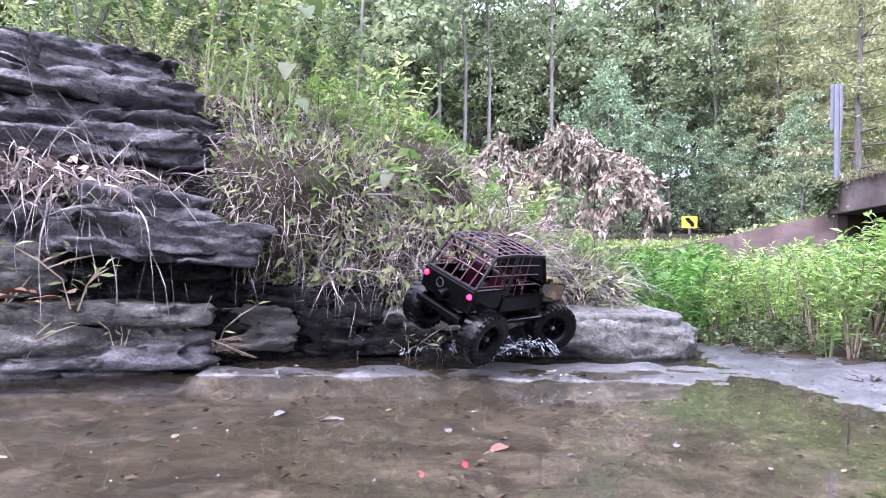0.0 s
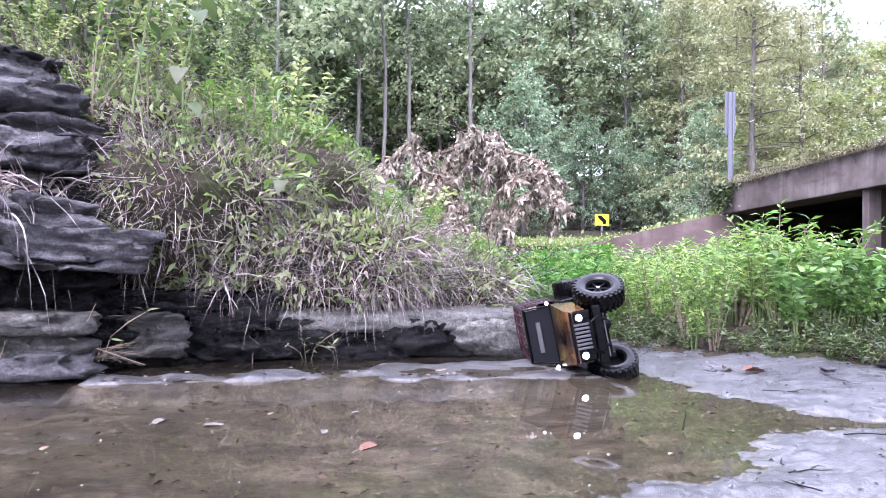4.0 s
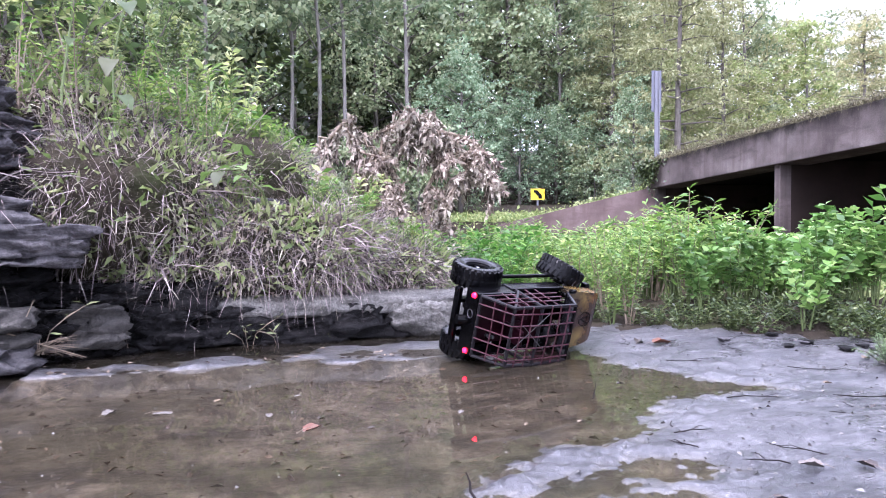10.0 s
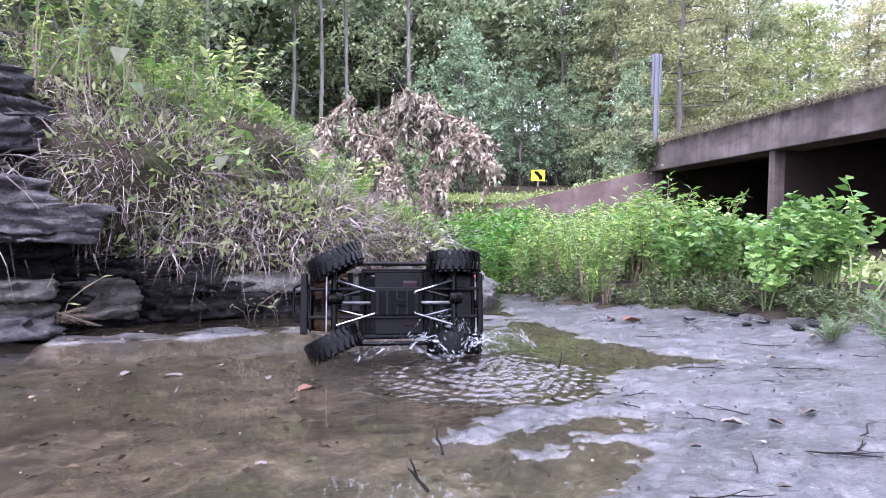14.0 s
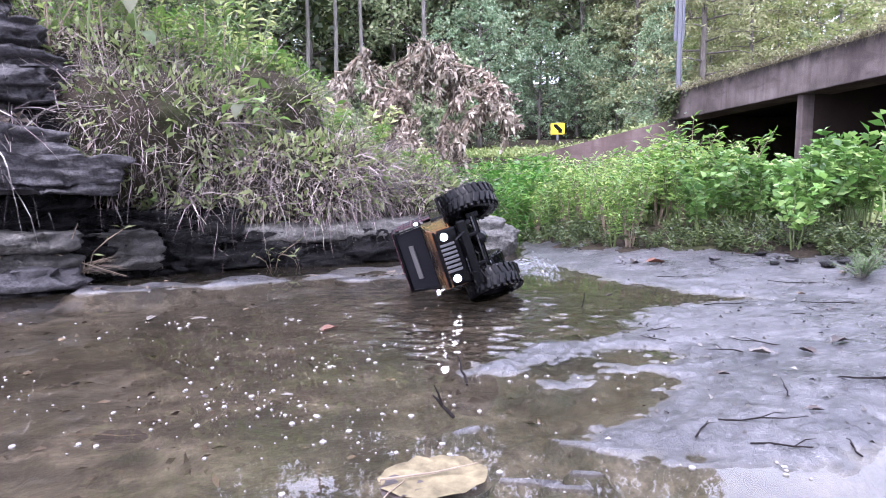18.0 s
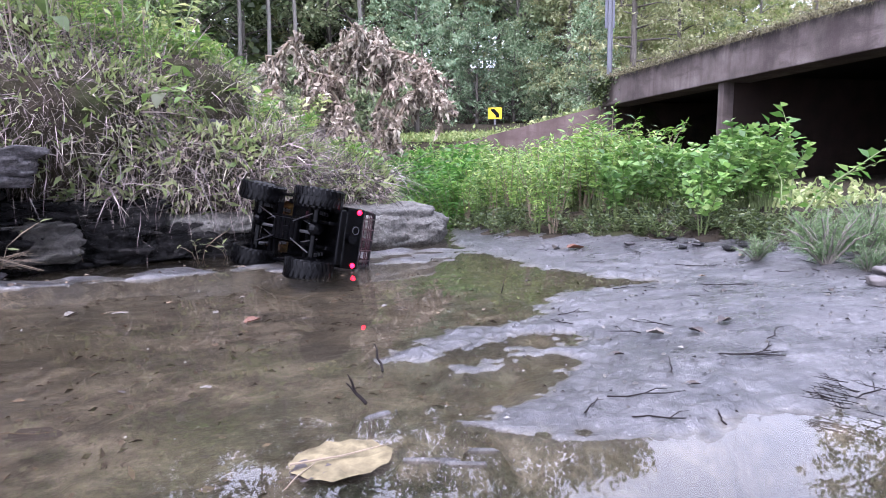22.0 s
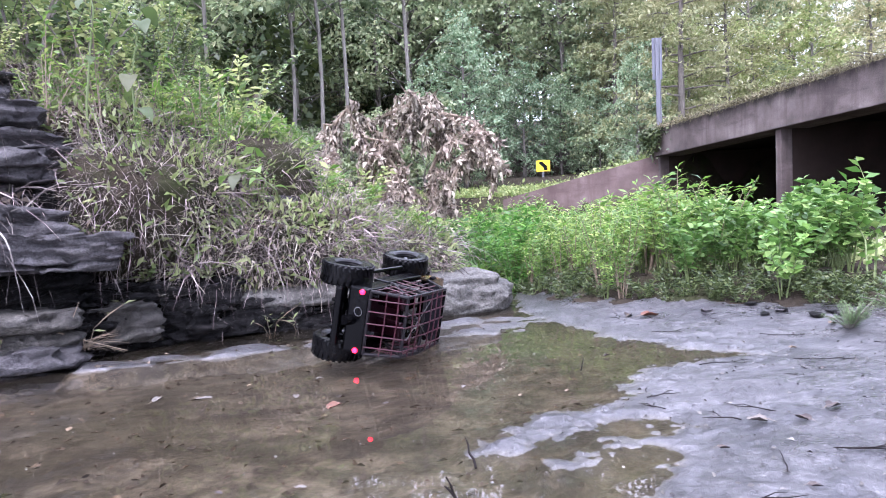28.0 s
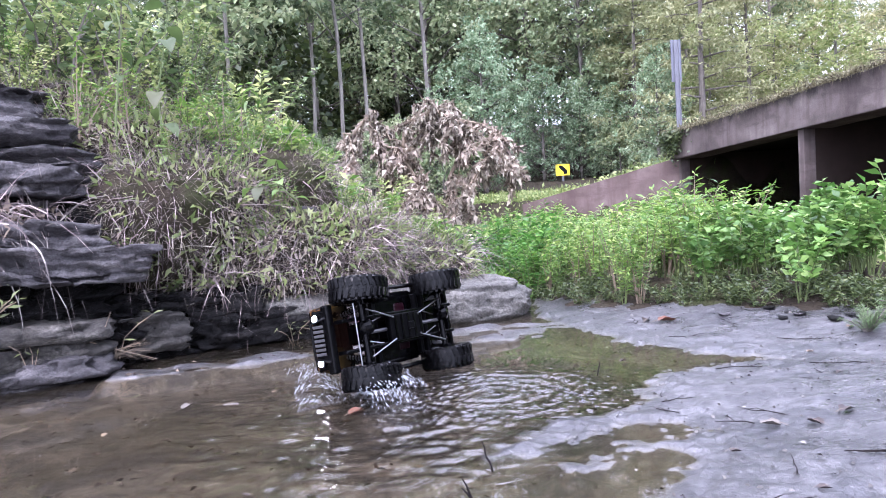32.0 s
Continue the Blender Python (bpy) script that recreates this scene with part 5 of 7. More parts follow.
    way = out + r.normal(size=out.shape) * 1.3
    k = r.permutation(len(at))
    a, b = k[:int(0.55 * len(k))], k[int(0.55 * len(k)):]
    ob = quads_mesh("turf_stalks", blade_quads(at[a], way[a], r.uniform(0.04, 0.18, len(a)), 0.0007 + 0.0020 * r.uniform(0, 1, len(a)) ** 3, r.uniform(-0.6, 3.4, len(a)), 4, r), STRAW)
    tagged(ob, "matted dead stalks covering the turf", "grass", kind="stuff")
    ob = quads_mesh("turf_roots", blade_quads(at[b], way[b], r.uniform(0.05, 0.22, len(b)), 0.0008 + 0.0024 * r.uniform(0, 1, len(b)) ** 3, r.uniform(-0.6, 3.0, len(b)), 4, r), ROOT)
    tagged(ob, "matted grey roots covering the turf", "roots", kind="stuff")
    k = r.choice(len(every), 14000)
    ob = quads_mesh("turf_litter", leaf_quads(every[k] + facing[k] * 0.015, facing[k] + r.normal(size=(len(k), 3)) * 1.3, r.uniform(0.008, 0.030, len(k)), 0.4, 0.3, r), LEAF_DEAD)
    tagged(ob, "curled dead leaves lying on the turf", "leaves", kind="stuff")
    k = r.choice(len(every), 9000)
    ob = quads_mesh("turf_shoots", leaf_quads(every[k] + facing[k] * 0.03, facing[k] + r.normal(size=(len(k), 3)) * 1.2 + np.array([0, 0, 0.5]), r.uniform(0.012, 0.05, len(k)), 0.3, 0.1, r), LEAF_LIME)
    tagged(ob, "yellow-green shoots growing through the dead turf", "plants", kind="stuff")
    # withered leaves fallen under the dead branches
    n = 3200
    x, y = r.normal(0.15, 0.55, n), r.uniform(4.3, 5.7, n)
    p = np.column_stack([x, y, land(x, y) + np.abs(r.normal(0, 0.08, n))])
    ob = quads_mesh("branch_litter", leaf_quads(p, r.normal(size=p.shape), r.uniform(0.03, 0.08, n), 0.5, 0.3, r), LEAF_DEAD)
    tagged(ob, "withered leaves fallen under the dead branches", "leaves", kind="stuff")
    # dead leaves among it
    p = bank_points(6500, -0.8, 1.25, 0.14, 0.85, r)
    p[:, 2] = np.maximum(p[:, 2], (0.36 - 0.17 * p[:, 0]) * (p[:, 0] < 0.95) * (p[:, 1] < 2.75)) + r.uniform(0, 0.09, len(p))
    ob = quads_mesh("leaf_litter", leaf_quads(p, r.normal(size=p.shape), r.uniform(0.012, 0.05, len(p)), 0.4, 0.25, r), LEAF_DEAD)
    tagged(ob, "withered leaves caught in the bank grass", "leaves", kind="stuff")
    # green and straw grass behind the slab and along the thicket
    p = bank_points(2600, 0.7, 1.3, 0.1, 1.2, r, 4.2)
    way = np.column_stack([r.normal(0, 0.35, (len(p), 2)), np.ones(len(p))])
    ob = quads_mesh("green_grass", blade_quads(p, way, r.uniform(0.05, 0.2, len(p)), 0.0018, r.uniform(0.4, 1.6, len(p)), 4, r), GRASS)
    tagged(ob, "thin green grass behind the slab", "grass", kind="stuff")
    # cover of vines and herbs between the thicket and the wood
    n = 42000
    x, y = r.uniform(-7, 3.6, n), 3.3 + 11.2 * r.uniform(0, 1, n) ** 1.4
    u, s = (x - CORNER[0]) * ALONG[0] + (y - CORNER[1]) * ALONG[1], (x - CORNER[0]) * INTO[0] + (y - CORNER[1]) * INTO[1]
    keep = ~((u > -0.1) & (s > -0.2)) & (inside(EDGE, x, y) > 0.4)
    x, y = x[keep], y[keep]
    p = np.column_stack([x, y, land(x, y) + np.abs(r.normal(0, 0.06, len(x)))])
    ob = quads_mesh("ground_cover", leaf_quads(p, np.column_stack([r.normal(0, 0.7, (len(p), 2)), r.uniform(0, 1, len(p))]), 0.034 * r.uniform(0.5, 1.6, len(p)) * (1 + y / 12), 0.5, 0.1, r), LEAF_LIME)
    tagged(ob, "light green herbs and vines covering the ground", "plants", kind="stuff")
    # grass on the embankment and along the bridge edge
    q = np.column_stack([r.uniform(-0.2, 9, 11000), -0.10 + 0.45 * r.uniform(0, 1, 11000) ** 1.6])
    p = np.column_stack([CORNER + q[:, :1] * ALONG + q[:, 1:] * INTO, 1.385 + 0.027 * q[:, 0]])
    way = np.column_stack([r.normal(-0.35, 0.6, (len(p), 2)), np.full(len(p), 0.7)])
    ob = quads_mesh("verge_grass", blade_quads(p, way, r.uniform(0.06, 0.22, len(p)), 0.004, r.uniform(0.8, 3.8, len(p)), 3, r), VERGE)
    tagged(ob, "dry grass fringe on top of the bridge edge", "grass", kind="stuff")
    # ivy that hangs over the corner of the bridge
    n = 900
    q = np.column_stack([r.normal(0.0, 0.16, n), -0.09 - np.abs(r.normal(0, 0.04, n))])
    p = np.column_stack([CORNER + q[:, :1] * ALONG + q[:, 1:] * INTO, 1.42 - np.abs(r.normal(0, 0.16, n))])
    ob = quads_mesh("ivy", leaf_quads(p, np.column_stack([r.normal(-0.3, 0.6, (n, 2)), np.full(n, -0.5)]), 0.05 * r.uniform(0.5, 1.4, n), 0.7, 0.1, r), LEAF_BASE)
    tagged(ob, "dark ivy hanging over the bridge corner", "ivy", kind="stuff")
    n = 9000
    x, y = r.uniform(-1.0, 4.2, n), r.uniform(10.0, 15, n)
    u, s = (x - CORNER[0]) * ALONG[0] + (y - CORNER[1]) * ALONG[1], (x - CORNER[0]) * INTO[0] + (y - CORNER[1]) * INTO[1]
    keep = (-0.59 * u + 0.807 * s > 0.25)
    x, y = x[keep], y[keep]
    p = np.column_stack([x, y, land(x, y)])
    way = np.column_stack([r.normal(0, 0.5, (len(p), 2)), np.ones(len(p))])
    ob = quads_mesh("embankment_grass", blade_quads(p, way, r.uniform(0.08, 0.22, len(p)), 0.008, r.uniform(0.6, 1.8, len(p)), 3, r), GRASS)
    tagged(ob, "green grass on the road embankment", "grass", kind="stuff")


def build_dead_branches():
    """Fallen branches with withered brown leaves still on them."""
    r = np.random.default_rng(91)
    for path, n in ((((0.0, 5.2, 0), (-0.2, 5.3, 0.5), (-0.4, 5.3, 0.85), (-0.62, 5.3, 1.05), (-0.82, 5.3, 1.25)), 260),
                    (((0.05, 5.3, 0), (-0.1, 5.35, 0.6), (-0.15, 5.3, 1.05), (0.1, 5.3, 1.2), (0.3, 5.3, 1.0)), 280),
                    (((0.45, 5.4, 0), (0.3, 5.4, 0.6), (0.35, 5.4, 1.1), (0.6, 5.3, 1.22), (0.85, 5.3, 1.1)), 300),
                    (((0.6, 5.4, 0), (0.7, 5.4, 0.7), (0.85, 5.4, 1.12), (1.1, 5.35, 1.0), (1.2, 5.3, 0.7)), 280),
                    (((0.35, 5.2, 0), (0.5, 5.2, 0.5), (0.4, 5.2, 0.85), (0.2, 5.2, 0.95)), 220),
                    (((0.1, 5.1, 0), (0.15, 5.1, 0.4), (-0.1, 5.1, 0.7), (-0.3, 5.1, 0.75)), 220),
                    (((0.55, 5.2, 0), (0.8, 5.2, 0.45), (0.95, 5.2, 0.75), (1.15, 5.2, 0.85)), 160),
                    (((0.3, 5.15, 0), (0.55, 5.1, 0.3), (0.5, 5.1, 0.6)), 200), (((-0.25, 5.2, 0), (-0.3, 5.2, 0.35), (-0.5, 5.2, 0.62)), 200),
                    (((0.0, 5.5, 0), (0.2, 5.5, 0.8), (0.5, 5.5, 1.25), (0.75, 5.5, 1.28)), 220), (((0.2, 5.0, 0), (0.3, 5.0, 0.35), (0.1, 4.95, 0.5)), 180)):
        top = thing("dead_branch", "fallen branch hung with withered grey-brown leaves", "branch", "dead branches")
        pts = [Vector(p) for p in path]
        pts[0].z = ground_at(pts[0].x, pts[0].y) - 0.02
        fine = []
        for a, b in zip(pts, pts[1:]):
            fine += [a.lerp(b, f) + Vector(r.normal(size=3)) * 0.03 for f in (0, 0.33, 0.66)]
        fine.append(pts[-1])
        sh = Shape().tube(fine, [0.022 * (1 - 0.85 * k / len(fine)) for k in range(len(fine))], 6)
        at = []
        for k in range(34):
            f = r.uniform(0.1, 1) * (len(fine) - 1.01)
            base = fine[int(f)].lerp(fine[int(f) + 1], f % 1)
            end = base + Vector((r.normal() * 0.10, r.normal() * 0.10, r.normal() * 0.10 - 0.12))
            Shape().tube([base, base.lerp(end, 0.6) + Vector((0, 0, 0.03)), end], [0.006, 0.004, 0.002], 4).link("twig", TWIG_TAN, top)
            at += [base.lerp(end, s) for s in r.uniform(0.05, 1.0, n // 5)]
        sh.link("limb", TWIG_TAN, top)
        at = np.array([tuple(p) for p in at])
        way = r.normal(size=at.shape) * 0.5 + np.array([0, 0, -0.8])
        half = len(at) // 2
        curled = blade_quads(at[:half], way[:half] + r.normal(size=(half, 3)) * 0.4, r.uniform(0.04, 0.11, half), r.uniform(0.008, 0.024, half), r.uniform(-2.5, 4.0, half), 3, r)
        flat = leaf_quads(at[half:], way[half:], 0.055 * r.uniform(0.45, 1.5, len(at) - half), 0.42, 0.25, r)
        tagged(quads_mesh("withered_foliage", np.concatenate([curled, flat]), LEAF_DEAD, top), kind="stuff")


build_weeds()
build_bank_plants()
build_grass()
build_dead_branches()


# ---- signs by the road ----
def build_signs():
    post = thing("sign_post", "galvanised steel post with a sign plate seen edge-on", "sign post")
    x, y = 3.56, 10.3
    post.matrix_basis = pose(x, y, 0, 0, 0, 12)
    steel = plain("galvanised steel", (0.15, 0.155, 0.175), 0.6, 0.3, 30, 0.15)
    Shape().box(-0.036, 0.036, -0.004, 0.004, 1.1, 2.79, 0.001).box(-0.036, -0.028, -0.03, 0.004, 1.1, 2.79, 0.001).box(0.028, 0.036, -0.03, 0.004, 1.1, 2.79, 0.001).link("post", steel, post)
    Shape().box(-0.078, 0.078, 0.008, 0.013, 2.18, 2.80, 0.002).link("sign_plate", plain("plate back", (0.12, 0.125, 0.15), 0.6, 0.2, 20, 0.12), post, "grey back of a narrow sign plate")
    for z in (2.3, 2.68):
        Shape().lathe([(0.001, -0.008), (0.009, -0.006), (0.009, 0.0), (0.001, 0.0)], 8, pose(0, -0.004, z), closed=False).link("bolt", steel, post)
    sign = thing("road_sign", "yellow road sign with a black arrow on a post", "sign")
    sign.matrix_basis = pose(2.24, 20.0, 0, 0, 0, 6)
    Shape().box(-0.21, 0.21, -0.004, 0.004, 1.42, 1.76, 0.003).link("panel", plain("yellow sign face", (0.82, 0.58, 0.02), 0.5, 0.0, 30, 0.08), sign, "yellow panel")
    Shape().add([(-0.12, -0.006, 1.72), (-0.02, -0.006, 1.72), (0.13, -0.006, 1.57), (0.13, -0.006, 1.46), (0.02, -0.006, 1.46), (0.02, -0.006, 1.52), (-0.12, -0.006, 1.66)], [[0, 1, 2, 3, 4, 5, 6]]).link("arrow", BLACK, sign, "black arrow")
    Shape().box(-0.03, 0.03, 0.006, 0.03, 0.9, 1.74, 0.003).link("post", steel, sign)


build_signs()


# ---- fallen leaves, twigs, pebbles, foam ----
TAN_LEAF = plain("wet tan leaf", (0.13, 0.095, 0.06), 0.45, grain=45, amount=0.9)
RUST_LEAF = plain("rust leaf", (0.085, 0.030, 0.014), 0.5, grain=60, amount=0.4)
PALE_LEAF = plain("bleached leaf", (0.085, 0.075, 0.065), 0.6, grain=60, amount=0.3)
DARK_LEAF = plain("rotten leaf", (0.03, 0.022, 0.02), 0.5, grain=60, amount=0.4)


def fallen_leaf(x, y, z, size, turn, mat, label, lobes=0, curl=0.25, long=0.6, seed=1, group="fallen leaves"):
    r = np.random.default_rng(seed)
    n = 26
    verts, faces = [(0, 0, 0)], []
    for ring in (0.5, 1.0):
        for k in range(n):
            a = 2 * math.pi * k / n
            rad = 0.5 * size * ring * (1 + (0.26 * abs(math.cos(lobes * a / 2)) - 0.15 if lobes else 0) + r.normal() * (0.035 if size > 0.09 else 0.075 if lobes else 0.05))
            px, py = math.cos(a) * rad, math.sin(a) * rad * long
            verts.append((px, py, curl * size * (abs(py) / (0.5 * size)) ** 1.5 * ring + r.normal() * 0.012 * size))
    for k in range(n):
        j = (k + 1) % n
        faces += [[0, 1 + k, 1 + j], [1 + k, 1 + n + k, 1 + n + j, 1 + j]]
    top = thing("fallen_leaf", label, "leaf", group)
    blade = linked("blade", verts, faces, mat, top, smooth=True)
    reach = -0.5 if size > 0.09 else -0.9
    Shape().tube([(reach * size, 0, 0.01 * size), (-0.5 * size, 0, 0.004), (0, 0, 0.003), (0.45 * size, 0, 0.006)], [0.012 * size, 0.012 * size, 0.01 * size, 0.004 * size], 5).link("stalk", TWIG_TAN, top)
    top.matrix_basis = pose(x, y, z, 0, 0, turn)
    return top


def twig(x, y, z, length, turn, mat, thick=0.002, seed=1, fork=True, label="thin dark twig lying on the wet rock", rise=0.0):
    r = np.random.default_rng(seed)
    top = thing("twig", label, "twig", "twigs on the rock")
    pts = [Vector((length * (f - 0.5), r.normal() * 0.03 * length, thick * 0.8 + rise * f + abs(r.normal()) * 0.015 * length)) for f in (0, 0.25, 0.5, 0.75, 1)]
    Shape().tube(pts, [thick, thick, thick * 0.9, thick * 0.7, thick * 0.4], 5).link("stick", mat, top)
    if fork:
        e = pts[2] + Vector((length * 0.3, length * r.uniform(-0.25, 0.25), 0.004 + rise))
        Shape().tube([pts[2], pts[2].lerp(e, 0.5) + Vector((0, 0, 0.003)), e], [thick * 0.7, thick * 0.6, thick * 0.3], 5).link("side_twig", mat, top)
    top.matrix_basis = pose(x, y, z, 0, 0, turn)
    return top


def pebble(x, y, size, mat, label, seed):
    ob = stratum((size, size * 0.75, size * 0.5), seed, mat, None, (x, y, ground_at(x, y) + size * 0.15), seed * 77, 0.25, size / 9, 4.0)
    ob.name = "pebble"
    tagged(ob, label, "stone", "stones by the pool")


def build_debris():
    r = np.random.default_rng(17)
    g = lambda x, y: max(0.001, ground_at(x, y) + 0.001)
    fallen_leaf(1.288, 0.872, 0.003, 0.100, 25, plain("rotting pale leaf", (0.105, 0.088, 0.052), 0.6, grain=45, amount=1.5, spec=0.1), "large pale rotting leaf awash in the pool", 0, 0.012, 0.8, 3)
    fallen_leaf(1.262, 0.852, 0.002, 0.045, 70, DARK_LEAF, "torn brown leaf stuck to the large pale one", 5, 0.03, 0.8, 9)
    fallen_leaf(1.02, 1.40, 0.002, 0.036, 60, RUST_LEAF, "orange-brown leaf floating in the pool", 0, 0.35, 0.6, 4)
    fallen_leaf(0.65, 1.45, 0.002, 0.028, 80, PALE_LEAF, "small bleached leaf floating in the pool", 0, 0.3, 0.7, 6)
    fallen_leaf(0.74, 1.46, 0.002, 0.032, 15, PALE_LEAF, "small bleached leaf floating in the pool", 0, 0.1, 0.5, 7)
    fallen_leaf(0.93, 0.94, -0.008, 0.06, 0, DARK_LEAF, "dark sodden leaf under water", 0, 0.1, 0.6, 8)
    for x, y, s, m, t in ((1.72, 2.13, 0.06, RUST_LEAF, 20), (1.67, 2.16, 0.05, DARK_LEAF, 70), (1.815, 1.285, 0.032, DARK_LEAF, 30), (1.76, 1.255, 0.03, DARK_LEAF, 120),
                          (1.705, 1.275, 0.035, PALE_LEAF, 160), (1.62, 1.16, 0.02, DARK_LEAF, 10), (1.55, 1.75, 0.02, DARK_LEAF, 30), (1.90, 1.5, 0.018, DARK_LEAF, 40),
                          (2.05, 1.42, 0.02, DARK_LEAF, 80), (1.95, 1.75, 0.02, TAN_LEAF, 5), (1.69, 1.06, 0.02, DARK_LEAF, 5), (2.1, 1.9, 0.025, TAN_LEAF, 25)):
        fallen_leaf(x, y, g(x, y) + 0.002, s * 0.8, t, m, "curled dead leaf on the wet rock slab", 3, 0.6, 0.55, int(x * 100))
    for k in range(7):
        x, y = -0.03 + 0.018 * k + r.normal() * 0.008, 1.475 + 0.016 * k + r.normal() * 0.006
        fallen_leaf(x, y, 0.146 + 0.012 * (k % 3), r.uniform(0.04, 0.07), r.uniform(0, 360), (RUST_LEAF, TAN_LEAF)[k % 2], "rust-brown dead leaf lying on the ledge", 3, 0.3, 0.6, 500 + k)
    for k in range(22):
        x, y = r.uniform(0.45, 1.45), r.uniform(0.75, 2.05)
        if float(inside(SHORE, np.array([x]), np.array([y]))[0]) < -0.05:
            fallen_leaf(x, y, 0.001, r.uniform(0.010, 0.024), r.uniform(0, 360), (PALE_LEAF, TAN_LEAF, DARK_LEAF, PALE_LEAF)[k % 4], "tiny leaf scrap floating on the pool", 0, 0.2, 0.5, 200 + k, "floating scraps")
    twig(1.277, 1.015, 0.002, 0.03, 150, TWIG, 0.0022, 1, True, "dark forked stick poking out of the pool", 0.02)
    twig(1.285, 1.15, 0.0, 0.05, 110, TWIG, 0.0018, 2, False, "thin stick poking out of the water", 0.025)
    twig(1.485, 1.64, 0.0, 0.03, 80, TWIG, 0.0014, 3, False, "thin stick poking out of the water", 0.025)
    for x, y, l, t in ((1.80, 1.15, 0.12, 4), (1.83, 1.17, 0.06, 55), (1.63, 0.965, 0.10, -4), (1.69, 0.975, 0.05, 80), (1.55, 0.99, 0.06, 60), (1.62, 1.02, 0.12, 12), (1.72, 1.33, 0.12, 150),
                       (1.66, 1.30, 0.07, 165), (1.60, 1.42, 0.08, 20), (1.78, 1.62, 0.16, -3), (1.95, 1.60, 0.14, 0), (2.02, 1.15, 0.10, -20), (2.10, 1.30, 0.12, 150), (2.2, 1.5, 0.12, -15),
                       (1.9, 1.05, 0.10, 30), (2.0, 1.85, 0.2, -5), (1.75, 1.95, 0.15, 3), (1.57, 1.36, 0.06, 140)):
        twig(x, y, g(x, y), l * 0.8, t, TWIG, 0.0010, int(1000 * x))
    # a dead fan of pale sprigs at the foot of the ledges, and a bare forked branch over it
    fan = thing("dead_sprig", "fan of pale dead sprigs at the waterline", "twig", "twigs on the rock")
    for k in range(16):
        a, l = r.uniform(-0.5, 0.7), r.uniform(0.05, 0.13)
        end = Vector((math.cos(a) * l, math.sin(a) * l - 0.02, r.uniform(-0.01, 0.045)))
        Shape().tube([(0, 0, 0), end * 0.55 + Vector((0, 0, 0.012)), end], [0.0008, 0.0006, 0.0003], 5).link("sprig", TWIG_TAN, fan)
        for f in (0.4, 0.6, 0.8):
            side = end * f + Vector((r.normal() * 0.012, r.normal() * 0.012, r.uniform(0.0, 0.02)))
            Shape().tube([end * f, side], [0.0004, 0.0002], 4).link("side_sprig", TWIG_TAN, fan)
    fan.matrix_basis = pose(0.225, 1.80, 0.030, 0, 0, 30)
    bare = thing("bare_branch", "thin bare forked branch leaning from the ledge to the water", "branch", "twigs on the rock")
    Shape().tube([(0, 0, 0), (0.05, 0.05, -0.035), (0.10, 0.11, -0.075), (0.17, 0.17, -0.115)], [0.0022, 0.002, 0.0016, 0.0009], 6).link("limb", TWIG_TAN, bare)
    for a, b in (((0.05, 0.05, -0.035), (0.10, 0.07, -0.01)), ((0.10, 0.11, -0.075), (0.16, 0.12, -0.06)), ((0.10, 0.07, -0.01), (0.12, 0.07, 0.03))):
        Shape().tube([a, b], [0.0012, 0.0006], 5).link("side_twig", TWIG_TAN, bare)
    bare.matrix_basis = pose(0.17, 1.66, 0.135)
    # a heap of thin dark twigs
    for k in range(22):
        x, y = 1.83 + r.normal() * 0.014, 1.005 + r.normal() * 0.012
        twig(x, y, g(x, y) + 0.0012 * k, r.uniform(0.015, 0.04), r.uniform(115, 165), TWIG, 0.0006, 300 + k, True, "dark twig in a small heap of twigs")
    for k in range(26):
        x, y = r.uniform(1.45, 2.3), r.uniform(1.0, 2.2)
        if float(inside(SHORE, np.array([x]), np.array([y]))[0]) > 0.03:
            twig(x, y, g(x, y), r.uniform(0.02, 0.09), r.uniform(0, 180), TWIG, 0.0009, 400 + k, False)
    for k in range(40):
        f = r.uniform(0, 1) ** 0.6
        x, y = 1.80 + 0.75 * f + r.normal() * 0.05, 2.20 - 0.42 * f + r.normal() * 0.05
        pebble(x, y, r.uniform(0.008, 0.028), (ROCK, ROCK_WET_SHADE, ROCK_WET_SHADE)[k % 3], "small rough stone at the edge of the weeds", 40 + k)
    for x, y, s in ((2.17, 1.48, 0.035), (2.22, 1.53, 0.05), (2.24, 1.44, 0.04), (2.30, 1.50, 0.05)):
        pebble(x, y, s, plain("pink-white stone", (0.07, 0.062, 0.06), 0.7, grain=50, amount=0.5), "pale pinkish stone on the slab", 90 + x)
    # grit and leaf crumbs strewn over the slab
    n = 5200
    x, y = r.uniform(1.4, 2.9, n), r.uniform(0.95, 2.5, n)
    keep = (inside(SHORE, x, y) > 0.0) & (inside(EDGE, x, y) < 0.05)
    x, y = x[keep], y[keep]
    p = np.column_stack([x, y, land(x, y) + 0.0012])
    ob = quads_mesh("slab_litter", leaf_quads(p, np.column_stack([r.normal(size=(len(p), 2)), np.full(len(p), 0.08)]), 0.002 + 0.009 * r.uniform(0, 1, len(p)) ** 3, 0.5, 0.2, r), leafy("leaf crumb", (0.008, 0.007, 0.006), (0.03, 0.026, 0.023), (0.22, 0.21, 0.205), 0.0, 0.6))
    tagged(ob, "dark grit and leaf crumbs on the wet slab", "litter", kind="stuff")
    # bubbles and specks on the water
    n = 420
    x, y = r.uniform(0.3, 1.6, n), r.uniform(0.7, 2.1, n)
    keep = inside(SHORE, x, y) < -0.01
    p = np.column_stack([x[keep], y[keep], np.full(keep.sum(), 0.0015)])
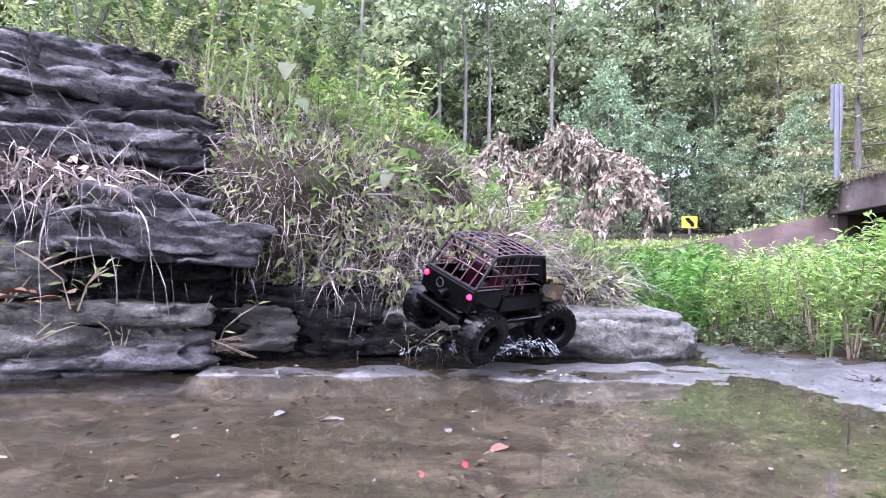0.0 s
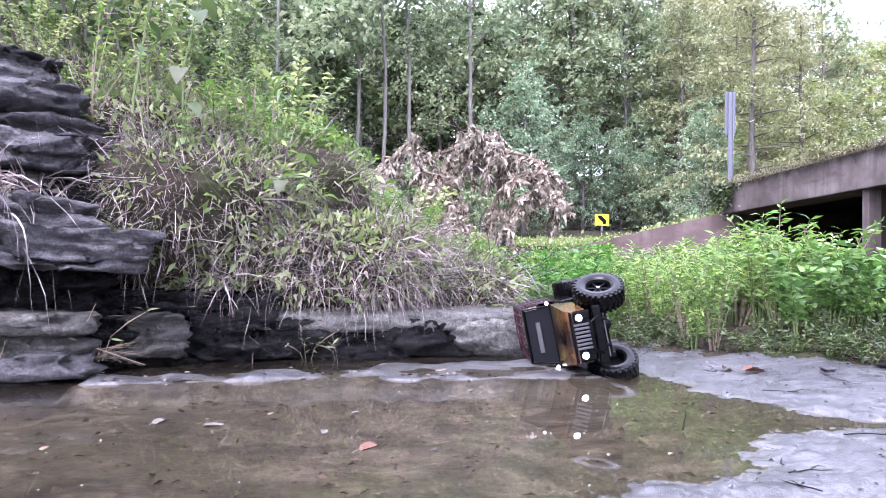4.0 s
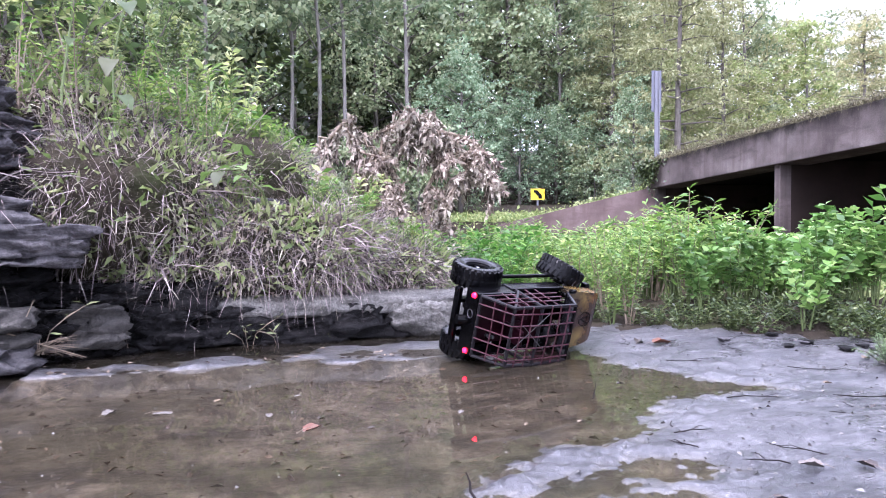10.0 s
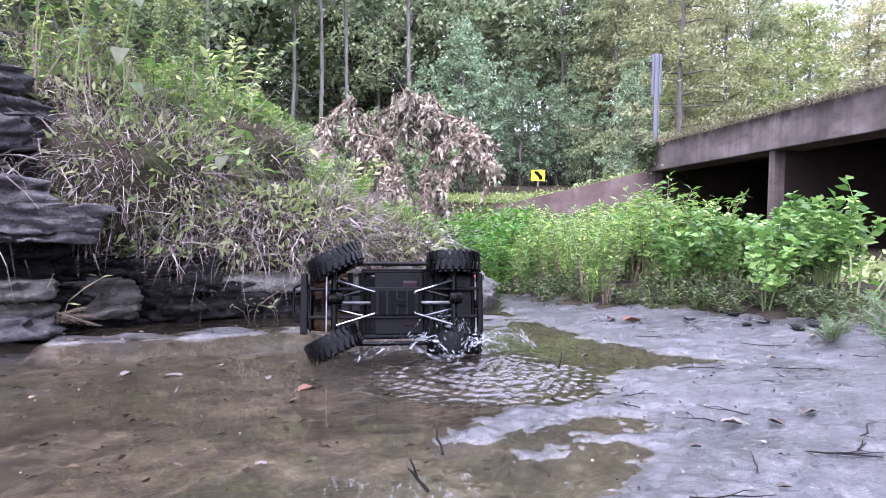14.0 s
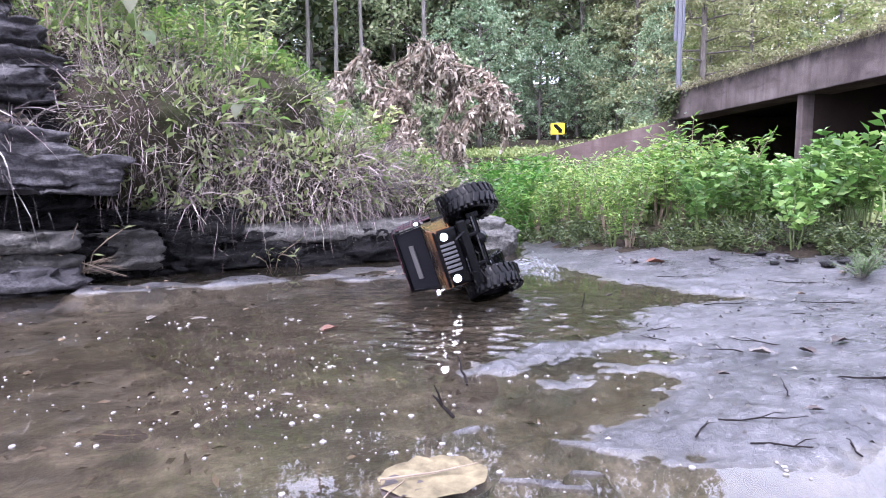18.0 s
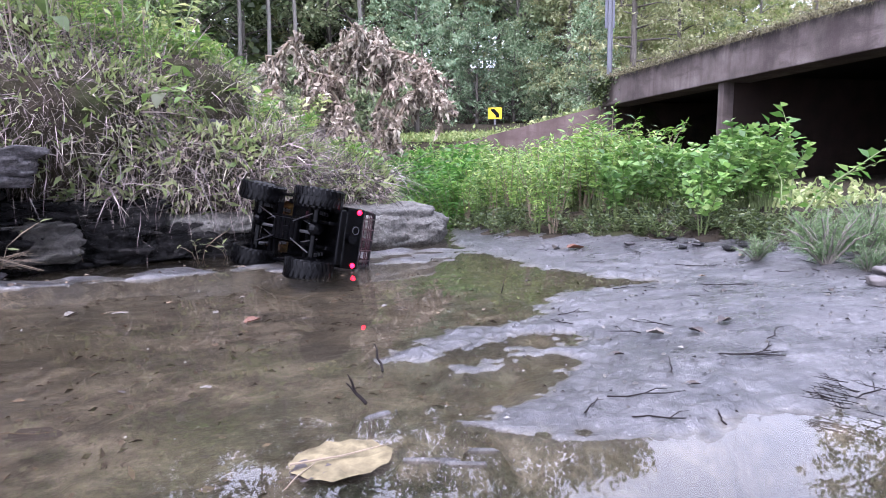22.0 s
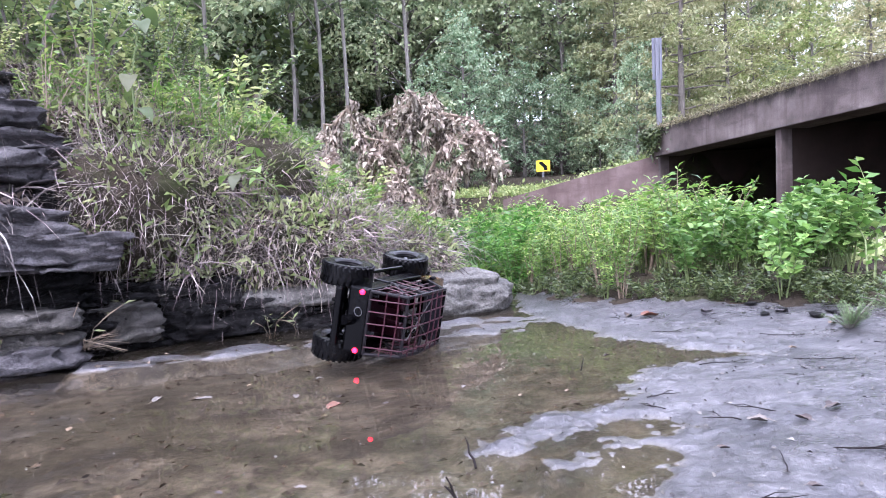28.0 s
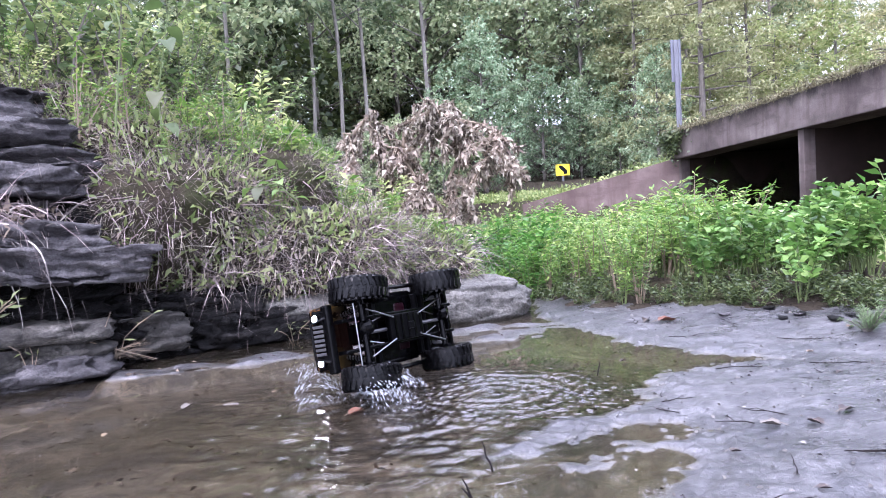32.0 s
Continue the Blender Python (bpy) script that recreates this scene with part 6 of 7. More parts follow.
    ob = quads_mesh("floating_specks", leaf_quads(p, np.column_stack([r.normal(size=(len(p), 2)), np.zeros(len(p))]), r.uniform(0.0015, 0.005, len(p)), 0.7, 0.05, r), plain("pale scum", (0.12, 0.115, 0.10), 0.5))
    tagged(ob, "pale specks and bubbles floating on the pool", "scum", kind="stuff")
    # silt-covered litter on the bottom
    n = 1500
    x, y = r.uniform(0.1, 1.7, n), r.uniform(0.55, 2.1, n)
    keep = inside(SHORE, x, y) < -0.03
    p = np.column_stack([x[keep], y[keep], land(x[keep], y[keep]) + 0.002])
    ob = quads_mesh("sunken_litter", leaf_quads(p, np.column_stack([r.normal(size=(len(p), 2)), np.zeros(len(p)) + 0.05]), r.uniform(0.005, 0.022, len(p)), 0.4, 0.1, r), leafy("sunken leaf", (0.04, 0.032, 0.025), (0.09, 0.072, 0.055), (0.22, 0.18, 0.14), 0.0, 0.7))
    tagged(ob, "dark sunken leaf scraps on the silt", "litter", kind="stuff")


build_debris()


# ---- the toy car: a scale off-road truck; x ahead, y left, z up, origin midway between the axles ----
RUBBER = plain("wet tyre rubber", (0.0010, 0.0010, 0.0013), 0.26, grain=160, amount=0.4, spec=0.16)
DARK = plain("dark grey plastic", (0.0012, 0.0012, 0.0015), 0.4, grain=150, amount=0.3, spec=0.05)
SILVER = plain("bare aluminium", (0.26, 0.26, 0.275), 0.28, 1.0, 200, 0.1)
GREY = plain("grey metal", (0.08, 0.08, 0.085), 0.4, 0.6, 150)
CAGE = plain("dark cage steel", (0.008, 0.007, 0.008), 0.35, 0.0, 150, spec=0.12)
RED_NET = plain("dark red webbing", (0.030, 0.004, 0.009), 0.45, 0.0, 300, 0.3)
RED_TUB = plain("dark red moulded plastic", (0.008, 0.0012, 0.003), 0.35, 0.0, 120, 0.3, spec=0.15)
WHITE_MARK = plain("pale decal", (0.05, 0.048, 0.048), 0.5)
HEADLAMP = glowing("lit white lamp", (1.0, 0.97, 0.92), 16.0)
TAILLAMP = glowing("lit red lamp", (1.0, 0.006, 0.02), 4.5)
GLASS_DARK = plain("smoked screen", (0.008, 0.008, 0.010), 0.15, 0.0, 40, 0.1, 0.0, 0.1)


def hood_material():
    """Dark paint fading to burnt gold, with scuffs."""
    m, t, p = material("burnt gold paint", 0.16, 0.25)
    tc, sep = t.nodes.new("ShaderNodeTexCoord"), t.nodes.new("ShaderNodeSeparateXYZ")
    t.links.new(tc.outputs["Object"], sep.inputs[0])
    mr = t.nodes.new("ShaderNodeMapRange")
    mr.inputs[1].default_value, mr.inputs[2].default_value = 0.05, 0.17
    t.links.new(sep.outputs["X"], mr.inputs[0])
    n = noise_of(t, mapped(t, 1.0), 22.0, 5, 0.6, 0.5)
    c = ramp(t, mr.outputs[0], (0.0, (0.012, 0.009, 0.008)), (0.35, (0.045, 0.034, 0.018)), (0.75, (0.17, 0.115, 0.035)), (1.0, (0.11, 0.05, 0.016)))
    ab = t.nodes.new("ShaderNodeMath")
    ab.operation = "ABSOLUTE"
    t.links.new(sep.outputs["Y"], ab.inputs[0])
    mid = t.nodes.new("ShaderNodeMapRange")
    mid.inputs[1].default_value, mid.inputs[2].default_value = 0.012, 0.045
    t.links.new(ab.outputs[0], mid.inputs[0])
    c = blend(t, mid.outputs[0], (0.020, 0.008, 0.006), c)
    c = blend(t, ramp(t, n, (0.40, (0, 0, 0)), (0.62, (0.9, 0.9, 0.9))), c, (0.022, 0.012, 0.008))
    t.links.new(c, p.inputs["Base Color"])
    return m


def plate(shape, pts, thick):
    """A sheet bent over a chain of side-view points (x, z), each with a half width."""
    n = len(pts)
    v = [(x, s * w, z) for x, z, w in pts for s in (-1, 1)] + [(x, s * w, z - thick) for x, z, w in pts for s in (-1, 1)]
    f = []
    for k in range(n - 1):
        a = 2 * k
        f += [[a, a + 1, a + 3, a + 2], [2 * n + a, 2 * n + a + 2, 2 * n + a + 3, 2 * n + a + 1], [a, a + 2, 2 * n + a + 2, 2 * n + a], [a + 1, 2 * n + a + 1, 2 * n + a + 3, a + 3]]
    f += [[0, 2 * n, 2 * n + 1, 1], [2 * n - 2, 2 * n - 1, 4 * n - 1, 4 * n - 2]]
    return shape.add(v, f)


def build_wheel(car, x, y):
    hub = thing("wheel", "", "")
    for key in ("label", "category", "group", "kind"):
        if key in hub:
            del hub[key]
    hub.parent = car
    hub.matrix_basis = pose(x, y, 0)
    side = 1 if y > 0 else -1
    tyre = Shape().lathe([(0.031, -0.020), (0.037, -0.0238), (0.046, -0.0252), (0.0535, -0.0245), (0.0585, -0.0205), (0.0607, -0.012), (0.0612, 0), (0.0607, 0.012), (0.0585, 0.0205), (0.0535, 0.0245), (0.046, 0.0252), (0.037, 0.0238), (0.031, 0.020), (0.034, 0)], 48)
    for k in range(26):
        for s in (-1, 1):
            m = pose(0, 0, 0, 0, 360 / 26 * (k + 0.25 * s), 0)
            tyre.box(-0.0046, 0.0046, 0.002 if s > 0 else -0.0222, 0.0222 if s > 0 else -0.002, 0.0575, 0.0630, 0.0012, m @ pose(0, 0, 0, 0, 0, 16 * s))
            tyre.box(-0.0036, 0.0036, s * 0.0232 - 0.003, s * 0.0232 + 0.0013, 0.0525, 0.0595, 0.001, m)
    tyre.link("tyre", RUBBER, hub, "black rubber tyre with chunky wet tread")
    rim = Shape().lathe([(0.031, -0.019), (0.0285, -0.012), (0.027, 0.0), (0.0285, 0.014 * side), (0.0325, 0.0195), (0.0335, 0.014)], 28)
    rim.lathe([(0.002, side * 0.006), (0.027, side * 0.002), (0.027, side * -0.002), (0.002, side * 0.002)], 28)
    for k in range(6):
        rim.box(-0.003, 0.003, min(side * 0.004, side * 0.012), max(side * 0.004, side * 0.012), 0.006, 0.029, 0.001, pose(0, 0, 0, 0, 60 * k, 0))
    rim.lathe([(0.0305, side * 0.019), (0.0335, side * 0.0213), (0.0342, side * 0.018), (0.031, side * 0.016)], 28)
    rim.link("rim", DARK, hub, "dark spoked wheel rim")
    Shape().lathe([(0.001, side * 0.017), (0.005, side * 0.016), (0.006, side * 0.004), (0.001, side * 0.004)], 10, closed=False).link("wheel_nut", SILVER, hub)
    return hub


def build_car():
    car = thing("toy_car", "black toy off-road truck, red-netted cage, gold bonnet, rolled on its side", "toy car")
    P = lambda sh, name, mat, label="", smooth=False: sh.link(name, mat, car, label, smooth)
    wheels = [build_wheel(car, sx * 0.135, sy * 0.091) for sx in (1, -1) for sy in (1, -1)]
    # chassis
    for s in (-1, 1):
        P(Shape().box(-0.19, 0.19, s * 0.032 - 0.004, s * 0.032 + 0.004, 0.004, 0.03, 0.002), "frame_rail", BLACK)
    P(Shape().box(-0.06, 0.055, -0.03, 0.03, -0.004, 0.012, 0.004), "skid_plate", DARK, "grey skid plate under the middle")
    P(Shape().box(-0.024, -0.002, -0.008, 0.008, -0.008, -0.003, 0.002), "skid_badge", DARK)
    P(Shape().box(-0.05, 0.05, -0.027, 0.027, 0.012, 0.05, 0.006), "gearbox", BLACK)
    for k in range(5):
        P(Shape().box(-0.052 + 0.022 * k, -0.046 + 0.022 * k, -0.028, 0.028, -0.0065, -0.003, 0.001), "skid_rib", BLACK)
    for x in (-0.1, -0.075, 0.075, 0.1):
        P(Shape().box(x - 0.006, x + 0.006, -0.07, 0.07, 0.02, 0.032, 0.002), "cross_member", DARK)
    for x, y in ((-0.045, 0.022), (-0.045, -0.022), (0.04, 0.022), (0.04, -0.022)):
        P(Shape().tube([(x, y, -0.0058), (x, y, -0.002)], 0.0022, 8), "skid_screw", GREY)
    P(Shape().box(0.07, 0.125, -0.022, 0.022, 0.02, 0.055, 0.005), "motor_mount", BLACK)
    for x, nm in ((0.135, "front_axle"), (-0.135, "rear_axle")):
        sh = Shape().tube([(x, -0.07, 0), (x, 0.07, 0)], 0.0075, 10)
        sh.lathe([(0.001, -0.017), (0.014, -0.014), (0.019, 0.0), (0.014, 0.014), (0.001, 0.017)], 14, pose(x - 0.004, 0.012, 0.0, 0, 0, 90), closed=False)
        sh.box(x - 0.006, x + 0.006, -0.074, -0.06, -0.014, 0.014, 0.002).box(x - 0.006, x + 0.006, 0.06, 0.074, -0.014, 0.014, 0.002)
        P(sh, nm, BLACK)
    P(Shape().tube([(0.153, -0.066, 0.004), (0.153, 0.066, 0.004)], 0.0017, 6), "steering_link", SILVER, "bright steering rod")
    for sx in (1, -1):
        for s in (-1, 1):
            P(Shape().tube([(sx * 0.130, s * 0.05, -0.008), (sx * 0.045, s * 0.024, -0.006)], 0.0016, 8), "suspension_link", SILVER, "bright aluminium suspension rod")
            P(Shape().tube([(sx * 0.130, s * 0.014, 0.016), (sx * 0.05, s * 0.034, 0.006)], 0.0014, 8), "suspension_link", SILVER, "bright aluminium suspension rod")
            sh = Shape().tube([(sx * 0.133, s * 0.056, 0.004), (sx * 0.112, s * 0.046, 0.082)], 0.0048, 8)
            P(sh, "shock_absorber", GREY)
            coil = [(sx * (0.133 - 0.021 * f) + 0.008 * math.cos(f * 44), s * (0.056 - 0.01 * f) + 0.008 * math.sin(f * 44), 0.004 + 0.078 * f) for f in np.linspace(0.15, 0.9, 40)]
            P(Shape().tube(coil, 0.0012, 4), "shock_spring", BLACK)
        P(Shape().tube([(sx * 0.130, 0.0, 0.004), (sx * 0.05, 0.0, 0.012)], 0.004, 8), "drive_shaft", GREY)
    # bumpers and rock rails
    fb = Shape().box(0.196, 0.212, -0.07, 0.07, 0.022, 0.042, 0.004)
    P(fb, "front_bumper", BLACK)
    P(Shape().tube([(0.208, -0.045, 0.03), (0.230, -0.036, 0.054), (0.230, 0.036, 0.054), (0.208, 0.045, 0.03)], 0.003, 8), "bumper_hoop", BLACK)
    P(Shape().box(-0.208, -0.194, -0.07, 0.07, 0.024, 0.042, 0.004), "rear_bumper", BLACK)
    for s in (-1, 1):
        P(Shape().tube([(-0.09, s * 0.092, 0.03), (0.09, s * 0.092, 0.03)], 0.005, 8), "rock_rail", BLACK)
        P(Shape().box(-0.09, 0.075, min(s * 0.07, s * 0.082), max(s * 0.07, s * 0.082), 0.048, 0.090, 0.004), "side_panel", BLACK, "black lower door panel")
    # bonnet and grille
    HOOD = hood_material()
    P(plate(Shape(), [(0.066, 0.116, 0.078), (0.10, 0.1155, 0.077), (0.14, 0.112, 0.073), (0.170, 0.107, 0.068), (0.186, 0.101, 0.065), (0.195, 0.090, 0.062)], 0.004), "bonnet", HOOD, "burnt gold bonnet with dark scuffs")
    for s in (-1, 1):
        v = [(0.066, s * 0.0765, 0.114), (0.19, s * 0.062, 0.096), (0.19, s * 0.064, 0.056), (0.066, s * 0.078, 0.062)]
        v += [(a, b - s * 0.004, c) for a, b, c in v]
        P(Shape().add(v, [[0, 1, 2, 3], [7, 6, 5, 4], [0, 4, 5, 1], [1, 5, 6, 2], [2, 6, 7, 3], [3, 7, 4, 0]]), "bonnet_side", HOOD)
    ring = [(0.145 + 0.019 * math.cos(a), 0.019 * math.sin(a), 0.1125) for a in np.linspace(0, 2 * math.pi, 25)]
    P(Shape().tube(ring, 0.0012, 4), "bonnet_badge", DARK)
    P(Shape().tube([(0.16, -0.012, 0.1115), (0.132, 0.0, 0.1135), (0.16, 0.012, 0.1115)], 0.0015, 4), "bonnet_badge", DARK)
    P(Shape().box(0.189, 0.195, -0.062, 0.062, 0.044, 0.096, 0.004), "grille", BLACK, "black front grille with upright slots")
    for k in range(7):
        y = (k - 3) * 0.0095
        P(Shape().box(0.194, 0.198, y - 0.0028, y + 0.0028, 0.052, 0.088, 0.001), "grille_slat", GREY)
    for s in (-1, 1):
        P(Shape().lathe([(0.0005, 0.203), (0.0055, 0.202), (0.0078, 0.196), (0.0078, 0.19)], 18, pose(0, s * 0.046, 0.074, 0, 0, -90), closed=False), "headlight", HEADLAMP, "lit white headlight")
        P(Shape().lathe([(0.0080, 0.19), (0.0112, 0.19), (0.0112, 0.201), (0.0080, 0.201)], 18, pose(0, s * 0.046, 0.074, 0, 0, -90)), "headlight_ring", BLACK)
        P(Shape().lathe([(0.0005, 0.0042), (0.0036, 0.0036), (0.0038, 0.003)], 14, pose(0.076, s * 0.082, 0.124, 0, 0, -90), closed=False), "pillar_lamp", HEADLAMP, "lit white auxiliary lamp")
        P(Shape().lathe([(0.0038, 0.0055), (0.0050, 0.0055), (0.0050, -0.004), (0.0005, -0.006), (0.0005, 0.002), (0.0038, 0.003)], 14, pose(0.076, s * 0.082, 0.124, 0, 0, -90)), "lamp_housing", BLACK)
        P(Shape().tube([(0.074, s * 0.072, 0.112), (0.074, s * 0.085, 0.12)], 0.003, 6), "lamp_bracket", BLACK)
    # windscreen frame, dash, tub
    w0, w1 = (0.068, 0.114), (0.036, 0.182)
    P(Shape().tube([(w0[0], -0.076, w0[1]), (w1[0], -0.070, w1[1]), (w1[0], 0.070, w1[1]), (w0[0], 0.076, w0[1]), (w0[0], -0.076, w0[1])], 0.0042, 8), "windscreen_frame", BLACK)
    v = [(w0[0], -0.073, w0[1] + 0.003), (w0[0], 0.073, w0[1] + 0.003), (w1[0], 0.067, w1[1] - 0.003), (w1[0], -0.067, w1[1] - 0.003)]
    v += [(a - 0.002, b, c - 0.001) for a, b, c in v]
    P(Shape().add(v, [[0, 1, 2, 3], [7, 6, 5, 4], [0, 4, 5, 1], [1, 5, 6, 2], [2, 6, 7, 3], [3, 7, 4, 0]]), "windscreen", GLASS_DARK)
    P(Shape().box(-0.002, 0.002, -0.045, 0.035, -0.006, 0.006, 0.001, pose(0.054, 0, 0.152, 0, -24, 0)), "screen_decal", WHITE_MARK, "pale decal strip with unreadable marks")
    P(Shape().box(-0.185, 0.045, -0.072, 0.072, 0.046, 0.054, 0.003), "floor_pan", BLACK)
    P(Shape().box(-0.180, 0.040, -0.068, 0.068, 0.056, 0.059, 0.001), "tub_mat", RED_TUB, "dark red tub floor")
    P(Shape().box(-0.194, -0.184, -0.078, 0.078, 0.054, 0.106, 0.004), "tail_panel", BLACK, "black tail panel")
    for s in (-1, 1):
        P(Shape().box(-0.186, -0.09, min(s * 0.07, s * 0.079), max(s * 0.07, s * 0.079), 0.06, 0.108, 0.004), "rear_quarter", BLACK)
        P(Shape().lathe([(0.0005, 0.200), (0.005, 0.199), (0.0065, 0.195), (0.0065, 0.19)], 16, pose(0, s * 0.069, 0.09, 0, 0, 90), closed=False), "taillight", TAILLAMP, "lit red taillight")
    ring = [(-0.1955, 0.022 + 0.010 * math.cos(a), 0.085 + 0.010 * math.sin(a)) for a in np.linspace(0, 2 * math.pi, 21)]
    P(Shape().tube(ring, 0.0012, 4), "tail_badge", GREY, "grey round badge")
    for s in (-1, 1):
        P(Shape().box(-0.06, -0.02, s * 0.035 - 0.02, s * 0.035 + 0.02, 0.044, 0.072, 0.006), "seat", RED_TUB)
        P(Shape().box(-0.072, -0.058, s * 0.035 - 0.02, s * 0.035 + 0.02, 0.05, 0.13, 0.005), "seat_back", RED_TUB)
    # roll cage: hoops, rails and cross bars
    for s in (-1, 1):
        P(Shape().tube([(0.036, s * 0.070, 0.182), (-0.07, s * 0.072, 0.187), (-0.145, s * 0.070, 0.182), (-0.188, s * 0.074, 0.108)], 0.0042, 8), "cage_rail", CAGE)
        P(Shape().tube([(-0.07, s * 0.072, 0.187), (-0.078, s * 0.077, 0.09)], 0.0042, 8), "cage_post", CAGE)
        P(Shape().tube([(-0.078, s * 0.077, 0.10), (-0.145, s * 0.070, 0.182)], 0.0034, 8), "cage_brace", CAGE)
    for x, z, w in ((-0.07, 0.187, 0.072), (-0.145, 0.182, 0.07), (-0.188, 0.108, 0.074)):
        P(Shape().tube([(x, -w, z), (x, w, z)], 0.0042, 8), "cage_crossbar", CAGE)
    # red webbing over roof, tail and sides
    for k in range(5):
        y = (k - 2) * 0.028
        P(Shape().tube([(0.034, y, 0.187), (-0.07, y, 0.191), (-0.147, y, 0.186), (-0.192, y, 0.11)], 0.0017, 6), "net_strap", RED_NET, "dark red webbing strap")
    for x, z in ((0.012, 0.187), (-0.015, 0.188), (-0.043, 0.190), (-0.098, 0.189), (-0.124, 0.187), (-0.158, 0.165), (-0.172, 0.141)):
        P(Shape().tube([(x, -0.074, z), (x, 0, z + 0.003), (x, 0.074, z)], 0.0017, 6), "net_strap", RED_NET)
    for s in (-1, 1):
        for z in (0.115, 0.14, 0.163):
            xr = -0.188 + (z - 0.108) * 0.58
            P(Shape().tube([(0.03 - (z - 0.115) * 0.3, s * 0.077, z), (xr, s * 0.076, z)], 0.0014, 6), "net_strap", RED_NET)
        for x in (-0.02, -0.05, -0.105, -0.13):
            P(Shape().tube([(x, s * 0.078, 0.09), (x, s * 0.073, 0.183)], 0.0014, 6), "net_strap", RED_NET)
    # straps of the cargo net, criss-cross
    for a, b in (((-0.03, -0.05, 0.19), (-0.12, 0.03, 0.192)), ((-0.14, -0.03, 0.188), (-0.05, 0.055, 0.192))):
        P(Shape().tube([a, b], 0.0009, 5), "net_cord", WHITE_MARK, "pale cord across the net")
    P(Shape().tube([(-0.19, 0.0, 0.07), (-0.215, 0.0, 0.064)], 0.012, 14), "spare_hub", BLACK)
    return car, wheels


CAR, WHEELS = build_car()


# ---- spray and churned water round the car ----
SPRAY = plain("water drops", (0.32, 0.34, 0.37), 0.08, 0.0, 60, 0.1, 0.0, 0.8)


def build_spray(seed, reach, high, n):
    """Drops and torn ribbons of water flung up in jets; the whole fan rises from the pool and falls back."""
    r = np.random.default_rng(seed)
    sh = Shape()
    jets = [(r.uniform(0, 2 * math.pi), r.uniform(0.35, 1.0), r.uniform(0.3, 1.0)) for k in range(9)]
    for k in range(n):
        a, far, up = jets[k % 9]
        a, f = a + r.normal() * 0.16, r.uniform(0.02, 1.0) ** 0.8
        arc = 4 * f * (1 - 0.8 * f)
        p = Vector((math.cos(a) * reach * far * f, math.sin(a) * reach * far * f * 0.7, high * up * arc * 0.6 + abs(r.normal()) * 0.008))
        s = r.uniform(0.0003, 0.0008) * (2.2 if r.uniform() < 0.06 else 1.0)
        d = Vector((math.cos(a), math.sin(a) * 0.7, 1.6 - 3.2 * f)).normalized()
        sh.tube([p - d * s * 4, p, p + d * s * 5], [s * 0.3, s, s * 0.2], 4)
    ob = sh.link("water_spray", SPRAY)
    return tagged(ob, "flying drops of muddy water", "splash", kind="stuff")


RIPPLE_WATER = water_material("rippled water film", True)


def build_ripples(seed, radius, steep=0.0056):
    """A patch of short steep waves."""
    r = np.random.default_rng(seed)
    n = 190
    g = np.linspace(-1, 1, n)
    x, y = np.meshgrid(g, g)
    d = np.hypot(x, y)
    z = np.zeros_like(x)
    for k in range(22):
        a, f = r.uniform(0, 2 * math.pi), r.uniform(60, 150)
        z += np.sin(f * (x * math.cos(a) + y * math.sin(a)) + r.uniform(0, 6.28)) / 14
    z += 0.4 * np.sin(60 * d) * np.exp(-d)
    rim = 1 - 0.35 * sum(np.sin(k * np.arctan2(y, x) + r.uniform(0, 6.28)) for k in (3, 5, 7)) / 3
    z = z * steep * (1 - smoothstep(0.25, 0.9, d)) - 0.006 * smoothstep(0.30 * rim, 1.0, d)
    v = np.stack([x * radius, y * radius * 0.8, z], -1).reshape(-1, 3)
    i = (np.arange(n - 1)[:, None] * n + np.arange(n - 1)).ravel()
    keep = d.ravel()[i] < 0.98
    i = i[keep]
    me = bpy.data.meshes.new("ripples")
    me.from_pydata(v.tolist(), [], np.stack([i, i + 1, i + n + 1, i + n], 1).tolist())
    ob = finish("ripples", me, RIPPLE_WATER, smooth=True)
    return tagged(ob, "choppy ripples churned up by the wheels", "ripples", kind="stuff")


SPRAYS = [build_spray(1, 0.22, 0.14, 800), build_spray(2, 0.16, 0.11, 700), build_spray(3, 0.30, 0.09, 1100)]
RIPPLES = [build_ripples(4, 0.42), build_ripples(5, 0.66, 0.0036)]


def build_bubbles():
    """Flat caps of pale froth strewn over the water, in loose strings."""
    r = np.random.default_rng(31)
    sh = Shape()
    for k in range(110):
        x, y = r.normal() * 0.24, r.normal() * 0.24
        for j in range(int(r.integers(1, 8))):
            s = 0.0010 + 0.0030 * r.uniform() ** 3
            p = Vector((x + r.normal() * 0.045, y + r.normal() * 0.016, 0))
            sh.tube([p - Vector((0, 0, 0.002)), p + Vector((0, 0, 0.25 * s)), p + Vector((0, 0, 0.55 * s))], [s, 0.95 * s, 0.35 * s], 7)
    ob = sh.link("froth_bubbles", plain("pale froth", (0.20, 0.19, 0.175), 0.25, grain=90, amount=0.3, spec=0.5))
    return tagged(ob, "pale froth bubbles drifting on the muddy pool", "bubbles", kind="stuff")


BUBBLES = build_bubbles()


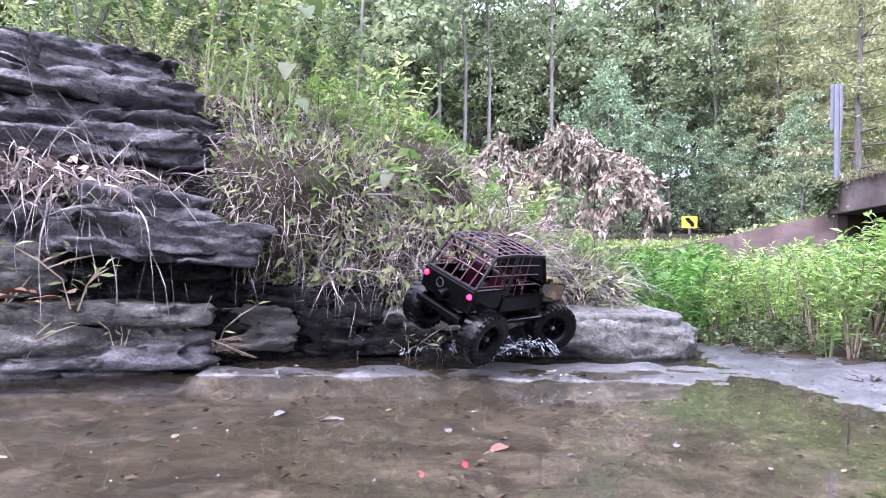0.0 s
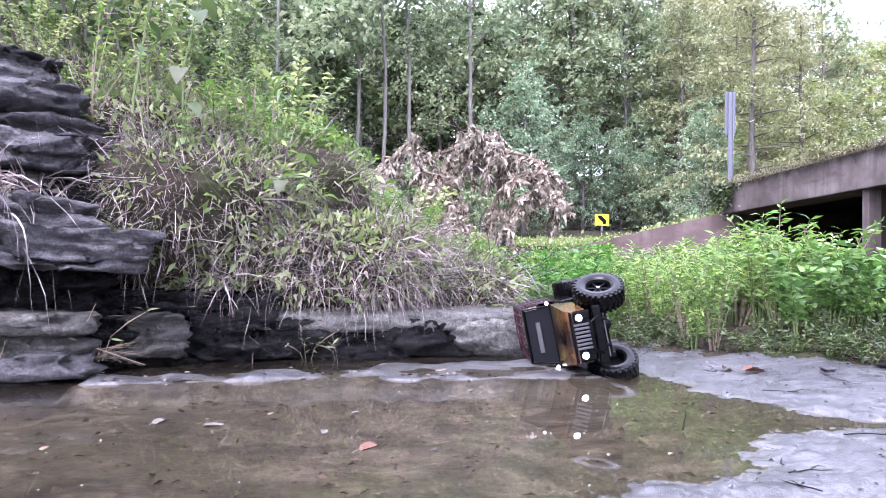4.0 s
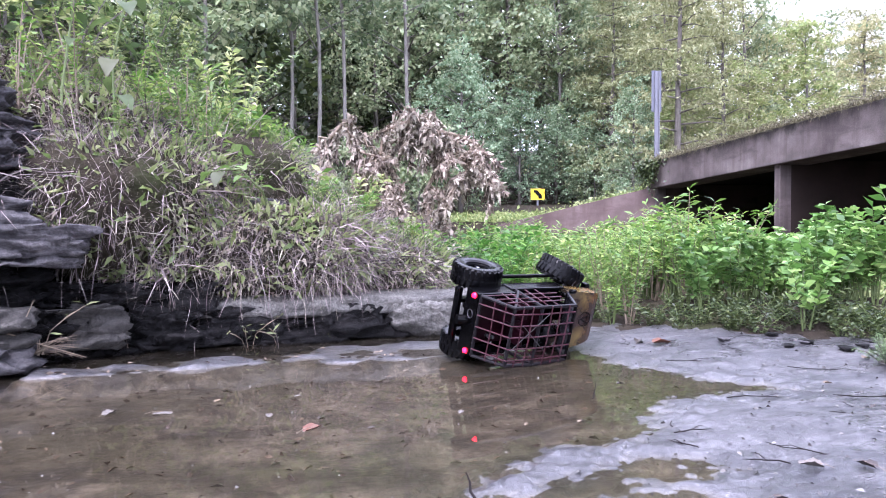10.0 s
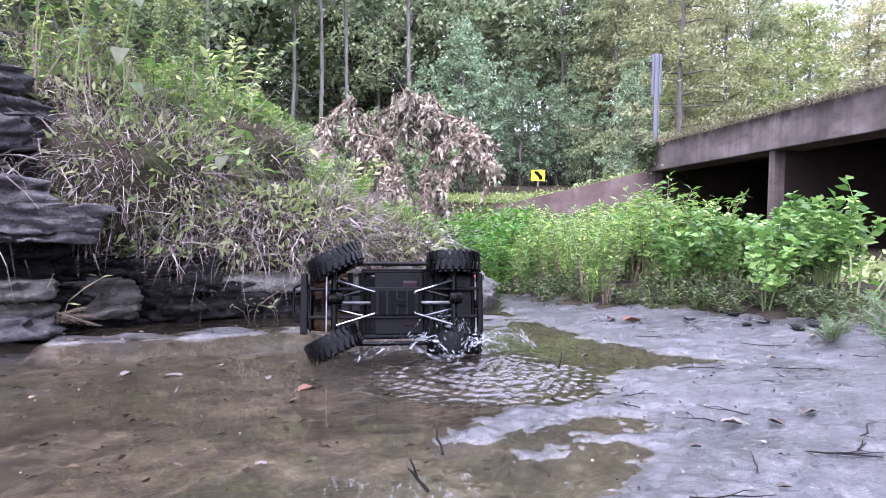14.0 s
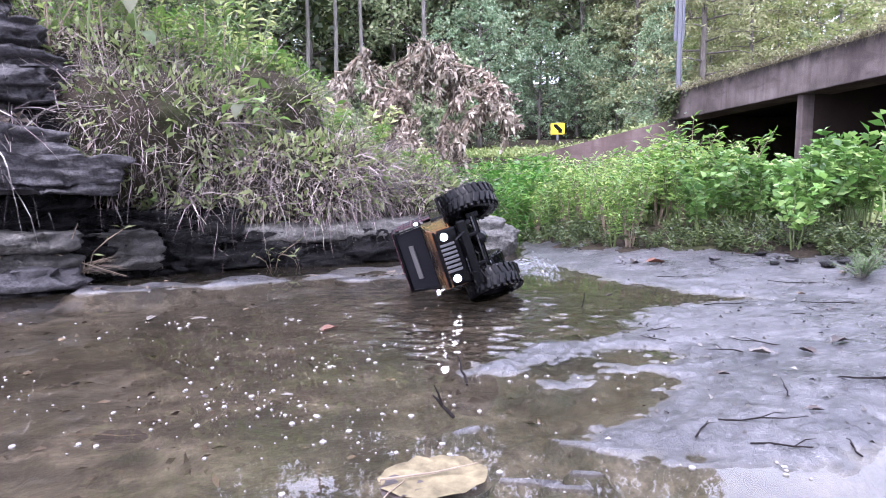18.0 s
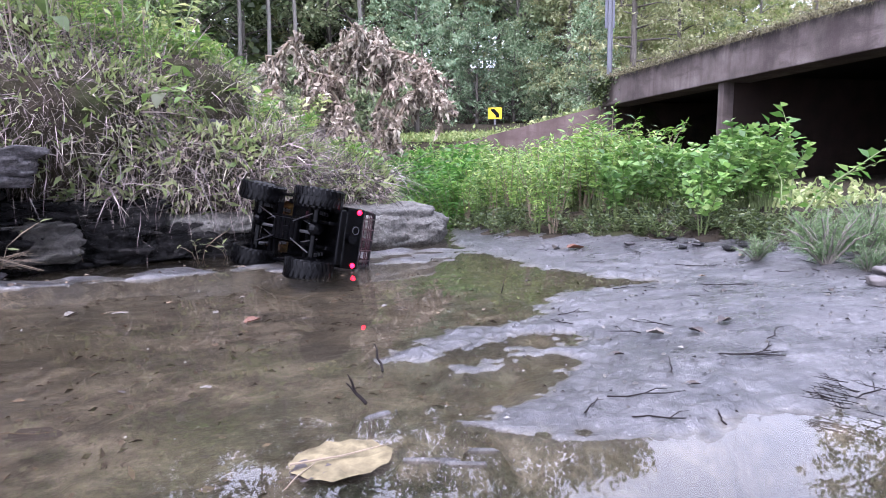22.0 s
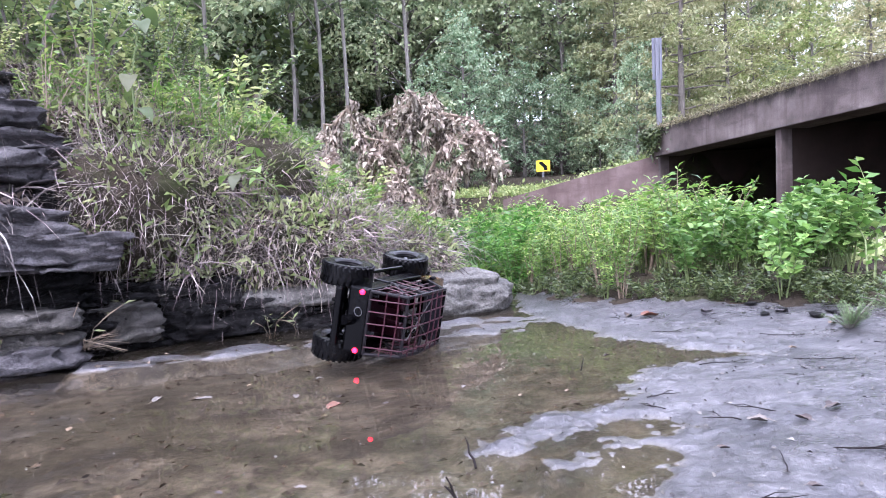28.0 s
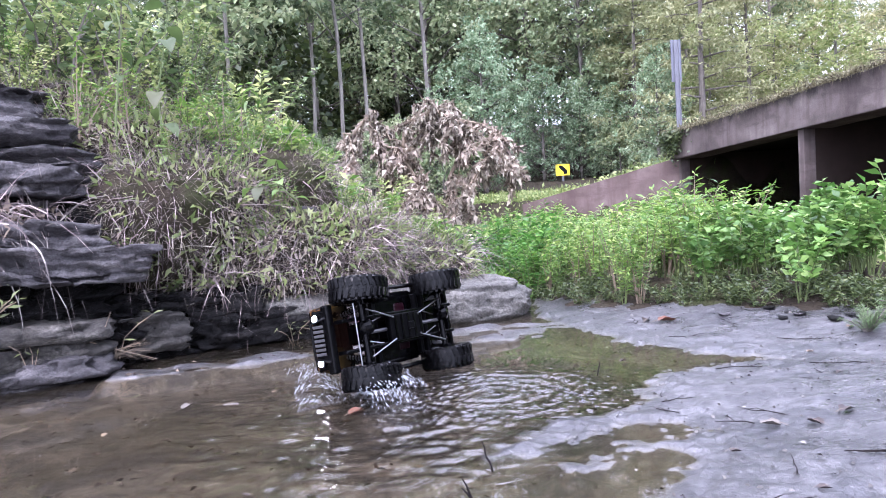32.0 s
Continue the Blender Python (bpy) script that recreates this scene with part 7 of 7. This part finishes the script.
# ---- what moves ----
# seconds, x, y, z, roll, pitch and heading in degrees
DRIVE = [
    (0, 0.832, 2.093, 0.127, 22, -2, 65),
    (0.5, 0.950, 2.130, 0.120, 60, 0, 52),
    (1, 1.051, 2.342, 0.110, 99, -1, 40),
    (1.5, 1.162, 2.352, 0.109, 101, -1, 25),
    (2, 1.248, 2.252, 0.109, 100, -2, 17),
    (2.5, 1.300, 2.222, 0.111, 100, -1, -4),
    (3, 1.340, 2.230, 0.112, 100, 0, -34),
    (3.5, 1.361, 2.292, 0.111, 101, 0, -52),
    (4.2, 1.351, 2.290, 0.110, 102, 0, -90),
    (4.9, 1.277, 2.218, 0.109, 103, 0, -134),
    (5.5, 1.213, 2.155, 0.108, 104, 0, -172),
    (6, 1.215, 2.134, 0.107, 105, 1, -178),
    (6.5, 1.205, 2.240, 0.104, 103, -0, -195),
    (7, 1.194, 2.271, 0.101, 101, -1, -213),
    (7.5, 1.199, 2.248, 0.103, 101, -1, -226),
    (8, 1.214, 2.246, 0.106, 100, -1, -239),
    (8.5, 1.261, 2.223, 0.111, 102, -0, -263),
    (9, 1.300, 2.234, 0.116, 103, 0, -284),
    (9.5, 1.322, 2.198, 0.119, 105, 1, -300),
    (10, 1.340, 2.098, 0.122, 106, 1, -323),
    (10.5, 1.352, 2.019, 0.123, 103, 0, -345),
    (11, 1.345, 1.884, 0.124, 100, -0, -363),
    (11.5, 1.309, 1.831, 0.123, 103, -1, -396),
    (12, 1.278, 1.873, 0.122, 106, -1, -422),
    (12.5, 1.272, 1.887, 0.120, 110, 1, -464),
    (13, 1.179, 1.772, 0.124, 110, -3, -463),
    (13.5, 1.100, 1.833, 0.119, 105, -1, -501),
    (14, 1.120, 1.726, 0.115, 101, 0, -527),
    (14.5, 1.121, 1.677, 0.118, 100, -0, -531),
    (15, 1.130, 1.623, 0.121, 100, -0, -526),
    (15.5, 1.135, 1.611, 0.121, 101, -0, -529),
    (17.5, 1.215, 1.805, 0.122, 106, 0, -472),
    (18, 1.245, 1.850, 0.122, 108, 0, -440),
    (18.5, 1.255, 1.867, 0.123, 111, -0, -416),
    (19, 1.237, 1.813, 0.123, 113, -1, -395),
    (19.5, 1.178, 1.876, 0.119, 108, -0, -362),
    (20, 1.126, 1.944, 0.115, 102, 0, -332),
    (20.5, 1.053, 1.990, 0.115, 102, 1, -315),
    (21, 1.018, 1.916, 0.116, 101, 1, -285),
    (21.5, 0.984, 1.942, 0.112, 101, -1, -256),
    (22, 0.918, 1.971, 0.108, 101, -2, -222),
    (22.5, 0.955, 1.895, 0.112, 102, -1, -186),
    (23, 0.994, 1.825, 0.116, 102, -1, -170),
    (23.5, 1.042, 1.778, 0.115, 103, -1, -156),
    (24, 1.097, 1.830, 0.114, 103, -1, -123),
    (24.5, 1.154, 1.848, 0.118, 103, 1, -98),
    (25, 1.174, 1.867, 0.119, 108, -1, -67),
    (25.5, 1.164, 1.888, 0.119, 107, -1, -38),
    (27.5, 1.023, 1.963, 0.118, 103, 1, 41),
    (28, 0.981, 1.918, 0.118, 102, 1, 69),
    (28.5, 0.936, 1.916, 0.116, 103, -0, 100),
    (29, 0.884, 1.898, 0.113, 104, -1, 127),
    (29.5, 0.879, 1.815, 0.116, 105, -3, 151),
    (30, 0.909, 1.721, 0.118, 104, -1, 177),
    (30.5, 0.948, 1.666, 0.119, 102, -1, 189),
    (31, 0.970, 1.657, 0.119, 100, -0, 197),
    (31.5, 0.980, 1.719, 0.113, 101, 0, 190),
    (32, 1.067, 1.663, 0.116, 100, -3, 243),
]


def where(t):
    """The car's place on the ground at t."""
    d = np.array([row[:3] for row in DRIVE])
    return float(np.interp(t, d[:, 0], d[:, 1])), float(np.interp(t, d[:, 0], d[:, 2]))


def motions():
    walk(CAR, [(t, pose(x, y, z, roll, pitch, head)) for t, x, y, z, roll, pitch, head in DRIVE])
    # the wheels keep turning; the front pair is steered right at first and left later
    for k, wheel in enumerate(WHEELS):
        home = wheel.matrix_basis.copy()
        rows = []
        for i in range(0, 129):
            t = i * 0.25
            steer = (-26 + 50 * float(smoothstep(15.4, 17.0, t)) - 18 * float(smoothstep(20.4, 22.2, t))) * (k < 2)
            rows.append((t, home @ pose(0, 0, 0, 0, 0, steer) @ pose(0, 0, 0, 0, 55 * i, 0)))
        walk(wheel, rows)
    # spray bursts: start, end, offset from the car
    bursts = [[(-0.3, 0.55, 0.0, -0.05), (12.0, 14.6, 0.14, -0.06)], [(5.3, 9.3, -0.16, -0.10), (24.0, 25.2, 0.05, -0.02)], [(17.3, 18.3, 0.05, 0.0), (30.6, 32.4, -0.10, -0.14)]]
    for spray, spans in zip(SPRAYS, bursts):
        rows = []
        for i in range(0, 129):
            t = i * 0.25
            up, dx, dy = 0.0, 0.0, 0.0
            for a, b, ox, oy in spans:
                f = float(smoothstep(a, a + 0.3, t) * smoothstep(b + 0.3, b, t))
                if f > up:
                    up, dx, dy = f, ox, oy
            x, y = where(t)
            rows.append((t, pose(x + dx, y + dy, -0.16 + up * (0.155 + 0.02 * math.sin(7 * t)), 0, 0, 20 * math.sin(2.3 * t))))
        walk(spray, rows)
    # ripples: strong while the wheels dig, gone when the car lies still
    for ripple, shift, times in zip(RIPPLES, ((0.20, -0.16), (0.0, -0.30)), (((5.4, 8.0), (11.6, 15.2), (24.0, 25.4), (30.7, 33.0)), ((16.4, 18.8), (30.4, 33.0)))):
        rows = []
        for i in range(0, 129):
            t = i * 0.25
            up = max(float(smoothstep(a - 0.3, a + 0.2, t) * smoothstep(b + 0.8, b, t)) for a, b in times)
            x, y = where(t)
            rows.append((t, pose(x + shift[0], y + shift[1], -0.06 + 0.063 * up ** 0.3, 0, 0, 12 * math.sin(3 * t))))
        walk(ripple, rows)
    # froth thrown up by the wheels drifts away and bursts
    rows = []
    for i in range(0, 129):
        t = i * 0.25
        up = float(smoothstep(15.8, 16.8, t) * smoothstep(20.6, 18.6, t))
        rows.append((t, pose(1.16 - 0.012 * (t - 17), 1.20 - 0.02 * (t - 17), -0.06 + 0.0605 * up ** 0.25, 0, 0, 4 * (t - 17))))
    walk(BUBBLES, rows)


motions()
